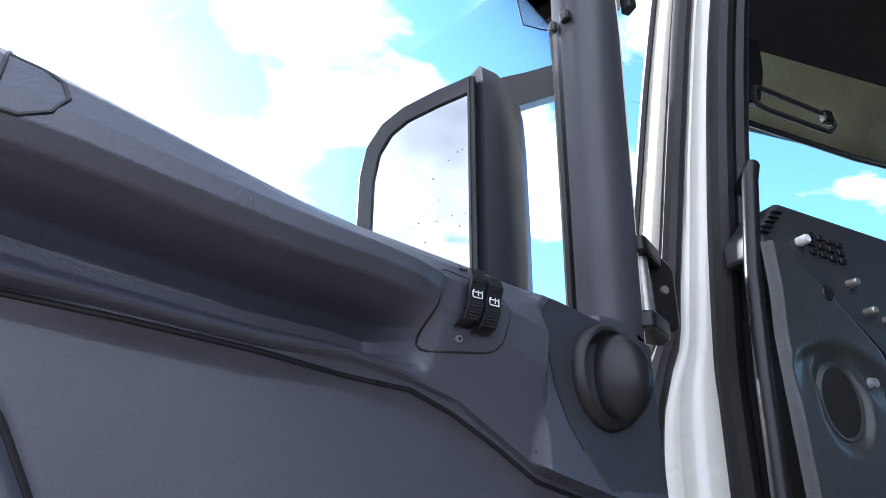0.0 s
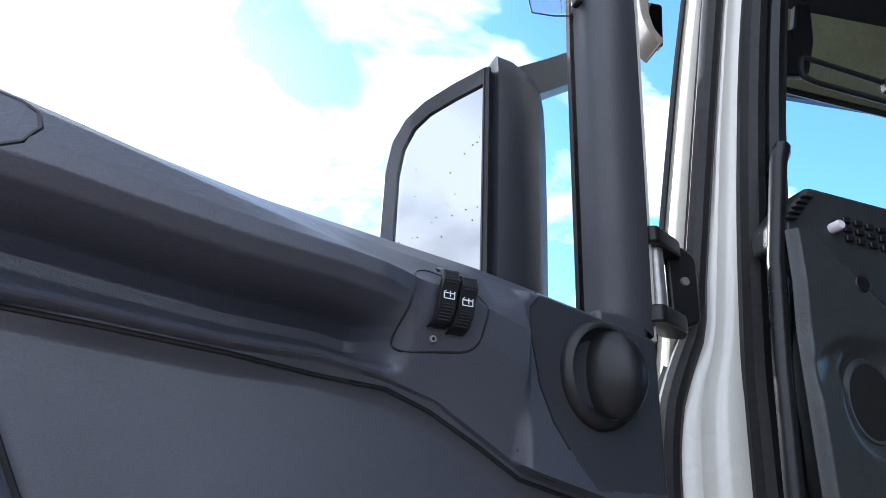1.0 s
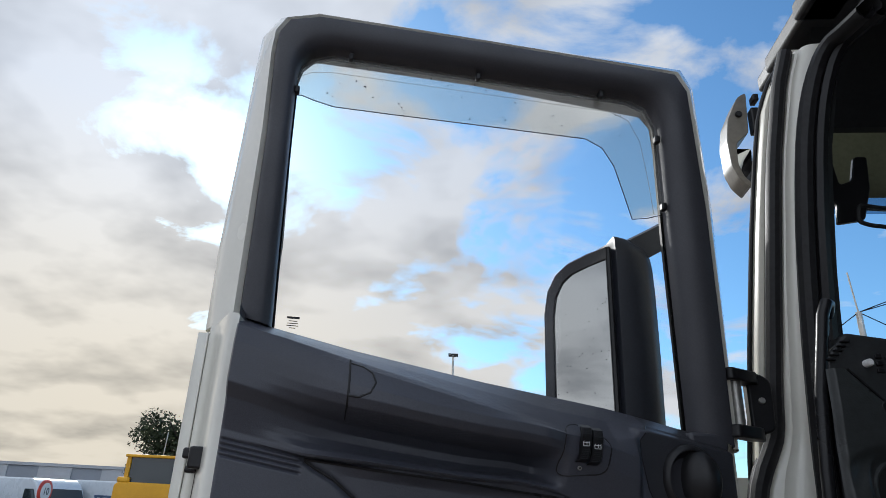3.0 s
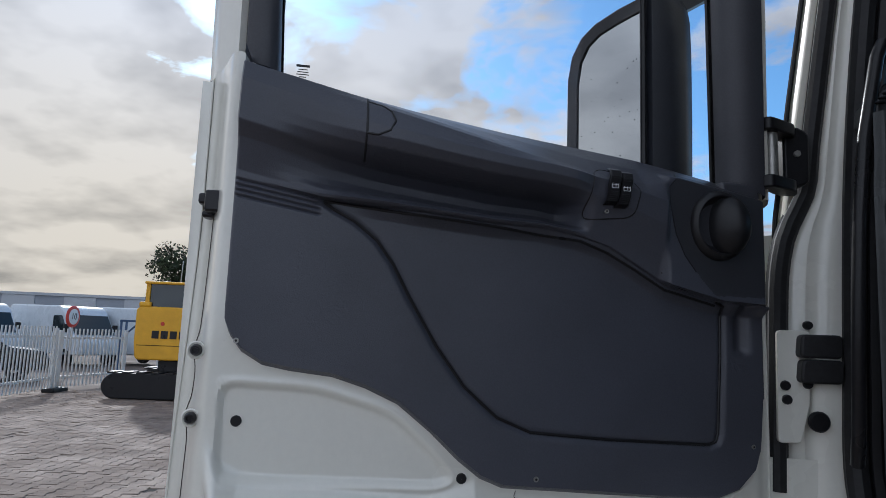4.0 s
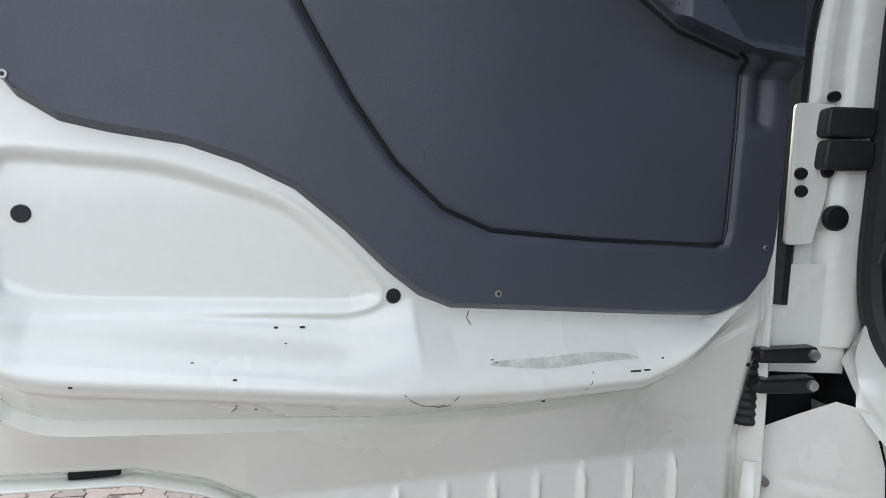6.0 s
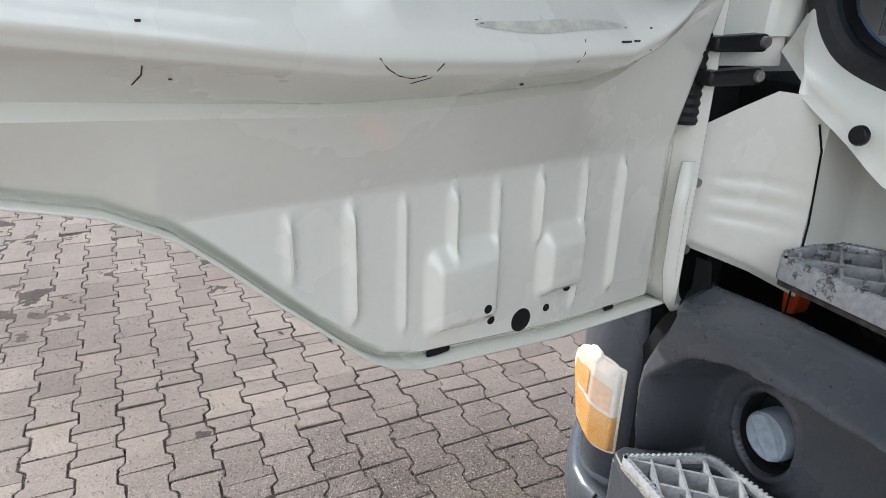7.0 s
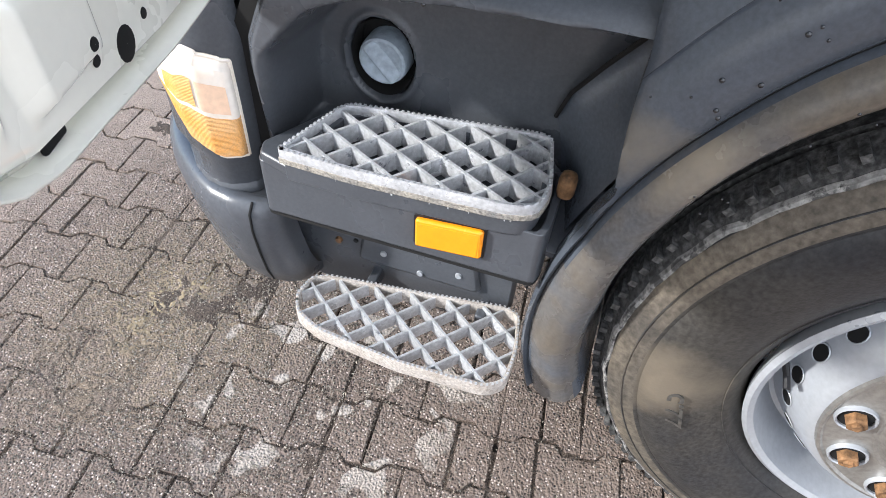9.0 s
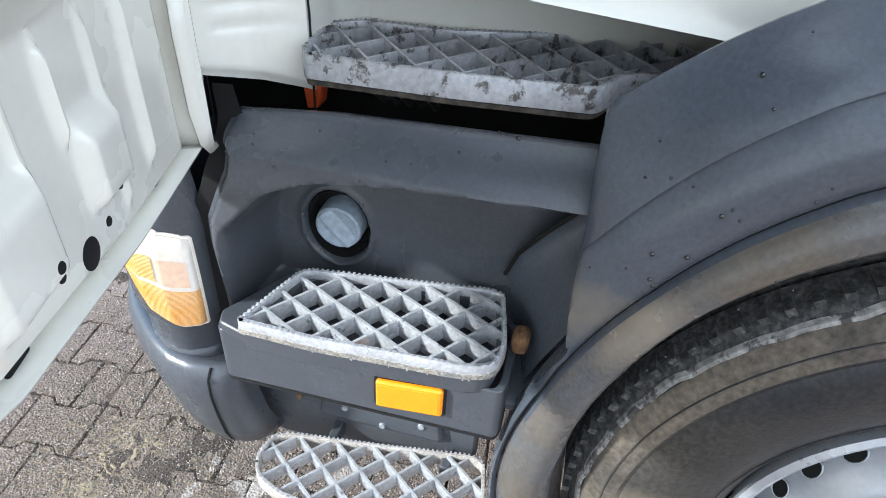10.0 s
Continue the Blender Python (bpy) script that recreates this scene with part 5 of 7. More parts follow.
v1, f1 = prism(rounded([(-0.006, 0.248), (0.018, 0.256), (0.128, 0.196), (0.098, 0.160), (-0.022, 0.192)], 0.006), 0.766, 0.786, "z")
mesh_ob("carrier_end", v1, f1, GREY, truck, "flat end of the step carrier", bevel=0.004)
marker = new("side_marker_lamp")
marker.parent = truck
marker["label"] = "amber side marker lamp on the step carrier"
v1, f1 = prism(rounded([(-0.104, 0.698), (-0.001, 0.688), (-0.001, 0.745), (-0.104, 0.755)], 0.006), -0.015, -0.004, "x")
mesh_ob("lens", v1, f1, AMBER, marker, bevel=0.004)
v1, f1 = prism(rounded([(-0.098, 0.7025), (-0.007, 0.6935), (-0.007, 0.7395), (-0.098, 0.7485)], 0.005), -0.0158, -0.0148, "x")
mesh_ob("lens_window", v1, f1, AMBER, marker, bevel=0.0006)
v1, f1 = prism(rounded([(-0.108, 0.694), (0.003, 0.684), (0.003, 0.749), (-0.108, 0.759)], 0.007), -0.0075, -0.003, "x")
mesh_ob("gasket", v1, f1, BLACK, marker, "black rubber gasket", bevel=0.001)
# lower bracket panel
v1, f1 = merged(prism(rounded([(0.36, 0.40), (0.36, 0.67), (-0.15, 0.67), (-0.15, 0.42), (-0.05, 0.36), (0.25, 0.36)], 0.02), 0.12, 0.14, "x"),
                prism(rounded([(0.16, 0.46), (0.13, 0.63), (-0.06, 0.63), (-0.09, 0.46)], 0.02), 0.108, 0.125, "x"))
mesh_ob("lower_panel", v1, f1, GREY, truck, "dark plastic panel behind the lower step", bevel=0.008)
for y, z in ((-0.045, 0.500), (0.103, 0.500), (0.03, 0.475)):
    disc((0.104, y, z), 0.0065, "x", 0.007, RIM, "bolt", truck, "steel bolt")
for y, z in ((0.17, 0.55), (0.165, 0.50), (-0.085, 0.53)):
    disc((0.117, y, z), 0.005, "x", 0.006, HOLE, "hole", truck)
block("slot", (0.117, 0.215, 0.545), (0.008, 0.022, 0.06), HOLE, truck, bevel=0.004)
disc((0.114, 0.20, 0.49), 0.007, "x", 0.01, RUST, "bolt", truck, "rusty bolt")
for y in (0.12, -0.10):
    block("step_bracket", (0.10, y, 0.425), (0.05, 0.02, 0.03), GREY, truck)

# side panel with the filler recess
RECESS = rounded([(0.262, 0.74), (0.246, 0.925), (0.171, 1.008), (0.096, 1.036), (-0.01, 1.048), (-0.33, 1.064), (-0.33, 0.70)], 0.02, 3)
RECESS_LINE = RECESS + RECESS[:1]
FRONT_SEAM = [(0.66, 0.258), (0.79, 0.264), (0.90, 0.272), (0.94, 0.268), (0.98, 0.250), (1.02, 0.231), (1.05, 0.228), (1.08, 0.242), (1.12, 0.250)]
CORNER_EDGE = [(0.66, 0.283), (0.86, 0.300), (0.91, 0.303), (0.942, 0.295), (0.98, 0.276), (1.0, 0.268), (1.03, 0.262), (1.12, 0.266)]


def panel_x(y, z):
    x = 0.028 + 0.075 * smoothstep(1.055, 1.115, z) + 0.012 * smoothstep(1.0, 1.06, z)
    x += 0.02 * smoothstep(lerp_table(FRONT_SEAM, z) - 0.018, lerp_table(FRONT_SEAM, z), y)
    d = line_distance(RECESS_LINE, y, z)
    if inside(RECESS, y, z):
        x += (0.165 - x) * smoothstep(0.0, 0.030, d)
    r = math.hypot((y - 0.122) / 0.051, (z - 0.873) / 0.064)
    x -= 0.006 * math.exp(-((r - 1.16) / 0.09) ** 2)
    x += 0.05 * smoothstep(1.06, 0.97, r)
    return x


def panel_point(u, v):
    z = 0.70 + 0.42 * v
    f = lerp_table(FRONT_SEAM, z)
    y = f + (-0.262 - f) * u
    top = lerp_table([(-0.26, 1.112), (0.1, 1.096), (0.25, 1.079)], y)
    return (panel_x(y, z), y, z if z < 1.05 else 1.05 + (z - 1.05) * (top - 1.05) / 0.07)


v1, f1 = sheet(panel_point, list(np.linspace(0, 1, 120)), list(np.linspace(0, 1, 90)))
mesh_ob("side_panel", v1, f1, GREY, truck, "dark grey plastic side panel with filler recess", smooth=60)
# strip coloured as the shade between side panel and corner panel
v1, f1 = loft([[(0.056 + 0.055 * smoothstep(1.0, 1.07, z), lerp_table(FRONT_SEAM, z) - 0.012, z), (0.052 + 0.055 * smoothstep(1.0, 1.07, z), lerp_table(CORNER_EDGE, z), z), (0.085 + 0.03 * smoothstep(1.0, 1.07, z), lerp_table(CORNER_EDGE, z) + 0.006, z)] for z in np.linspace(0.67, 1.115, 28)], closed=False)
mesh_ob("panel_gap", v1, f1, HOLE, truck, "near-black strip drawn as the shade in the gap between the plastic panels")
v1, f1 = sheet(lambda u, v: (0.114 + 0.02 * v, 0.24 - 0.50 * u, lerp_table([(-0.26, 1.111), (0.1, 1.095), (0.25, 1.078)], 0.24 - 0.50 * u) - 0.006 * v), list(np.linspace(0, 1, 8)), [0, 1])
mesh_ob("panel_top", v1, f1, GREY, truck)
random.seed(8)
spots = []
for k in range(16):
    y, z = random.uniform(-0.24, 0.23), random.uniform(1.04, 1.11)
    spots.append(((panel_x(y, z) - 0.001, y, z), (-1, 0, 0.4), random.choice((0.0015, 0.002, 0.003))))
drops("rain_wetness", spots, truck, "rain drops on the side panel")
cap = new("filler_cap")
cap.parent = truck
cap["label"] = "blue grey plastic filler cap with grip bar"
cy_, cz_ = 0.124, 0.866
v1, f1 = lathe([(0.004, 0.0001), (0.002, 0.030), (0.0, 0.034), (0.002, 0.038), (0.010, 0.040), (0.05, 0.040)], "x", (0.168, cy_, cz_), 36)
mesh_ob("lid", v1, f1, CAP, cap)
ca, sa = math.cos(radians(-42)), math.sin(radians(-42))
# wedge-shaped grip across the lid, one side upright and one sloping
grip = [(-0.007, y, z) for y, z in ((0.008, -0.033), (0.008, 0.033), (0.002, 0.036), (0.002, -0.036))] + [(0.004, y, z) for y, z in ((0.010, -0.034), (0.010, 0.034), (-0.016, 0.034), (-0.016, -0.034))]
v1 = [(0.168 + x, cy_ + y * ca - z * sa, cz_ + y * sa + z * ca) for x, y, z in grip]
mesh_ob("grip", v1, [(0, 1, 2, 3), (4, 7, 6, 5), (0, 4, 5, 1), (1, 5, 6, 2), (2, 6, 7, 3), (3, 7, 4, 0)], CAP, cap, bevel=0.0015)
# sleeve coloured as the shade in the filler well
HOLE_RING = [(0.122 + 0.0505 * math.cos(a), 0.873 + 0.0635 * math.sin(a)) for a in np.linspace(0, 2 * math.pi, 44, endpoint=False)]
v1, f1 = loft([[(x, 0.122 + (y - 0.122) * k, 0.873 + (z - 0.873) * k) for y, z in HOLE_RING] for x, k in ((0.168, 1.0), (0.205, 0.97), (0.207, 0.5), (0.207, 0.01))])
mesh_ob("filler_gap", v1, f1, HOLE, truck, "well round the filler cap lined near-black as its shade")

# plan of the cab's front corner, low down
CORNER = [(0.052, 0.262), (0.028, 0.27), (0.006, 0.292), (-0.012, 0.325), (-0.016, 0.36), (-0.006, 0.40), (0.022, 0.445), (0.07, 0.49), (0.15, 0.53), (0.30, 0.562), (0.7, 0.59), (1.25, 0.60)]
corner_pts = along([(a, b, 0) for a, b in CORNER], 0.02)


BUMP = [(0.06, 0.250), (0.02, 0.252), (0.002, 0.262), (-0.008, 0.285), (-0.011, 0.33), (-0.002, 0.375), (0.021, 0.419), (0.05, 0.46), (0.085, 0.502), (0.12, 0.535), (0.16, 0.563), (0.25, 0.60), (0.5, 0.63), (1.25, 0.64)]


def corner_loft(rows_zd, mat, name, label, plan=None, **kw):
    pts = plan or corner_pts
    rows = []
    for z, d in rows_zd:
        row = []
        for i, p in enumerate(pts):
            a, b = pts[max(i - 1, 0)], pts[min(i + 1, len(pts) - 1)]
            t = (b - a).normalized()
            if plan:
                n = (Vector((0.40, 0.22, 0)) - p).normalized()
                row.append((p.x - n.x * d, p.y - n.y * d, z))
            else:
                row.append((p.x - t.y * d, p.y + t.x * d, z))
        rows.append(row)
    v1, f1 = loft(rows, closed=False)
    return mesh_ob(name, v1, f1, mat, truck, label, **kw)


corner_loft([(0.385, -0.11), (0.395, -0.075), (0.42, -0.046), (0.47, -0.026), (0.54, -0.010), (0.60, 0.0), (0.628, 0.0), (0.645, -0.005), (0.655, -0.013), (0.659, -0.024), (0.655, -0.036), (0.648, -0.044), (0.648, -0.10)],
            GREY, "bumper", "scuffed dark grey plastic bumper corner", plan=along([(a, b, 0) for a, b in BUMP], 0.015), smooth=50)
corner_loft([(0.640, -0.030), (0.668, -0.036), (0.675, -0.046), (0.70, -0.052)], GREY, "bumper_lip", "plastic strip between bumper and lamp", smooth=50)
v1, f1 = tube([(0.004, 0.290, 0.658), (-0.009, 0.291, 0.64), (-0.010, 0.292, 0.60), (-0.001, 0.295, 0.54), (0.015, 0.300, 0.47), (0.038, 0.306, 0.415)], 0.0022, 6)
mesh_ob("bumper_joint", v1, f1, HOLE, truck)
corner_loft([(0.66, -0.036), (0.72, -0.034), (0.745, -0.022), (0.93, -0.022), (0.96, -0.026), (1.02, -0.036), (1.07, -0.05), (1.11, -0.075), (1.13, -0.12)], GREY, "corner_panel", "dark grey plastic corner panel", smooth=50)
lamp = new("corner_lamp")
lamp.parent = truck
lamp["label"] = "turn signal lamp with clear and amber lens"


LAMP_LOW = [(0.278, 0.739), (0.314, 0.739), (0.340, 0.756), (0.364, 0.779), (0.380, 0.815), (0.392, 0.86), (0.402, 0.895)]
LAMP_TOP = [(0.278, 0.903), (0.310, 0.916), (0.345, 0.927), (0.375, 0.915), (0.402, 0.900)]
lamp_cols = [p for p in along([(a, b, 0) for a, b in CORNER], 0.005) if 0.279 < p.y < 0.401 and p.x < 0.03]


def lens_grid(s0, s1, bulge):
    """The lens between two shares of its height, on the corner's curve."""
    rows = []
    for s in np.linspace(s0, s1, 9):
        row = []
        for i, p in enumerate(lamp_cols):
            a, b = lamp_cols[max(i - 1, 0)], lamp_cols[min(i + 1, len(lamp_cols) - 1)]
            t = (b - a).normalized()
            u = i / (len(lamp_cols) - 1)
            z0, z1 = lerp_table(LAMP_LOW, p.y), lerp_table(LAMP_TOP, p.y)
            edge = min(1.0, min(s, 1 - s) / 0.06, min(u, 1 - u) / 0.06)
            d = -0.020 + bulge * math.sqrt(max(0.0, edge)) + 0.004 * math.sin(math.pi * s)
            row.append((p.x - t.y * d, p.y + t.x * d, z0 + (z1 - z0) * s))
        rows.append(row)
    return rows


v1, f1 = loft(lens_grid(0.0, 0.48, 0.014), closed=False)
mesh_ob("amber_lens", v1, f1, PEACH, lamp, "ribbed amber lower lens", smooth=50)
v1, f1 = loft(lens_grid(0.48, 1.0, 0.014), closed=False)
mesh_ob("clear_lens", v1, f1, CLEAR, lamp, "clear upper lens", smooth=50)
grid = lens_grid(0.0, 1.0, 0.004)
v1, f1 = tube(grid[0] + [r[-1] for r in grid[1:]] + grid[-1][::-1] + [r[0] for r in grid[::-1]], 0.0036, 6)
mesh_ob("lamp_rim", v1, f1, CLEAR, lamp, "pale moulded lamp rim")
grid = lens_grid(0.53, 0.80, 0.0155)
n_ = len(grid[0])
v1, f1 = loft([r[3:n_ // 2] for r in grid], closed=False)
mesh_ob("reflector_window", v1, f1, material("pale_peach_lens", (0.88, 0.62, 0.44), 0.12, stain=0.06, coat=0.5), lamp, "pale peach reflector window")
v1, f1 = loft([r[n_ // 2:-4] for r in grid], closed=False)
mesh_ob("bulb_window", v1, f1, PEACH, lamp, "ribbed amber bulb window")

# ---- wheel and mudguard ----
WC = (0.05, -0.879, 0.540)
wheel = new("front_wheel")
wheel.parent = truck
wheel["label"] = "front wheel with dusty tyre and silver ten-hole rim"
TP = [(0.03, 0.318), (0.010, 0.328), (-0.006, 0.345), (-0.020, 0.375), (-0.034, 0.42), (-0.040, 0.455), (-0.036, 0.482), (-0.031, 0.489), (-0.033, 0.496), (-0.028, 0.520), (-0.018, 0.538), (-0.013, 0.543), (-0.006, 0.547)]
TP2 = [(-0.006, 0.547), (0.0, 0.553), (0.012, 0.562), (0.046, 0.570), (0.046, 0.556), (0.058, 0.556), (0.058, 0.572), (0.13, 0.574), (0.13, 0.562), (0.138, 0.562), (0.138, 0.574), (0.24, 0.570), (0.27, 0.552), (0.30, 0.48), (0.28, 0.35)]
v1, f1 = lathe(TP, "x", WC, 96)
tyre = mesh_ob("tyre", v1, f1, TYRE, wheel, "dusty black truck tyre sidewall", smooth=40)
v1, f1 = lathe(TP2, "x", WC, 96)
mesh_ob("tread", v1, f1, TREAD, wheel, "grey dusty tread", smooth=30)
for r, w in ((0.516, 0.0016), (0.352, 0.0014)):
    a = float(np.interp(r, [p[1] for p in TP], [p[0] for p in TP]))
    pts = [(WC[0] + a - 0.0005, WC[1] + r * math.cos(t), WC[2] + r * math.sin(t)) for t in np.linspace(0, 2 * math.pi, 97)]
    v1, f1 = tube(pts, w, 5)
    mesh_ob("moulded_ring", v1, f1, TYRE, wheel)
prof = [(-0.0135, 0.5425), (-0.015, 0.545), (-0.012, 0.5485), (-0.004, 0.551)]
v1, f1 = lathe(prof, "x", WC, 160)
random.seed(3)
wob = [random.uniform(-0.002, 0.0015) + (0.0035 if i % 13 < 2 else 0.0) for i in range(160)]
v1 = [(x, WC[1] + (y - WC[1]) * (1 + wob[i % 160] / 0.55), WC[2] + (z - WC[2]) * (1 + wob[i % 160] / 0.55)) for i, (x, y, z) in enumerate(v1)]
mesh_ob("shoulder_edge", v1, f1, PALE_DUST, wheel, "ragged pale edge of the tread shoulder", smooth=30)
# tread notches along the shoulder
V, F = [], []
for k in range(110):
    t = 2 * math.pi * k / 110
    c, s = math.cos(t), math.sin(t)
    v2, f2 = box_data(0, 0, 0, 0.03, 0.012, 0.012)
    v2 = [(WC[0] + 0.016 + x, WC[1] + (0.566 + z) * c - y * s, WC[2] + (0.566 + z) * s + y * c) for x, y, z in v2]
    V, F = merged((V, F), (v2, f2))
tagged(mesh_ob("tread_shoulder", V, F, TREAD, wheel, smooth=0), "dusty lugged shoulder of the tread", kind="stuff")
# tan dust on the shoulder
tyre.data.materials.append(material("tan_tyre_dust", (0.145, 0.122, 0.092), 0.7, second=(0.075, 0.066, 0.055), stain_scale=7, grain=0.25, bump=0.3))
for poly in tyre.data.polygons:
    if 0.494 < math.hypot(poly.center.y - WC[1], poly.center.z - WC[2]) < 0.542:
        poly.material_index = 1
# size moulding on the sidewall: a legible "22.5" and plain bars
def letters(text, size, place, mat, parent, label, thick=0.0012):
    cu = bpy.data.curves.new("raised_text", "FONT")
    cu.body, cu.size, cu.extrude, cu.align_x, cu.align_y = text, size, thick, "CENTER", "CENTER"
    ob = new("raised_text", cu)
    dg = bpy.context.evaluated_depsgraph_get()
    me = bpy.data.meshes.new_from_object(ob.evaluated_get(dg))
    bpy.data.objects.remove(ob)
    ob = new("raised_text", me)
    me.materials.clear()
    me.materials.append(mat)
    ob.parent = parent
    ob.matrix_local = place
    ob["label"] = label
    return ob


ta = radians(-14.6)
place = Matrix(((0, 0, -1, WC[0] - 0.0365), (-math.sin(ta), math.cos(ta), 0, WC[1] + 0.432 * math.cos(ta)), (math.cos(ta), math.sin(ta), 0, WC[2] + 0.432 * math.sin(ta)), (0, 0, 0, 1)))
letters("22.5", 0.062, place, material("rubbed_rubber", (0.085, 0.080, 0.072), 0.5, stain=0.2, stain_scale=20, grain=0.2), wheel, "moulded size figures 22.5")

RP = [(0.02, 0.318), (-0.002, 0.322), (-0.008, 0.314), (-0.002, 0.304), (0.02, 0.298), (0.06, 0.289), (0.085, 0.281), (0.088, 0.273), (0.07, 0.267), (0.03, 0.250), (-0.004, 0.230), (-0.012, 0.222), (-0.014, 0.214)]
v1, f1 = lathe(RP, "x", WC, 80)
rim = mesh_ob("rim", v1, f1, RIM, wheel, "silver painted steel rim", smooth=40)
for k in range(24):
    # oval holes through the cone between barrel and flange, each with a turned edge
    t = 2 * math.pi * k / 24 - 0.04
    rings = []
    for grow, lift in ((1.16, -0.0006), (1.08, -0.0022), (0.98, -0.0012), (0.96, 0.004)):
        ring = []
        for j in range(14):
            a = 2 * math.pi * j / 14
            dr, dt = 0.0135 * grow * math.cos(a), 0.0165 * grow * math.sin(a)
            rr, x = 0.2535 + dr * 0.43 + lift * -0.9, 0.037 + dr * 0.90 + lift * 0.43
            ring.append((WC[0] + x, WC[1] + rr * math.cos(t) - dt * math.sin(t), WC[2] + rr * math.sin(t) + dt * math.cos(t)))
        rings.append(ring)
    v1, f1 = loft(rings[:3])
    mesh_ob("hole_edge", v1, f1, RIM, wheel)
    mesh_ob("rim_hole", rings[2], [tuple(range(14))], HOLE, wheel, "dark oval hole in the rim", smooth=0)
v1, f1 = lathe([(-0.014, 0.214), (-0.019, 0.212), (-0.020, 0.207), (-0.016, 0.203), (-0.015, 0.140), (-0.018, 0.134), (-0.016, 0.128), (-0.030, 0.112), (-0.036, 0.100), (-0.040, 0.06), (-0.038, 0.0001)], "x", WC, 64)
mesh_ob("hub_cover", v1, f1, STEEL, wheel, "brushed steel hub cover", smooth=40)
for k in range(10):
    t = 2 * math.pi * k / 10 - 0.03
    p = (WC[0] - 0.016, WC[1] + 0.172 * math.cos(t), WC[2] + 0.172 * math.sin(t))
    v1, f1 = lathe([(0.003, 0.0305), (-0.006, 0.0295), (-0.007, 0.0275), (-0.005, 0.0255), (0.002, 0.025)], "x", p, 24)
    mesh_ob("nut_cup", v1, f1, RIM, wheel, "pressed cup round the wheel nut")
    disc((p[0] - 0.002, p[1], p[2]), 0.0262, "x", 0.002, HOLE, "nut_cup_floor", wheel, n=16)
    v1, f1 = lathe([(-0.022, 0.0001), (-0.022, 0.007), (-0.018, 0.0085), (-0.018, 0.014), (-0.015, 0.0165), (0.0, 0.017)], "x", p, 6)
    mesh_ob("nut_head", v1, f1, RUST, wheel, "rusty wheel nut", smooth=0)
v1, f1 = tube([(WC[0] + 0.03, WC[1] + 0.285, WC[2] + 0.02), (WC[0] + 0.02, WC[1] + 0.275, WC[2] - 0.0), (WC[0] + 0.0, WC[1] + 0.272, WC[2] - 0.008)], 0.0055, 8)
mesh_ob("valve", v1, f1, BLACK, wheel, "black tyre valve")

GUARD = [(0.20, 0.60), (0.02, 0.60), (-0.040, 0.604), (-0.058, 0.612), (-0.070, 0.628), (-0.073, 0.645), (-0.066, 0.668), (-0.052, 0.686), (-0.040, 0.694), (-0.050, 0.701), (-0.060, 0.713), (-0.065, 0.732), (-0.062, 0.752), (-0.052, 0.770),
         (-0.042, 0.782), (-0.038, 0.787), (-0.044, 0.790), (-0.030, 0.815), (-0.006, 0.85), (0.010, 0.878), (0.020, 0.895), (0.024, 0.903), (0.04, 0.898)]


def guard_scale(deg, r):
    return 1 + (lerp_table([(-16, 0.98), (21, 0.985), (40, 1.015), (49, 1.035), (58, 1.05), (90, 1.06), (150, 1.06)], deg) - 1) * smoothstep(0.612, 0.69, r) * smoothstep(0.905, 0.80, r)


def lip_radius(deg):
    return lerp_table([(-16, 0.585), (10, 0.595), (22, 0.615), (31, 0.628), (39, 0.643), (44, 0.650), (52, 0.656), (150, 0.656)], deg)


GA = list(np.linspace(radians(-16), radians(150), 140))
rows = []
for t in GA:
    row = []
    hi = lerp_table([(-16, 0.694), (10, 0.694), (22, 0.696), (28, 0.702), (33, 0.750), (39, 0.81), (45.3, 0.90), (47, 0.92), (150, 0.92)], math.degrees(t))
    cut = 0
    a_hi = float(np.interp(hi, [g[1] for g in GUARD[1:-1]], [g[0] for g in GUARD[1:-1]]))
    for a, r in GUARD:
        rr = r * guard_scale(math.degrees(t), r)
        if r < 0.694:
            lo, top = lip_radius(math.degrees(t)), 0.694 * guard_scale(math.degrees(t), 0.694)
            rr = lo + (top - lo) * (r - 0.60) / 0.094
        if rr > hi:
            rr, a, cut = hi, a_hi + (0.0 if not cut else 0.004 if cut == 1 else 0.03), cut + 1
        row.append((WC[0] + a + 0.02 * smoothstep(radians(20), radians(-16), t), WC[1] + rr * math.cos(t), WC[2] + rr * math.sin(t)))
    rows.append(row)
v1, f1 = loft(rows, closed=False)
guard = mesh_ob("mudguard", v1, f1, FENDER, truck, "dark plastic mudguard, brown dust and painted sun sheen on its lip, water drops", smooth=50)
# brown along the rolled lip: dust, with the sunlit sheen put into the colour
guard.data.materials.append(GUARD_DUST_SHEEN)
for poly in guard.data.polygons:
    r_ = math.hypot(poly.center.y - WC[1], poly.center.z - WC[2])
    r_ /= guard_scale(math.degrees(math.atan2(poly.center.z - WC[2], poly.center.y - WC[1])), 0.68)
    if r_ < 0.690 and poly.center.x < 0.02:
        poly.material_index = 1
v1, f1 = tube([(WC[0] - 0.042 + 0.02 * smoothstep(radians(20), radians(-16), t), WC[1] + 0.6955 * guard_scale(math.degrees(t), 0.695) * math.cos(t), WC[2] + 0.6955 * guard_scale(math.degrees(t), 0.695) * math.sin(t)) for t in GA[18:]], 0.0016, 6)
mesh_ob("lip_groove", v1, f1, HOLE, truck)
random.seed(7)
spots = []
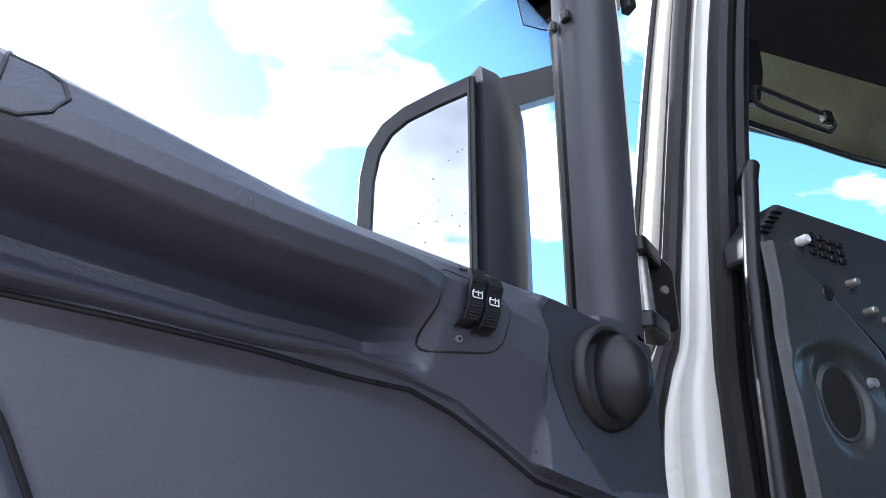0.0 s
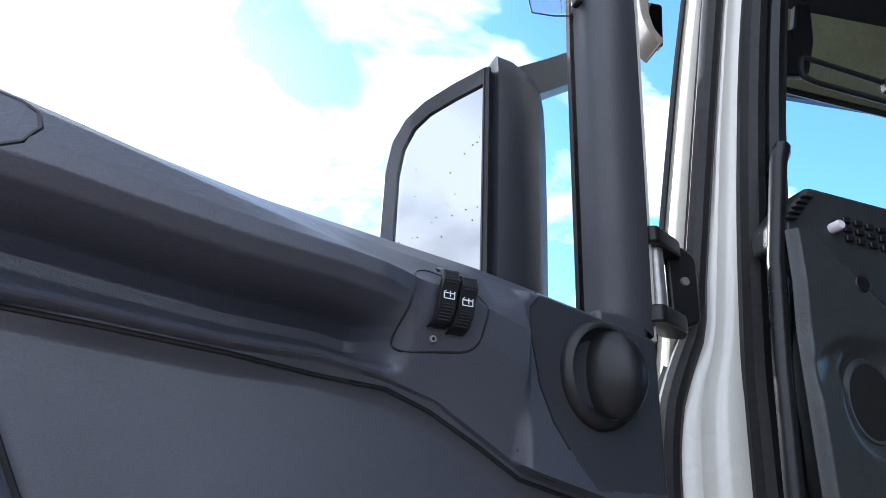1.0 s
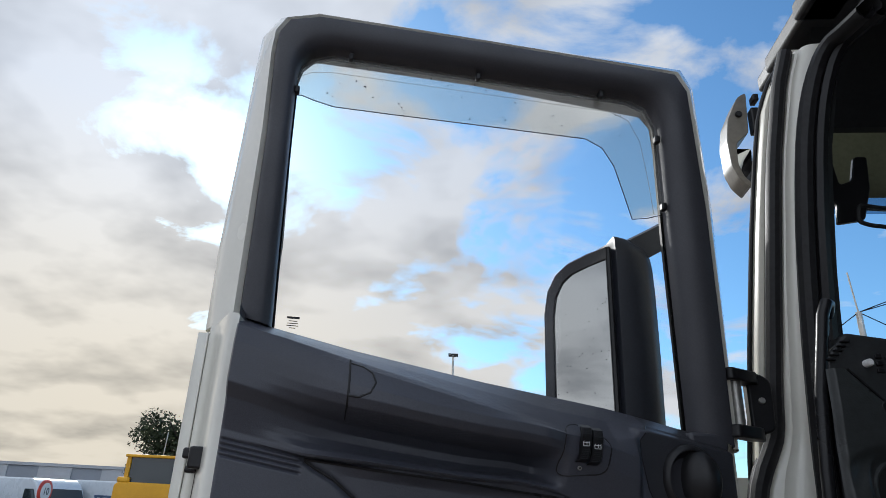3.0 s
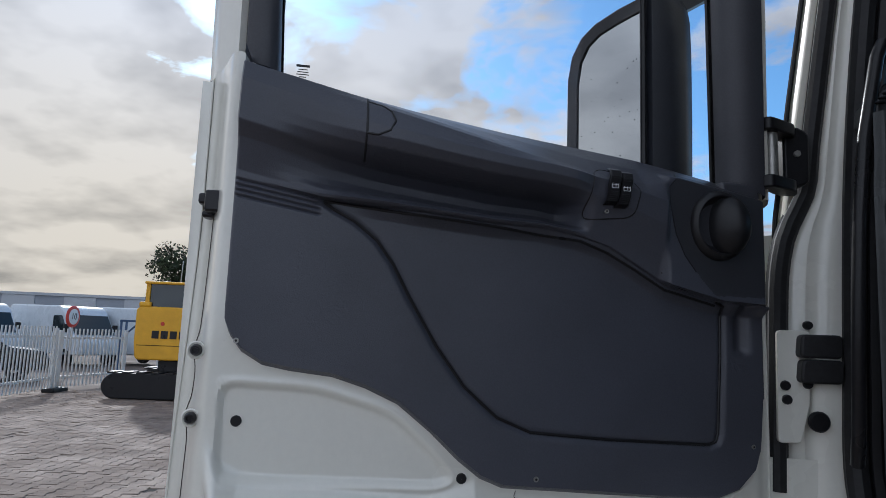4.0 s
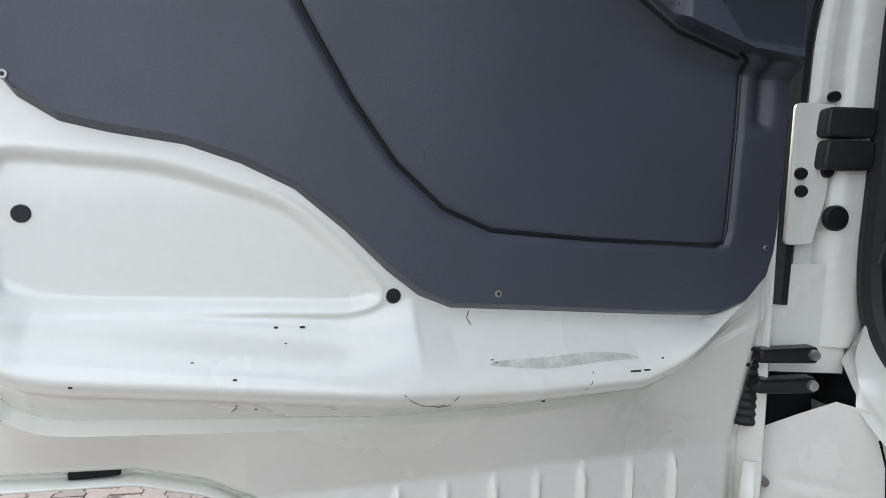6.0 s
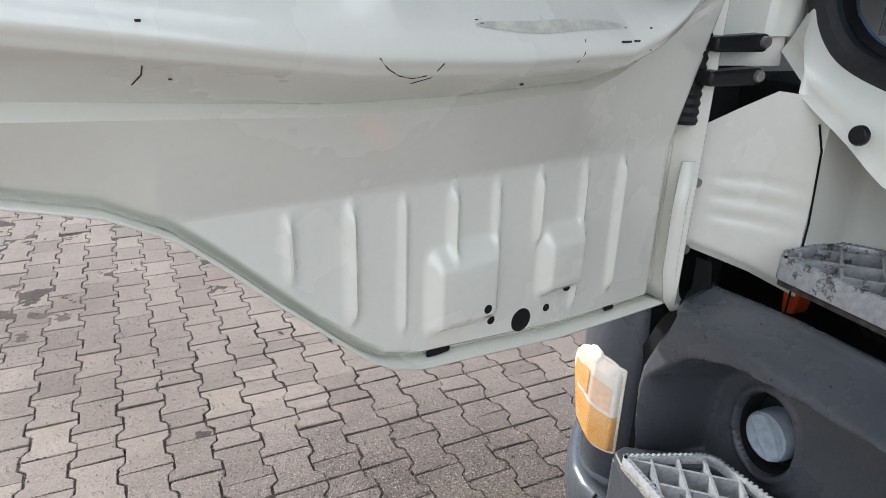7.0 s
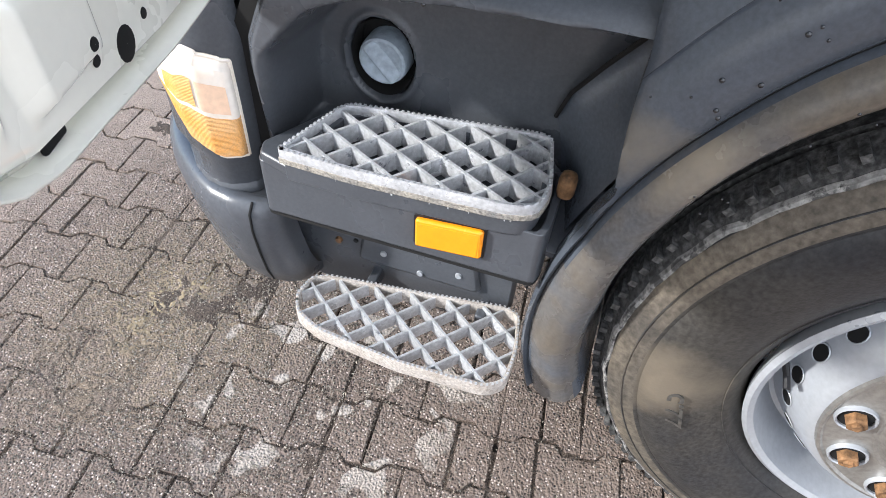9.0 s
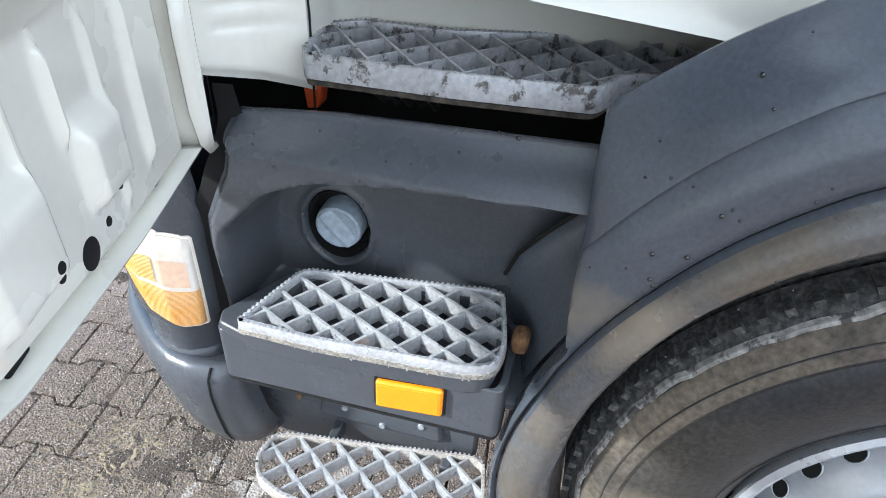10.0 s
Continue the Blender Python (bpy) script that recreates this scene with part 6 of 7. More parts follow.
for k in range(46):
    t = radians(random.uniform(34, 78))
    r = random.choice((random.uniform(0.62, 0.69), random.uniform(0.71, 0.75), random.uniform(0.77, 0.88)))
    hi = lerp_table([(22, 0.696), (28, 0.702), (33, 0.750), (39, 0.81), (45.3, 0.90)], math.degrees(t))
    if r < hi - 0.01:
        a = float(np.interp(r, [g[1] for g in GUARD], [g[0] for g in GUARD]))
        r *= guard_scale(math.degrees(t), r)
        spots.append(((WC[0] + a - 0.001, WC[1] + r * math.cos(t), WC[2] + r * math.sin(t)), (-1, 0, 0.3), random.choice((0.0015, 0.002, 0.003))))
drops("rain_wetness", spots, truck, "rain drops on the mudguard")
CA = [(0.062, -0.262, 1.092), (0.09, -0.243, 1.036), (0.125, -0.206, 0.970), (0.150, -0.170, 0.905), (0.160, -0.155, 0.855), (0.160, -0.170, 0.80), (0.15, -0.19, 0.70)]
CB = [(WC[0] - 0.036 + 0.01 * k, WC[1] + r * math.cos(radians(t)), WC[2] + r * math.sin(radians(t))) for k, (t, r) in enumerate(((44, 0.80), (40, 0.752), (34, 0.730), (28, 0.702), (22, 0.696), (17, 0.694), (11, 0.692)))]
rows = []
for s in np.linspace(0, 1, 12):
    rows.append([tuple(Vector(p).lerp(Vector(q), s) + Vector((0.022 * math.sin(math.pi * s), 0, 0))) for p, q in zip(CA, CB)])
v1, f1 = loft(rows, closed=False)
mesh_ob("mudguard_front", v1, f1, FENDER, truck, "front flange of the mudguard", smooth=60)
v1, f1 = tube([(x - 0.006, y + 0.002, z) for x, y, z in along([(0.062, -0.262, 1.115)] + CA[:5], 0.02)], 0.0035, 6)
mesh_ob("flange_gap", v1, f1, HOLE, truck, "dark gap beside the mudguard flange")
block("rusty_bracket", (0.078, -0.196, 0.800), (0.032, 0.026, 0.040), RUST, truck, "rusty bracket end beside the step", 0.010)
# near-black boxes fill the space behind the panels; its shade is in their colour
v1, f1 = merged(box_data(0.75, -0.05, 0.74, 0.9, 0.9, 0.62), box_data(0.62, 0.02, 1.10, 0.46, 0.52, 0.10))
mesh_ob("underbody", v1, f1, DARK, truck, "near-black boxes filling the cab's underside, its shade in their colour", smooth=0)
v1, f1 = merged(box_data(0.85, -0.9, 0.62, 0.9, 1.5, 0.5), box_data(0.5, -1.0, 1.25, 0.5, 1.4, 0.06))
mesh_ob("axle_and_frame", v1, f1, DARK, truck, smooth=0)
v1, f1 = prism(rounded([(0.185, 1.13), (0.145, 1.13), (0.155, 1.055), (0.175, 1.05)], 0.006), 0.20, 0.23, "x")
mesh_ob("bracket_arm", v1, f1, ORANGE, truck, "orange painted bracket under the upper step", bevel=0.003)
for k in range(5):
    v1, f1 = tube([(0.24, 0.10 - 0.02 * k, 1.12), (0.23, 0.09 - 0.022 * k, 1.09), (0.25, 0.07 - 0.02 * k, 1.06)], 0.006, 6)
    mesh_ob("hose", v1, f1, RUBBER, truck, "black hoses under the cab")

# ---- cab outside and inside ----
# sunlit outer pillar seen past the door
OP = [(1.98, 0.113), (2.26, 0.149), (2.52, 0.187), (2.7, 0.217), (2.85, 0.246), (2.95, 0.285), (3.02, 0.33)]
v1, f1 = loft([[(lerp_table(OP, z) + dx, dy, z) for dx, dy in ((0.055, 0.309), (0.024, 0.309), (0.018, 0.311), (0.016, 0.316), (0.016, 0.345), (0.03, 0.39), (0.09, 0.45))] for z in np.linspace(1.9, 3.02, 20)], closed=False)
mesh_ob("outer_pillar", raked(v1), f1, SUNLIT_WHITE, truck, "windscreen pillar in a sun-tinted copy of the cab's white", smooth=40)
v1, f1 = tube([(lerp_table(OP, z) + 0.012, 0.347, z) for z in np.linspace(1.9, 3.0, 20)], 0.005, 8)
mesh_ob("pillar_strip", raked(v1), f1, BLACK, truck)
v1, f1 = loft([[(lerp_table(OP, max(z, 1.98)) + dx - 0.03 * smoothstep(2.0, 1.6, z), dy, z) for dx, dy in ((0.03, 0.335), (-0.02, 0.36), (-0.02, 0.42), (0.05, 0.50), (0.2, 0.56), (1.1, 0.60))] for z in (1.03, 1.3, 1.6, 1.8, 1.9, 1.98)], closed=False)
mesh_ob("front_corner", v1, f1, WHITE, truck, "white cab front corner")
# roof, floor, back and far side
v1, f1 = merged(box_data(1.40, -0.35, 3.06, 2.1, 1.75, 0.05), box_data(0.42, -0.35, 3.03, 0.2, 1.5, 0.05))
mesh_ob("roof", v1, f1, CABIN, truck, "dark cab roof lining", bevel=0.01)
block("roof_skin", (1.42, -0.46, 3.11), (2.1, 1.5, 0.04), WHITE, truck, "white cab roof", 0.015)
block("cab_floor", (1.38, -0.30, 1.34), (2.25, 1.5, 0.06), CABIN, truck, "dark cab floor mat", 0.01)
block("rear_wall", (1.38, -1.12, 2.1), (2.25, 0.08, 1.85), CABIN, truck, "dark cab rear wall", 0.01)
v1, f1 = merged(box_data(2.5, -0.3, 1.7, 0.06, 1.7, 0.75), box_data(2.42, -0.3, 2.93, 0.06, 1.7, 0.28), box_data(2.46, -0.95, 2.4, 0.06, 0.35, 0.9), box_data(2.46, 0.45, 2.4, 0.06, 0.12, 0.9))
mesh_ob("far_side", v1, f1, CABIN, truck, "far cab side with door window")
v1, f1 = merged(box_data(0.30, -0.98, 2.1, 0.10, 0.26, 1.75), box_data(0.36, -0.35, 3.03, 0.10, 1.1, 0.05))
mesh_ob("rear_pillar", v1, f1, CABIN, truck, "rear door pillar", bevel=0.01)
# inner pillar trim
v1, f1 = loft([[(lerp_table(JR, z) + dx, dy, z) for dx, dy in ((0.055, 0.245), (0.075, 0.25), (0.085, 0.30), (0.08, 0.40), (0.05, 0.44))] for z in np.linspace(1.5, 3.0, 16)], closed=False)
mesh_ob("inner_pillar_trim", raked(v1), f1, CABIN, truck, "dark pillar trim")
# windscreen header, outer sun visor and its bracket
v1, f1 = loft([[(x, y, z) for y, z in ((0.20, 3.02), (0.28, 2.95), (0.35, 2.89), (0.385, 2.83), (0.41, 2.83), (0.41, 2.98))] for x in np.linspace(0.36, 2.4, 8)], closed=False)
mesh_ob("windscreen_header", v1, f1, CABIN, truck, "dark windscreen header")
visor = new("outer_sun_visor")
visor.parent = truck
visor["label"] = "aged translucent sun visor over the windscreen"
v1, f1 = sheet(lambda u, v: (0.40 + 1.94 * u, 0.44 + 0.10 * v, 2.98 - 0.27 * v), list(np.linspace(0, 1, 10)), list(np.linspace(0, 1, 6)))
mesh_ob("visor_panel", v1, f1, VISOR_GREY, visor, solid=0.006)
v1, f1 = sheet(lambda u, v: (0.34 + 2.0 * u, 0.54 - 0.10 * v, 2.71 - 0.095 * v), list(np.linspace(0, 1, 10)), [0, 0.5, 1])
mesh_ob("visor_tint", v1, f1, thin_glass("tinted_visor_plastic", (0.34, 0.42, 0.50)), visor, "tinted lower edge of the visor").visible_shadow = False
v1, f1 = tube([(0.28, 0.40, 2.625), (0.9, 0.44, 2.61), (2.4, 0.45, 2.60)], 0.007, 8)
mesh_ob("visor_edge", v1, f1, BLACK, visor)
blind = new("blind_bracket")
blind.parent = truck
blind["label"] = "black sun blind bracket with a pull frame inside the windscreen"
v1, f1 = prism(rounded([(0.325, 2.565), (0.336, 2.66), (0.352, 2.66), (0.358, 2.59), (0.385, 2.60), (0.40, 2.66), (0.428, 2.66), (0.420, 2.58), (0.396, 2.506), (0.338, 2.496), (0.345, 2.545)], 0.008), 0.236, 0.250, "y")
mesh_ob("bracket", v1, f1, BLACK, blind, bevel=0.003)
PULL_FRAME = rounded([(0.378, 2.502), (0.386, 2.540), (0.556, 2.512), (0.566, 2.496), (0.548, 2.475), (0.40, 2.492)], 0.012)
v1, f1 = tube([(x, 0.235, z) for x, z in PULL_FRAME + PULL_FRAME[:2]], 0.0052, 6)
mesh_ob("pull_frame", v1, f1, CABIN, blind, "grey plastic pull frame")
block("pull_clip", (0.545, 0.232, 2.506), (0.022, 0.014, 0.026), BLACK, blind, bevel=0.003)

# dash
dash = new("dashboard")
dash.parent = truck
dash["label"] = "dark plastic dashboard end with speaker opening"
DP = [(0.20, 1.55), (0.18, 1.80), (0.16, 2.0), (0.17, 2.10), (0.19, 2.165), (0.26, 2.19), (0.40, 2.17), (0.56, 2.16)]
rows = []
for x, k in ((0.262, 0.0), (0.275, 0.012), (0.32, 0.02), (0.5, 0.02), (1.0, 0.02), (2.3, 0.02)):
    rows.append([(x + 0.02 * smoothstep(2.0, 2.2, z), y + 0.075 - k + (0.25 if x > 0.6 else 0) * smoothstep(1.9, 1.6, z), z + (0.012 if 0.27 < x < 0.4 and z > 2.1 else 0)) for y, z in DP])
v1, f1 = loft(rows, closed=False)
mesh_ob("dash_body", v1, f1, CABIN_GREY, dash, smooth=50)
DASH_R = [(1.45, 0.26), (1.60, 0.30), (1.85, 0.345), (1.948, 0.372), (1.98, 0.384), (2.0, 0.386), (2.02, 0.380), (2.047, 0.354), (2.077, 0.318), (2.116, 0.280), (2.158, 0.240)]


def dash_point(u, v):
    z = 1.45 + 0.708 * v
    x0, x1 = 0.196 + 0.008 * v, lerp_table(DASH_R, z)
    x = x0 + (x1 - x0) * u
    y = 0.121 + 0.016 * smoothstep(x1 - 0.014, x1, x) ** 2 + 0.012 * smoothstep(x0 + 0.012, x0, x) - 0.006 * smoothstep(2.02, 2.10, z)
    r = math.hypot((x - 0.285) / 0.88, (z - 1.951) / 1.30)
    y += 0.008 * smoothstep(0.052, 0.040, r)
    # arched brow over the speaker
    k = (z - 2.012 + 5.0 * (x - 0.285) ** 2)
    y += 0.010 * smoothstep(0.018, 0.0, k) * smoothstep(-0.05, -0.01, k) * smoothstep(0.20, 0.24, x)
    return (x, y, z)


v1, f1 = sheet(dash_point, list(np.linspace(0, 1, 70)), list(np.linspace(0, 1, 110)))
mesh_ob("dash_end", v1, f1, CABIN_GREY, dash, "grey plastic end panel of the dashboard", smooth=60)
rings = []
for r, d in ((0.040, 0.006), (0.037, 0.001), (0.034, 0.002), (0.033, 0.012)):
    rings.append([(0.285 + r * 0.88 * math.cos(a), 0.126 + d, 1.951 + r * 1.30 * math.sin(a)) for a in np.linspace(0, 2 * math.pi, 32, endpoint=False)])
v1, f1 = loft(rings)
mesh_ob("speaker_opening", v1, f1, CABIN_GREY, dash, "oval speaker opening", smooth=50)
mesh_ob("speaker_void", [(0.285 + 0.0298 * math.cos(a), 0.1285, 1.951 + 0.044 * math.sin(a)) for a in np.linspace(0, 2 * math.pi, 32, endpoint=False)], [tuple(range(32))], HOLE, dash, smooth=0)
v1, f1 = prism(rounded([(0.208, 2.145), (0.210, 2.180), (0.252, 2.228), (0.50, 2.196), (0.66, 2.176), (0.66, 1.70), (0.36, 1.70), (0.375, 1.95), (0.360, 2.04), (0.285, 2.10), (0.236, 2.145)], 0.008), 0.130, 0.20, "y")
mesh_ob("instrument_binnacle", v1, f1, CABIN, dash, "dark instrument and switch panel", bevel=0.006)
v1, f1 = tube([(x + 0.003, 0.129, z + 0.002) for z, x in DASH_R[2:]], 0.0022, 6)
mesh_ob("panel_joint", v1, f1, HOLE, dash)
for k in range(5):
    block("vent_slat", (0.217 + 0.0075 * k, 0.132, 2.176 + 0.0085 * k), (0.016, 0.016, 0.003), BLACK, dash, bevel=0.001)
for kx, kz, m_, r_ in ((0.278, 2.170, SYMBOL, 0.007), (0.292, 2.092, BLACK, 0.012), (0.352, 2.117, STEEL, 0.006), (0.372, 2.078, STEEL, 0.006), (0.405, 2.070, STEEL, 0.006)):
    v1, f1 = lathe([(-0.012, 0.0001), (-0.012, r_ * 0.75), (-0.010, r_ * 0.95), (0.004, r_), (0.012, r_)], "y", (kx, 0.126, kz), 16)
    mesh_ob("dash_knob", v1, f1, m_, dash, "small dashboard knob")
for k in range(4):
    for j in range(3):
        block("dash_button", (0.300 + 0.017 * k, 0.1285, 2.184 - 0.013 * j - 0.0028 * k), (0.012, 0.006, 0.008), BLACK, dash, "small black push button", 0.0015)
v1, f1 = lathe([(-0.003, 0.0001), (-0.003, 0.006), (0.004, 0.008)], "y", (0.338, 0.119, 1.977), 14)
mesh_ob("dash_screw", v1, f1, STEEL, dash)
# grab handle on the pillar
v1, f1 = tube([(0.255, 0.185, 2.278), (0.246, 0.156, 2.290), (0.234, 0.141, 2.288), (0.222, 0.138, 2.262), (0.196, 0.140, 2.12), (0.183, 0.142, 1.98), (0.176, 0.144, 1.85), (0.168, 0.148, 1.62), (0.18, 0.18, 1.57)], 0.0112, 12)
mesh_ob("grab_handle", v1, f1, BLACK, truck, "black grab handle on the inner pillar")
# corner mirror at the top of the pillar
cm = new("kerb_mirror")
cm.parent = truck
cm["label"] = "pale mirror arm with dark round mirror at the pillar top"
v1, f1 = prism(rounded([(0.264, 2.955), (0.240, 2.940), (0.208, 2.87), (0.199, 2.81), (0.202, 2.735), (0.216, 2.697), (0.240, 2.670), (0.246, 2.684), (0.228, 2.705), (0.219, 2.742), (0.222, 2.800), (0.256, 2.83)], 0.01), 0.405, 0.47, "y")
mesh_ob("arm_cover", v1, f1, material("weathered_beige_plastic", (0.20, 0.185, 0.16), 0.45, stain=0.12, grain=0.08), cm, "weathered beige arm cover", smooth=40, bevel=0.006)
v1, f1 = prism(rounded([(0.224, 2.70), (0.26, 2.69), (0.268, 2.80), (0.226, 2.80)], 0.008), 0.435, 0.45, "y")
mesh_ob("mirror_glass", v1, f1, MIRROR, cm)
v1, f1 = merged(box_data(0.272, 0.40, 2.86, 0.02, 0.03, 0.07), box_data(0.275, 0.39, 2.92, 0.014, 0.03, 0.02))
mesh_ob("arm_bracket", v1, f1, BLACK, cm, bevel=0.003)
disc((0.236, 0.398, 2.885), 0.009, "y", 0.008, BLACK, "cover_screw", cm)
# driver's seat edge and floor mat in the dark cab
v1, f1 = prism(rounded([(-0.55, 1.60), (0.0, 1.60), (0.02, 1.76), (-0.5, 1.80)], 0.05), 0.55, 1.05, "x")
mesh_ob("seat", v1, f1, CABIN, truck, "dark driver's seat", bevel=0.03)
block("mat_edge", (0.33, -0.10, 1.376), (0.10, 0.55, 0.008), material("worn_yellow_mat", (0.32, 0.22, 0.06), 0.9, stain=0.3, stain_scale=20), truck, "worn yellowish floor edge", 0.002)

# ---- ground ----
ground = new("ground")
tagged(ground, "worn concrete block paving with sandy joints", "paving", kind="structure")
G = 400.0
mesh_ob("joint_bed", [(-G, -G, -0.012), (G, -G, -0.012), (G, G, -0.012), (-G, G, -0.012)], [(0, 1, 2, 3)], FAR_GROUND, ground, smooth=0)
mesh_ob("sand_bed", [(-12.55, -2.65, -0.0095), (3.25, -2.65, -0.0095), (3.25, 15.55, -0.0095), (-12.55, 15.55, -0.0095)], [(0, 1, 2, 3)], JOINT, ground, smooth=0)
PL, PW, PD = 0.192, 0.146, 0.0115
gap = 0.0050


def paver_outline(shrink):
    hw, hl = PW / 2 - gap / 2 - shrink, PL / 2 - gap / 2 - shrink
    q = PL / 4
    e = 0.010
    right = [(hw + PD, -hl), (hw + PD, -q - e), (hw - PD, -q + e), (hw - PD, q - e), (hw + PD, q + e), (hw + PD, hl)]
    left = [(-x, y) for x, y in reversed(right)]
    return right + left


def half_outline(shrink, sign):
    """One end of a stone broken across its waist."""
    hw, hl, q, e = PW / 2 - gap / 2 - shrink, PL / 2 - gap / 2 - shrink, PL / 4, 0.010
    right = [(hw - PD, 0.0025 + shrink), (hw - PD, q - e), (hw + PD, q + e), (hw + PD, hl)]
    ring = right + [(-x, y) for x, y in reversed(right)]
    return [(sign * x, sign * y) for x, y in ring]


def paver_data(jitter, outline):
    """One block: worn, slightly uneven outline, rounded top edge."""
    n = len(outline(0.0))
    jig = [(random.uniform(-jitter, jitter), random.uniform(-jitter, jitter)) for _ in range(n)]
    rings = [[(x + jx, y + jy, z + (0.0 if z < -0.001 else 0.3 * jx)) for (x, y), (jx, jy) in zip(outline(k), jig)] for k, z in ((0.0, -0.02), (0.0, -0.0040), (0.0009, -0.0012), (0.0030, 0.0))]
    faces = [(j * n + i, j * n + (i + 1) % n, (j + 1) * n + (i + 1) % n, (j + 1) * n + i) for j in range(3) for i in range(n)]
    # the top, as quads across the bone shape
    faces += [(3 * n + i, 3 * n + i + 1, 3 * n + n - 2 - i, 3 * n + n - 1 - i) for i in range(n // 2 - 1)]
    return [p for r in rings for p in r], faces


random.seed(21)
P_VARIANTS = [paver_data(0.0024, paver_outline) for _ in range(8)]
H_VARIANTS = [[paver_data(0.0045, lambda k: half_outline(k, sign)) for _ in range(4)] for sign in (1, -1)]


def paver_mesh(data):
    me = bpy.data.meshes.new("paver")
    me.from_pydata(data[0], [], data[1])
    me.materials.append(PAVER)
    return me


paver_meshes = [paver_mesh(d) for d in P_VARIANTS]
half_meshes = [[paver_mesh(d) for d in side] for side in H_VARIANTS]
rng_ = np.random.default_rng(4)
turn = radians(5.5)
ct, st_ = math.cos(turn), math.sin(turn)
near, rest = [], []
for i in range(-105, 40):
    for j in range(-30, 95):
        lx, ly = i * PW, j * PL + (PL / 2 if i % 2 else 0)
        x, y = lx * ct - ly * st_, lx * st_ + ly * ct
        if not (-12.5 < x < 3.2 and -2.6 < y < 15.5):
            continue
        z = rng_.normal(0, 0.0011)
        tilt = rng_.normal(0, 0.0055, 2)
        spin = rng_.normal(0, 0.012)
        d = math.hypot((x + 0.15) * 1.0, (y - 0.75) * 0.8)
        # the stones lie less evenly out in the yard
        loose = 1 + 1.6 * smoothstep(1.8, 2.8, d)
        z, tilt = z * loose, tilt * loose
        near.append((d, x, y, z, tilt, spin))
near.sort(key=lambda r: r[0])
near, rest = near[:250], near[250:]
for d, x, y, z, tilt, spin in near:
    broken = d < 1.25 and rng_.random() < 0.42
    for me in ([side[int(rng_.integers(4))] for side in half_meshes] if broken else [paver_meshes[int(rng_.integers(8))]]):
        ob = new("paver", me)
        ob.parent = ground
        ob.location = (x, y, z + (rng_.normal(0, 0.0015) if broken else 0.0))
        ob.rotation_euler = (tilt[0], tilt[1], turn + spin + (rng_.normal(0, 0.012) if broken else 0.0))
VN = len(P_VARIANTS[0][0])
PAS = [np.array(v) for v, _ in P_VARIANTS]
VV = np.empty((len(rest) * VN, 3))
for k, (d, x, y, z, tilt, spin) in enumerate(rest):
    a = turn + spin
    PA = PAS[int(rng_.integers(8))]
    R = np.array([[math.cos(a), -math.sin(a), 0], [math.sin(a), math.cos(a), 0], [0, 0, 1]])
    q = PA @ R.T
    q[:, 2] += PA[:, 0] * tilt[1] + PA[:, 1] * tilt[0]
    VV[k * VN:(k + 1) * VN] = q + (x, y, z)
FF = [tuple(i + k * VN for i in f) for k in range(len(rest)) for f in P_VARIANTS[0][1]]
me = bpy.data.meshes.new("paver_field")
me.from_pydata(VV.tolist(), [], FF)
me.materials.append(PAVER)
pf = new("paver_field", me)
pf.parent = ground
tagged(pf, "worn concrete block paving", kind="stuff")
# packed dirt trodden over the joints beside the truck


def dirt_point(u, v):
    x, y = -3.4 + 4.2 * u, -0.55 + 5.2 * v
    d = math.hypot((x - 0.02) / 0.75, (y - 0.62) / 0.85)
    big = noise.fractal(Vector((x * 1.4 + 5.0, y * 1.4, 4.2)), 1.0, 2.0, 3)
    h = 0.0058 * noise.fractal(Vector((x * 7, y * 7, 1.7)), 1.0, 2.0, 5) + 0.0024 * noise.noise(Vector((x * 55, y * 55, 0.3)))
    h += 0.011 * max(0.0, big - 0.02) * smoothstep(0.8, 1.3, d)
    for px, py, pr in ((-1.5, 2.9, 0.5), (-0.6, 3.2, 0.3)):
        h += 0.0042 * math.exp(-((x - px) ** 2 + (y - py) ** 2) / pr ** 2)
    return (x, y, -0.0070 + h + 0.0015 * smoothstep(1.2, 0.5, d) + 0.0040 * math.exp(-((x - 0.14) ** 2 + (y - 0.70) ** 2) / 0.05))


v1, f1 = sheet(dirt_point, list(np.linspace(0, 1, 380)), list(np.linspace(0, 1, 470)))
mesh_ob("packed_dirt", v1, f1, DIRT, ground, "packed sandy dirt between the blocks")


# clods of dried dirt that bury the blocks in front of the bumper
def clod_point(u, v):
    x, y = -0.75 + 1.25 * u, 0.30 + 1.05 * v
    wave = noise.fractal(Vector((x * 4.0, y * 4.0, 9.1)), 1.0, 2.0, 4)
    d = math.hypot((x + 0.06 + 0.35 * (y - 0.80)) / 0.30, (y - 0.80) / 0.26) + 0.45 * wave
    e = math.hypot((x - 0.17) / 0.19, (y - 0.75) / 0.17) + 0.35 * wave
    cover = max(smoothstep(1.15, 0.45, d), smoothstep(1.1, 0.4, e))
    ridge = 1 - abs(noise.noise(Vector((x * 30 + 12 * wave, y * 19, 2.2)))) * 2.6
    crumb = noise.fractal(Vector((x * 85, y * 85, 5.0)), 1.0, 2.0, 2)
    return (x, y, -0.0105 + 0.0088 * cover + cover * (0.0042 * ridge + 0.0032 * crumb))


v1, f1 = sheet(clod_point, list(np.linspace(0, 1, 340)), list(np.linspace(0, 1, 290)))
CLOD = material("dried_dirt", (0.185, 0.145, 0.120), 0.95, second=(0.225, 0.175, 0.125), stain_scale=5, grain=0.45, grain_scale=260, bump=1.0, bump_scale=150,
                speck=(0.50, 0.43, 0.36), speck_at=0.63, speck_scale=150, spec=0.2)
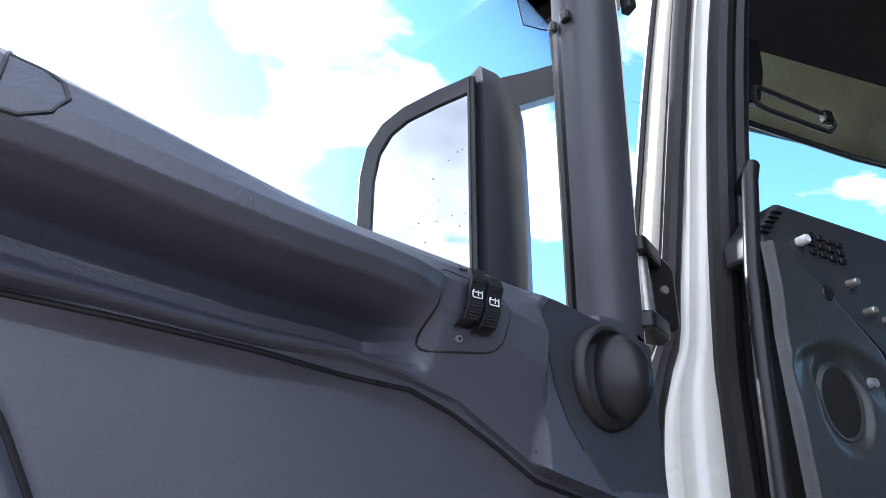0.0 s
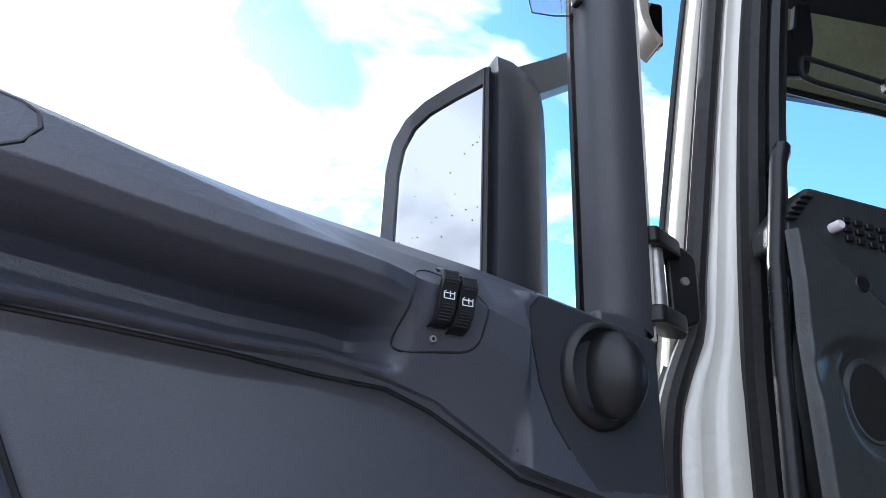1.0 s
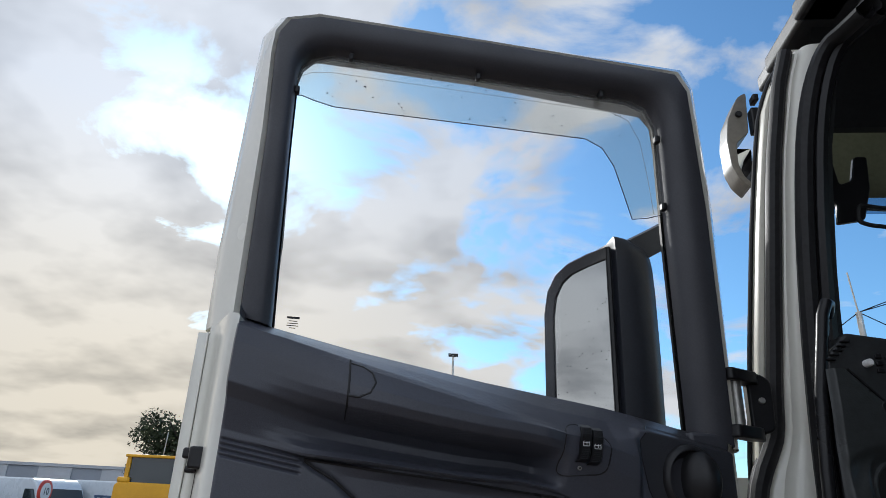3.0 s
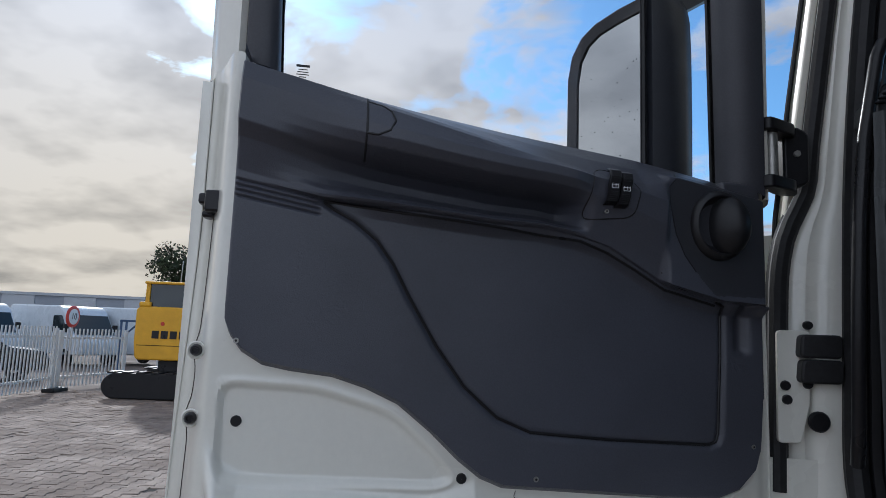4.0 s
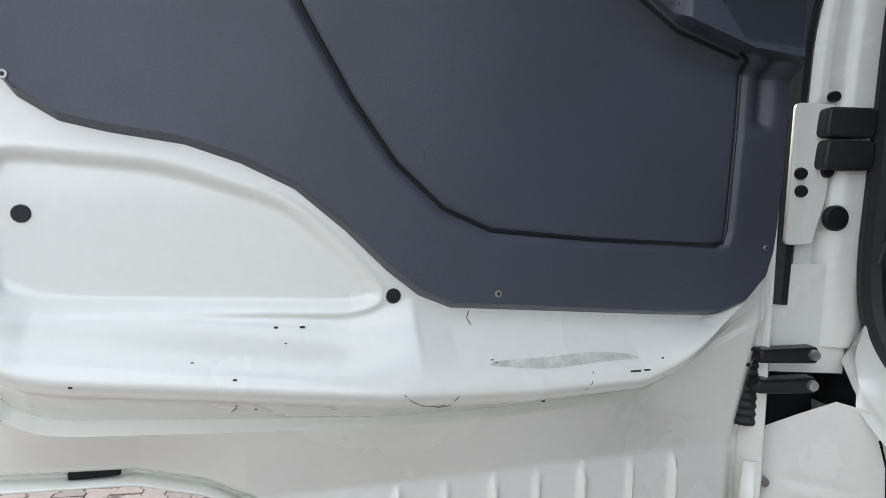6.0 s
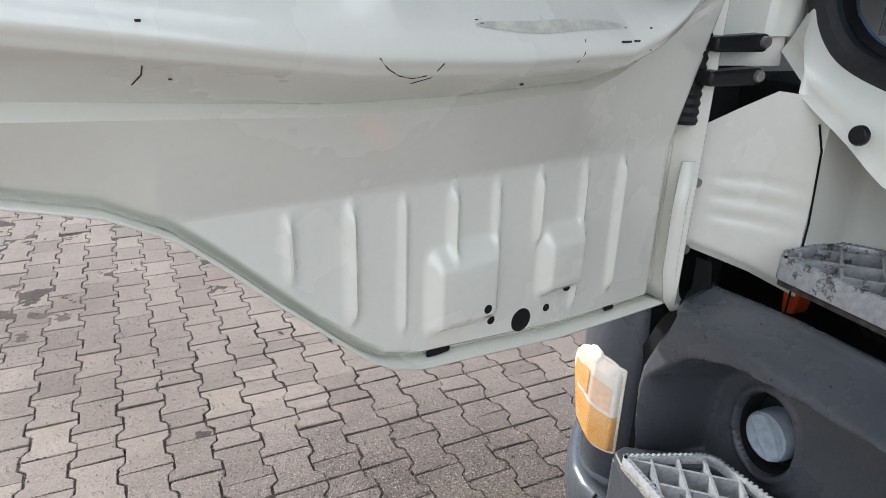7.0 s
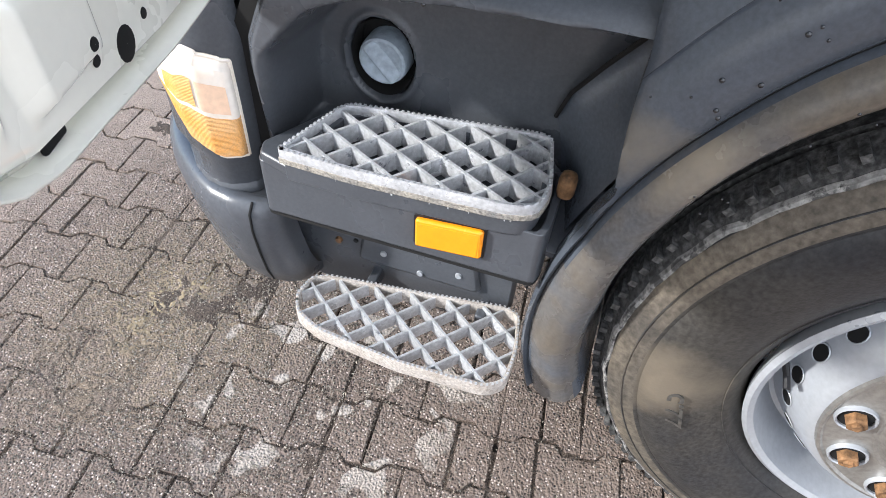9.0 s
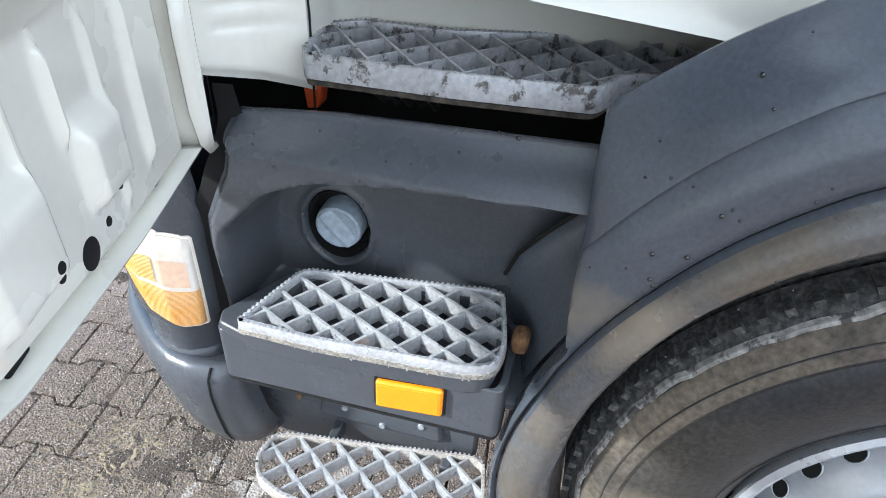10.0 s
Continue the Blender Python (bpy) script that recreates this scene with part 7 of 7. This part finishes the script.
smeared(CLOD, (0.165, 0.74, 0.0), 0.05, 0.20, (0.36, 0.285, 0.175))
mesh_ob("dried_dirt", v1, f1, CLOD, ground, "crusted dirt lying over the blocks")
# dark crumbs along the worn joints
CV, CF = [], []
octa = [(1, 0, 0), (0, 1, 0), (-1, 0, 0), (0, -1, 0), (0, 0, 0.7), (0, 0, -0.7)]
octa_faces = [(0, 1, 4), (1, 2, 4), (2, 3, 4), (3, 0, 4), (1, 0, 5), (2, 1, 5), (3, 2, 5), (0, 3, 5)]
edge = along([(*p, 0) for p in paver_outline(-0.0025) + paver_outline(-0.0025)[:1]], 0.006)
for d, x, y, z, tilt, spin in near:
    if d > 1.5:
        continue
    for p in edge:
        if noise.noise(Vector((x * 3 + p.x * 9, y * 3 + p.y * 9, 3.3))) < -0.12:
            continue
        s = rng_.uniform(0.0012, 0.0034)
        q = (p.x + rng_.normal(0, 0.0028), p.y + rng_.normal(0, 0.0028))
        px, py = x + q[0] * ct - q[1] * st_, y + q[0] * st_ + q[1] * ct
        a, o = rng_.uniform(0, 6.28), len(CV)
        CV += [(px + s * (i * math.cos(a) - j * math.sin(a)), py + s * (i * math.sin(a) + j * math.cos(a)), -0.0012 + s * (k + 0.2)) for i, j, k in octa]
        CF += [tuple(o + i for i in f) for f in octa_faces]
crumbs = mesh_ob("joint_crumbs", CV, CF, material("dark_crumbs", (0.075, 0.058, 0.046), 0.95, stain=0.3, stain_scale=40, grain=0.3, piece=0.4), ground, "dark crumbs along the paving joints", smooth=0)
crumbs["kind"] = "stuff"
# loose grit drifted over the joints beside the bumper
GV, GF = [], []
tet = [(1, 1, 1), (1, -1, -1), (-1, 1, -1), (-1, -1, 1)]
for k in range(34000):
    if k % 3:
        x, y = rng_.normal(0.02, 0.36), rng_.normal(0.62, 0.34)
    else:
        x, y = rng_.uniform(-1.8, 0.8), rng_.uniform(-0.6, 2.6)
    s = rng_.uniform(0.0006, 0.0020) * (1.6 if rng_.random() < 0.03 else 1)
    o = len(GV)
    a = rng_.uniform(0, 6.28)
    for p in tet:
        GV.append((x + s * (p[0] * math.cos(a) - p[1] * math.sin(a)), y + s * (p[0] * math.sin(a) + p[1] * math.cos(a)), 0.001 + s * (p[2] + 0.6)))
    GF += [(o, o + 1, o + 2), (o, o + 3, o + 1), (o, o + 2, o + 3), (o + 1, o + 3, o + 2)]
grit = mesh_ob("loose_grit", GV, GF, GRIT, smooth=0)
tagged(grit, "loose sandy grit scattered over the paving", "grit", kind="stuff")

# ---- yard behind the door ----
def palisade(a, b, h, group):
    """One fence panel between two posts."""
    a, b = Vector(a), Vector(b)
    L = (b - a).length
    yaw = math.degrees(math.atan2(b.y - a.y, b.x - a.x))
    fn = thing("fence_panel", pose(a.x, a.y, 0, 0, 0, yaw), "white painted steel palisade fence panel on rubber feet", "fence", group)
    for x in (0.0, L):
        block("post", (x, 0, h / 2 + 0.05), (0.09, 0.09, h), FENCE, fn, bevel=0.008)
        block("foot", (x, -0.05, 0.05), (0.5, 0.3, 0.10), BLACK, fn, "black rubber foot", 0.02)
    for z in (0.35, h - 0.15):
        block("rail", (L / 2, 0, z), (L, 0.04, 0.06), FENCE, fn, bevel=0.004)
    k = int(L / 0.145)
    for i in range(k):
        block("slat", ((i + 0.5) * L / k, -0.03, h / 2 + 0.10), (0.05, 0.02, h), FENCE, fn, bevel=0.004)


palisade((-12.6, 8.6), (-11.25, 11.6), 1.55, "fence panels")
palisade((-11.15, 11.7), (-11.7, 14.8), 1.55, "fence panels")
palisade((-11.7, 14.95), (-11.5, 17.6), 1.5, "fence panels")
palisade((-11.3, 19.2), (-9.2, 21.4), 1.6, "fence panels")

ex = thing("excavator", pose(-8.33, 15.4, 0, 0, 0, 6) @ Matrix.Scale(1.1, 4), "yellow tracked excavator with dark cab glass and beacon", "excavator")
v1, f1 = prism(rounded([(-0.92, 0.84), (1.05, 0.84), (1.2, 1.0), (1.2, 2.0), (-0.88, 2.02), (-0.97, 1.96), (-0.97, 1.2)], 0.10), -1.0, 0.9, "y")
mesh_ob("counterweight", v1, f1, YELLOW, ex, "yellow rear body", bevel=0.03)
block("turntable", (0.05, -0.1, 0.70), (1.1, 1.3, 0.30), BLACK, ex, "black turntable under the body", 0.04)
cabx = new("cab")
cabx.parent = ex
cabx["label"] = "yellow framed cab with dark windows"
for px, py in ((-0.85, -0.9), (0.35, -0.9), (-0.85, 0.5), (0.35, 0.5)):
    block("cab_post", (px + 0.08, py, 2.22), (0.09, 0.10, 0.66), YELLOW, cabx, bevel=0.01)
block("cab_roof", (-0.17, -0.2, 2.55), (1.34, 1.6, 0.06), YELLOW, cabx, bevel=0.02)
block("cab_window", (-0.17, -0.9, 2.24), (1.1, 0.03, 0.58), DARKGLASS, cabx, "dark rear window", 0.004)
block("cab_window", (-0.77, -0.2, 2.24), (0.03, 1.3, 0.58), DARKGLASS, cabx, bevel=0.004)
block("engine_hood", (0.80, -0.1, 2.1), (0.75, 1.6, 0.5), YELLOW, ex, bevel=0.05)
for px in (-0.80, 0.42):
    block("grab_bracket", (px, -0.95, 2.06), (0.26, 0.12, 0.12), YELLOW, ex, "rounded yellow corner bracket", 0.04)
block("body_seam", (0.1, -1.003, 1.16), (2.0, 0.006, 0.012), HOLE, ex, bevel=0)
v1, f1 = lathe([(0, 0.07), (0.10, 0.07), (0.14, 0.05), (0.15, 0.0001)], "z", (0.30, -0.7, 2.60), 16)
mesh_ob("beacon", v1, f1, BEACON, ex, "orange beacon lamp")
v1, f1 = tube([(-0.2, -0.6, 2.56), (-0.18, -0.6, 3.1)], 0.012, 6)
mesh_ob("antenna", v1, f1, STEEL, ex)
for ty in (-1.05, 0.75):
    tk = new("track")
    tk.parent = ex
    tk["label"] = "black rubber crawler track"
    outl = rounded([(-1.35, 0.02), (1.35, 0.02), (1.5, 0.30), (1.3, 0.56), (-1.3, 0.56), (-1.5, 0.30)], 0.16)
    v1, f1 = prism(outl, ty - 0.22, ty + 0.22, "y")
    mesh_ob("track_belt", v1, f1, BLACK, tk, bevel=0.02)
    for k in range(9):
        block("track_pad", (-1.25 + 0.31 * k, ty, 0.57), (0.18, 0.46, 0.04), BLACK, tk, bevel=0.008)
# maker's lettering, as plain bars
for k in range(6):
    block("lettering_bar", (-0.50 + 0.20 * k, -1.008, 1.40), (0.15, 0.01, 0.17), BLACK, ex, bevel=0)
disc((-0.36, -1.012, 1.64), 0.045, "y", 0.02, RED, "reflector", ex)


def van(x, y, yaw, name_label):
    vn = thing("van", pose(x, y, 0, 0, 0, yaw), name_label, "van", "parked vans")
    side_ = rounded([(-2.7, 0.45), (2.9, 0.45), (2.95, 1.05), (2.3, 1.25), (1.55, 2.25), (1.2, 2.45), (-2.6, 2.5), (-2.75, 2.3)], 0.15)
    v1, f1 = prism(side_, -0.95, 0.95, "y")
    mesh_ob("body", v1, f1, VAN, vn, bevel=0.06)
    v1, f1 = prism([(1.70, 2.05), (2.32, 1.27), (2.36, 1.28), (1.74, 2.08)], -0.85, 0.85, "y")
    mesh_ob("windscreen", v1, f1, DARKGLASS, vn)
    for sy in (-0.955, 0.955):
        v1, f1 = prism(rounded([(0.85, 1.35), (1.95, 1.35), (1.45, 2.05), (0.85, 2.05)], 0.05), sy - 0.01, sy + 0.01, "y")
        mesh_ob("side_window", v1, f1, DARKGLASS, vn)
        for wx in (-1.7, 1.9):
            v1, f1 = lathe([(-0.1, 0.2), (-0.11, 0.33), (0.1, 0.35), (0.11, 0.2)], "y", (wx, sy * 0.93, 0.35), 20)
            mesh_ob("wheel", v1, f1, BLACK, vn)
        block("door_mirror", (2.0, sy * 1.12, 1.55), (0.12, 0.2, 0.3), BLACK, vn, bevel=0.03)


van(-22.5, 24.2, -25, "parked white panel van behind the fence")
van(-19.4, 26.0, -25, "parked white panel van behind the fence")
van(-15.6, 26.8, -20, "parked white panel van behind the fence")
van(-27.0, 25.5, -25, "parked white panel van behind the fence")

# added black car; it stands in for shade and dark fronts behind the fence
car = thing("car", pose(-15.9, 16.8, 0, 0, 0, 41), "made-up black hatchback standing in for the dark behind the palisade fence", "car")
CAR_PAINT = material("stand_in_car_black", (0.012, 0.013, 0.015), 0.25, stain=0.05, coat=0.6)
v1, f1 = prism(rounded([(-2.0, 0.32), (2.05, 0.32), (2.1, 0.70), (1.95, 0.88), (1.05, 0.98), (0.45, 1.42), (-1.3, 1.46), (-1.95, 1.05), (-2.05, 0.7)], 0.12), -0.86, 0.86, "y")
mesh_ob("body", v1, f1, CAR_PAINT, car, bevel=0.06)
for sy in (-0.865, 0.865):
    for poly_ in ([(-1.25, 1.02), (-0.25, 1.02), (-0.25, 1.36), (-1.05, 1.38)], [(-0.18, 1.02), (0.85, 1.02), (0.38, 1.36), (-0.18, 1.36)]):
        v1, f1 = prism(rounded(poly_, 0.05), sy - 0.008, sy + 0.008, "y")
        mesh_ob("side_window", v1, f1, DARKGLASS, car)
    for wx in (-1.25, 1.3):
        v1, f1 = lathe([(-0.1, 0.18), (-0.11, 0.29), (0.1, 0.31), (0.11, 0.18)], "y", (wx, sy * 0.95, 0.31), 20)
        mesh_ob("wheel", v1, f1, BLACK, car)

sgn = thing("road_sign", pose(-14.45, 19.4, 0, 0, 0, 92), "round speed limit sign with red rim on a post", "road sign")
v1, f1 = tube([(0, 0.03, 0), (0, 0.03, 2.1)], 0.03, 8)
mesh_ob("post", v1, f1, STEEL, sgn)
disc((0, 0, 1.95), 0.36, "y", 0.045, RED, "sign_rim", sgn, "red rim", 28)
disc((0, -0.006, 1.95), 0.26, "y", 0.01, SYMBOL, "sign_face", sgn, "white face", 28)
letters("10", 0.30, Matrix.Translation((0, -0.012, 1.95)) @ Matrix.Rotation(radians(90), 4, "X"), BLACK, sgn, "black number 10", 0.002)

wh = thing("warehouse", pose(-38, 62, 0, 0, 0, 18), "long low grey warehouse with light cladding panels", "warehouse")
block("wall", (0, 0, 2.07), (80, 14, 4.15), WALLGREY, wh, bevel=0)
block("roof_edge", (0, -7.05, 4.2), (80.2, 0.3, 0.25), WALLGREY2, wh, bevel=0)
for k in range(16):
    block("cladding_panel", (-37.5 + 5 * k, -7.06, 2.9), (2.6, 0.1, 2.3), WALLGREY2, wh, bevel=0)

gate = thing("gate_frame", pose(-12.9, 19.6, 0, 0, 0, 25), "blue painted steel frame of a yard gate with a slanted stay", "gate")
for x in (0.0, 0.16):
    block("post", (x, 0, 0.95), (0.07, 0.07, 1.9), material("blue_gate_paint", (0.05, 0.10, 0.20), 0.5, stain=0.1), gate, bevel=0.008)
block("top_rail", (0.6, 0, 1.88), (1.3, 0.07, 0.07), bpy.data.materials["blue_gate_paint"], gate, bevel=0.008)
v1, f1 = tube([(0.16, 0, 1.45), (0.55, 0, 1.84)], 0.03, 8)
mesh_ob("stay", v1, f1, bpy.data.materials["blue_gate_paint"], gate)

tree = thing("tree", pose(-16.3, 32.5, 0) @ Matrix.Scale(1.22, 4), "dark leafy tree behind the excavator", "tree")
v1, f1 = tube([(0, 0, 0), (0.05, 0, 1.2), (-0.05, 0.1, 2.4), (0, 0, 4.2)], [0.22, 0.18, 0.13, 0.05], 10)
mesh_ob("trunk", v1, f1, BARK, tree)
for k in range(7):
    a = k * 0.9
    v1, f1 = tube([(0, 0, 1.6 + 0.3 * k), (0.8 * math.cos(a), 0.8 * math.sin(a), 2.4 + 0.3 * k), (1.5 * math.cos(a), 1.5 * math.sin(a), 3.0 + 0.3 * k)], [0.07, 0.045, 0.02], 6)
    mesh_ob("limb", v1, f1, BARK, tree)
LV, LF = [], []
blobs = [(rng_.normal(0, 0.92), rng_.normal(0, 0.8), rng_.uniform(1.7, 4.6), rng_.uniform(0.45, 0.85)) for _ in range(64)]
for k in range(17000):
    bx, by, bz, br = blobs[rng_.integers(len(blobs))]
    d = rng_.normal(0, 1, 3)
    d /= np.linalg.norm(d)
    r = br * rng_.uniform(0.55, 1.05)
    c = np.array([bx, by, bz]) + d * r
    u = rng_.normal(0, 1, 3)
    u /= np.linalg.norm(u)
    w = np.cross(u, d)
    s = rng_.uniform(0.05, 0.12)
    o = len(LV)
    LV += [tuple(c + u * s), tuple(c + w * s * 0.6), tuple(c - u * s), tuple(c - w * s * 0.6)]
    LF.append((o, o + 1, o + 2, o + 3))
me = bpy.data.meshes.new("crown")
me.from_pydata(LV, [], LF)
me.materials.append(LEAF)
cr = new("crown", me)
cr.parent = tree

lp = thing("street_lamp", pose(-4.8, 60, 0), "tall floodlight mast far beyond the truck", "lamp post")
v1, f1 = tube([(0, 0, 0), (0, 0, 15.5)], 0.10, 8)
mesh_ob("pole", v1, f1, STEEL, lp)
block("lamp_head", (0, 0, 15.7), (0.9, 0.4, 0.25), BLACK, lp)
mast = thing("radio_mast", pose(16.6, 30, 0), "grey antenna mast with guy wires beyond the windscreen", "mast")
v1, f1 = tube([(0, 0, 0), (0, 0, 11.4)], [0.22, 0.14], 8)
mesh_ob("pole", v1, f1, STEEL, mast)
v1, f1 = tube([(0, 0, 11.3), (-0.15, 0, 13.4)], 0.04, 6)
mesh_ob("antenna", v1, f1, STEEL, mast)
for p in ((3.0, 0, 12.6), (-1.2, 0, 10.5), (1.5, 0, 10.6), (9.0, 2, 14.5)):
    v1, f1 = tube([(0, 0, 11.4), p], 0.025, 5)
    mesh_ob("guy_wire", v1, f1, BLACK, mast)
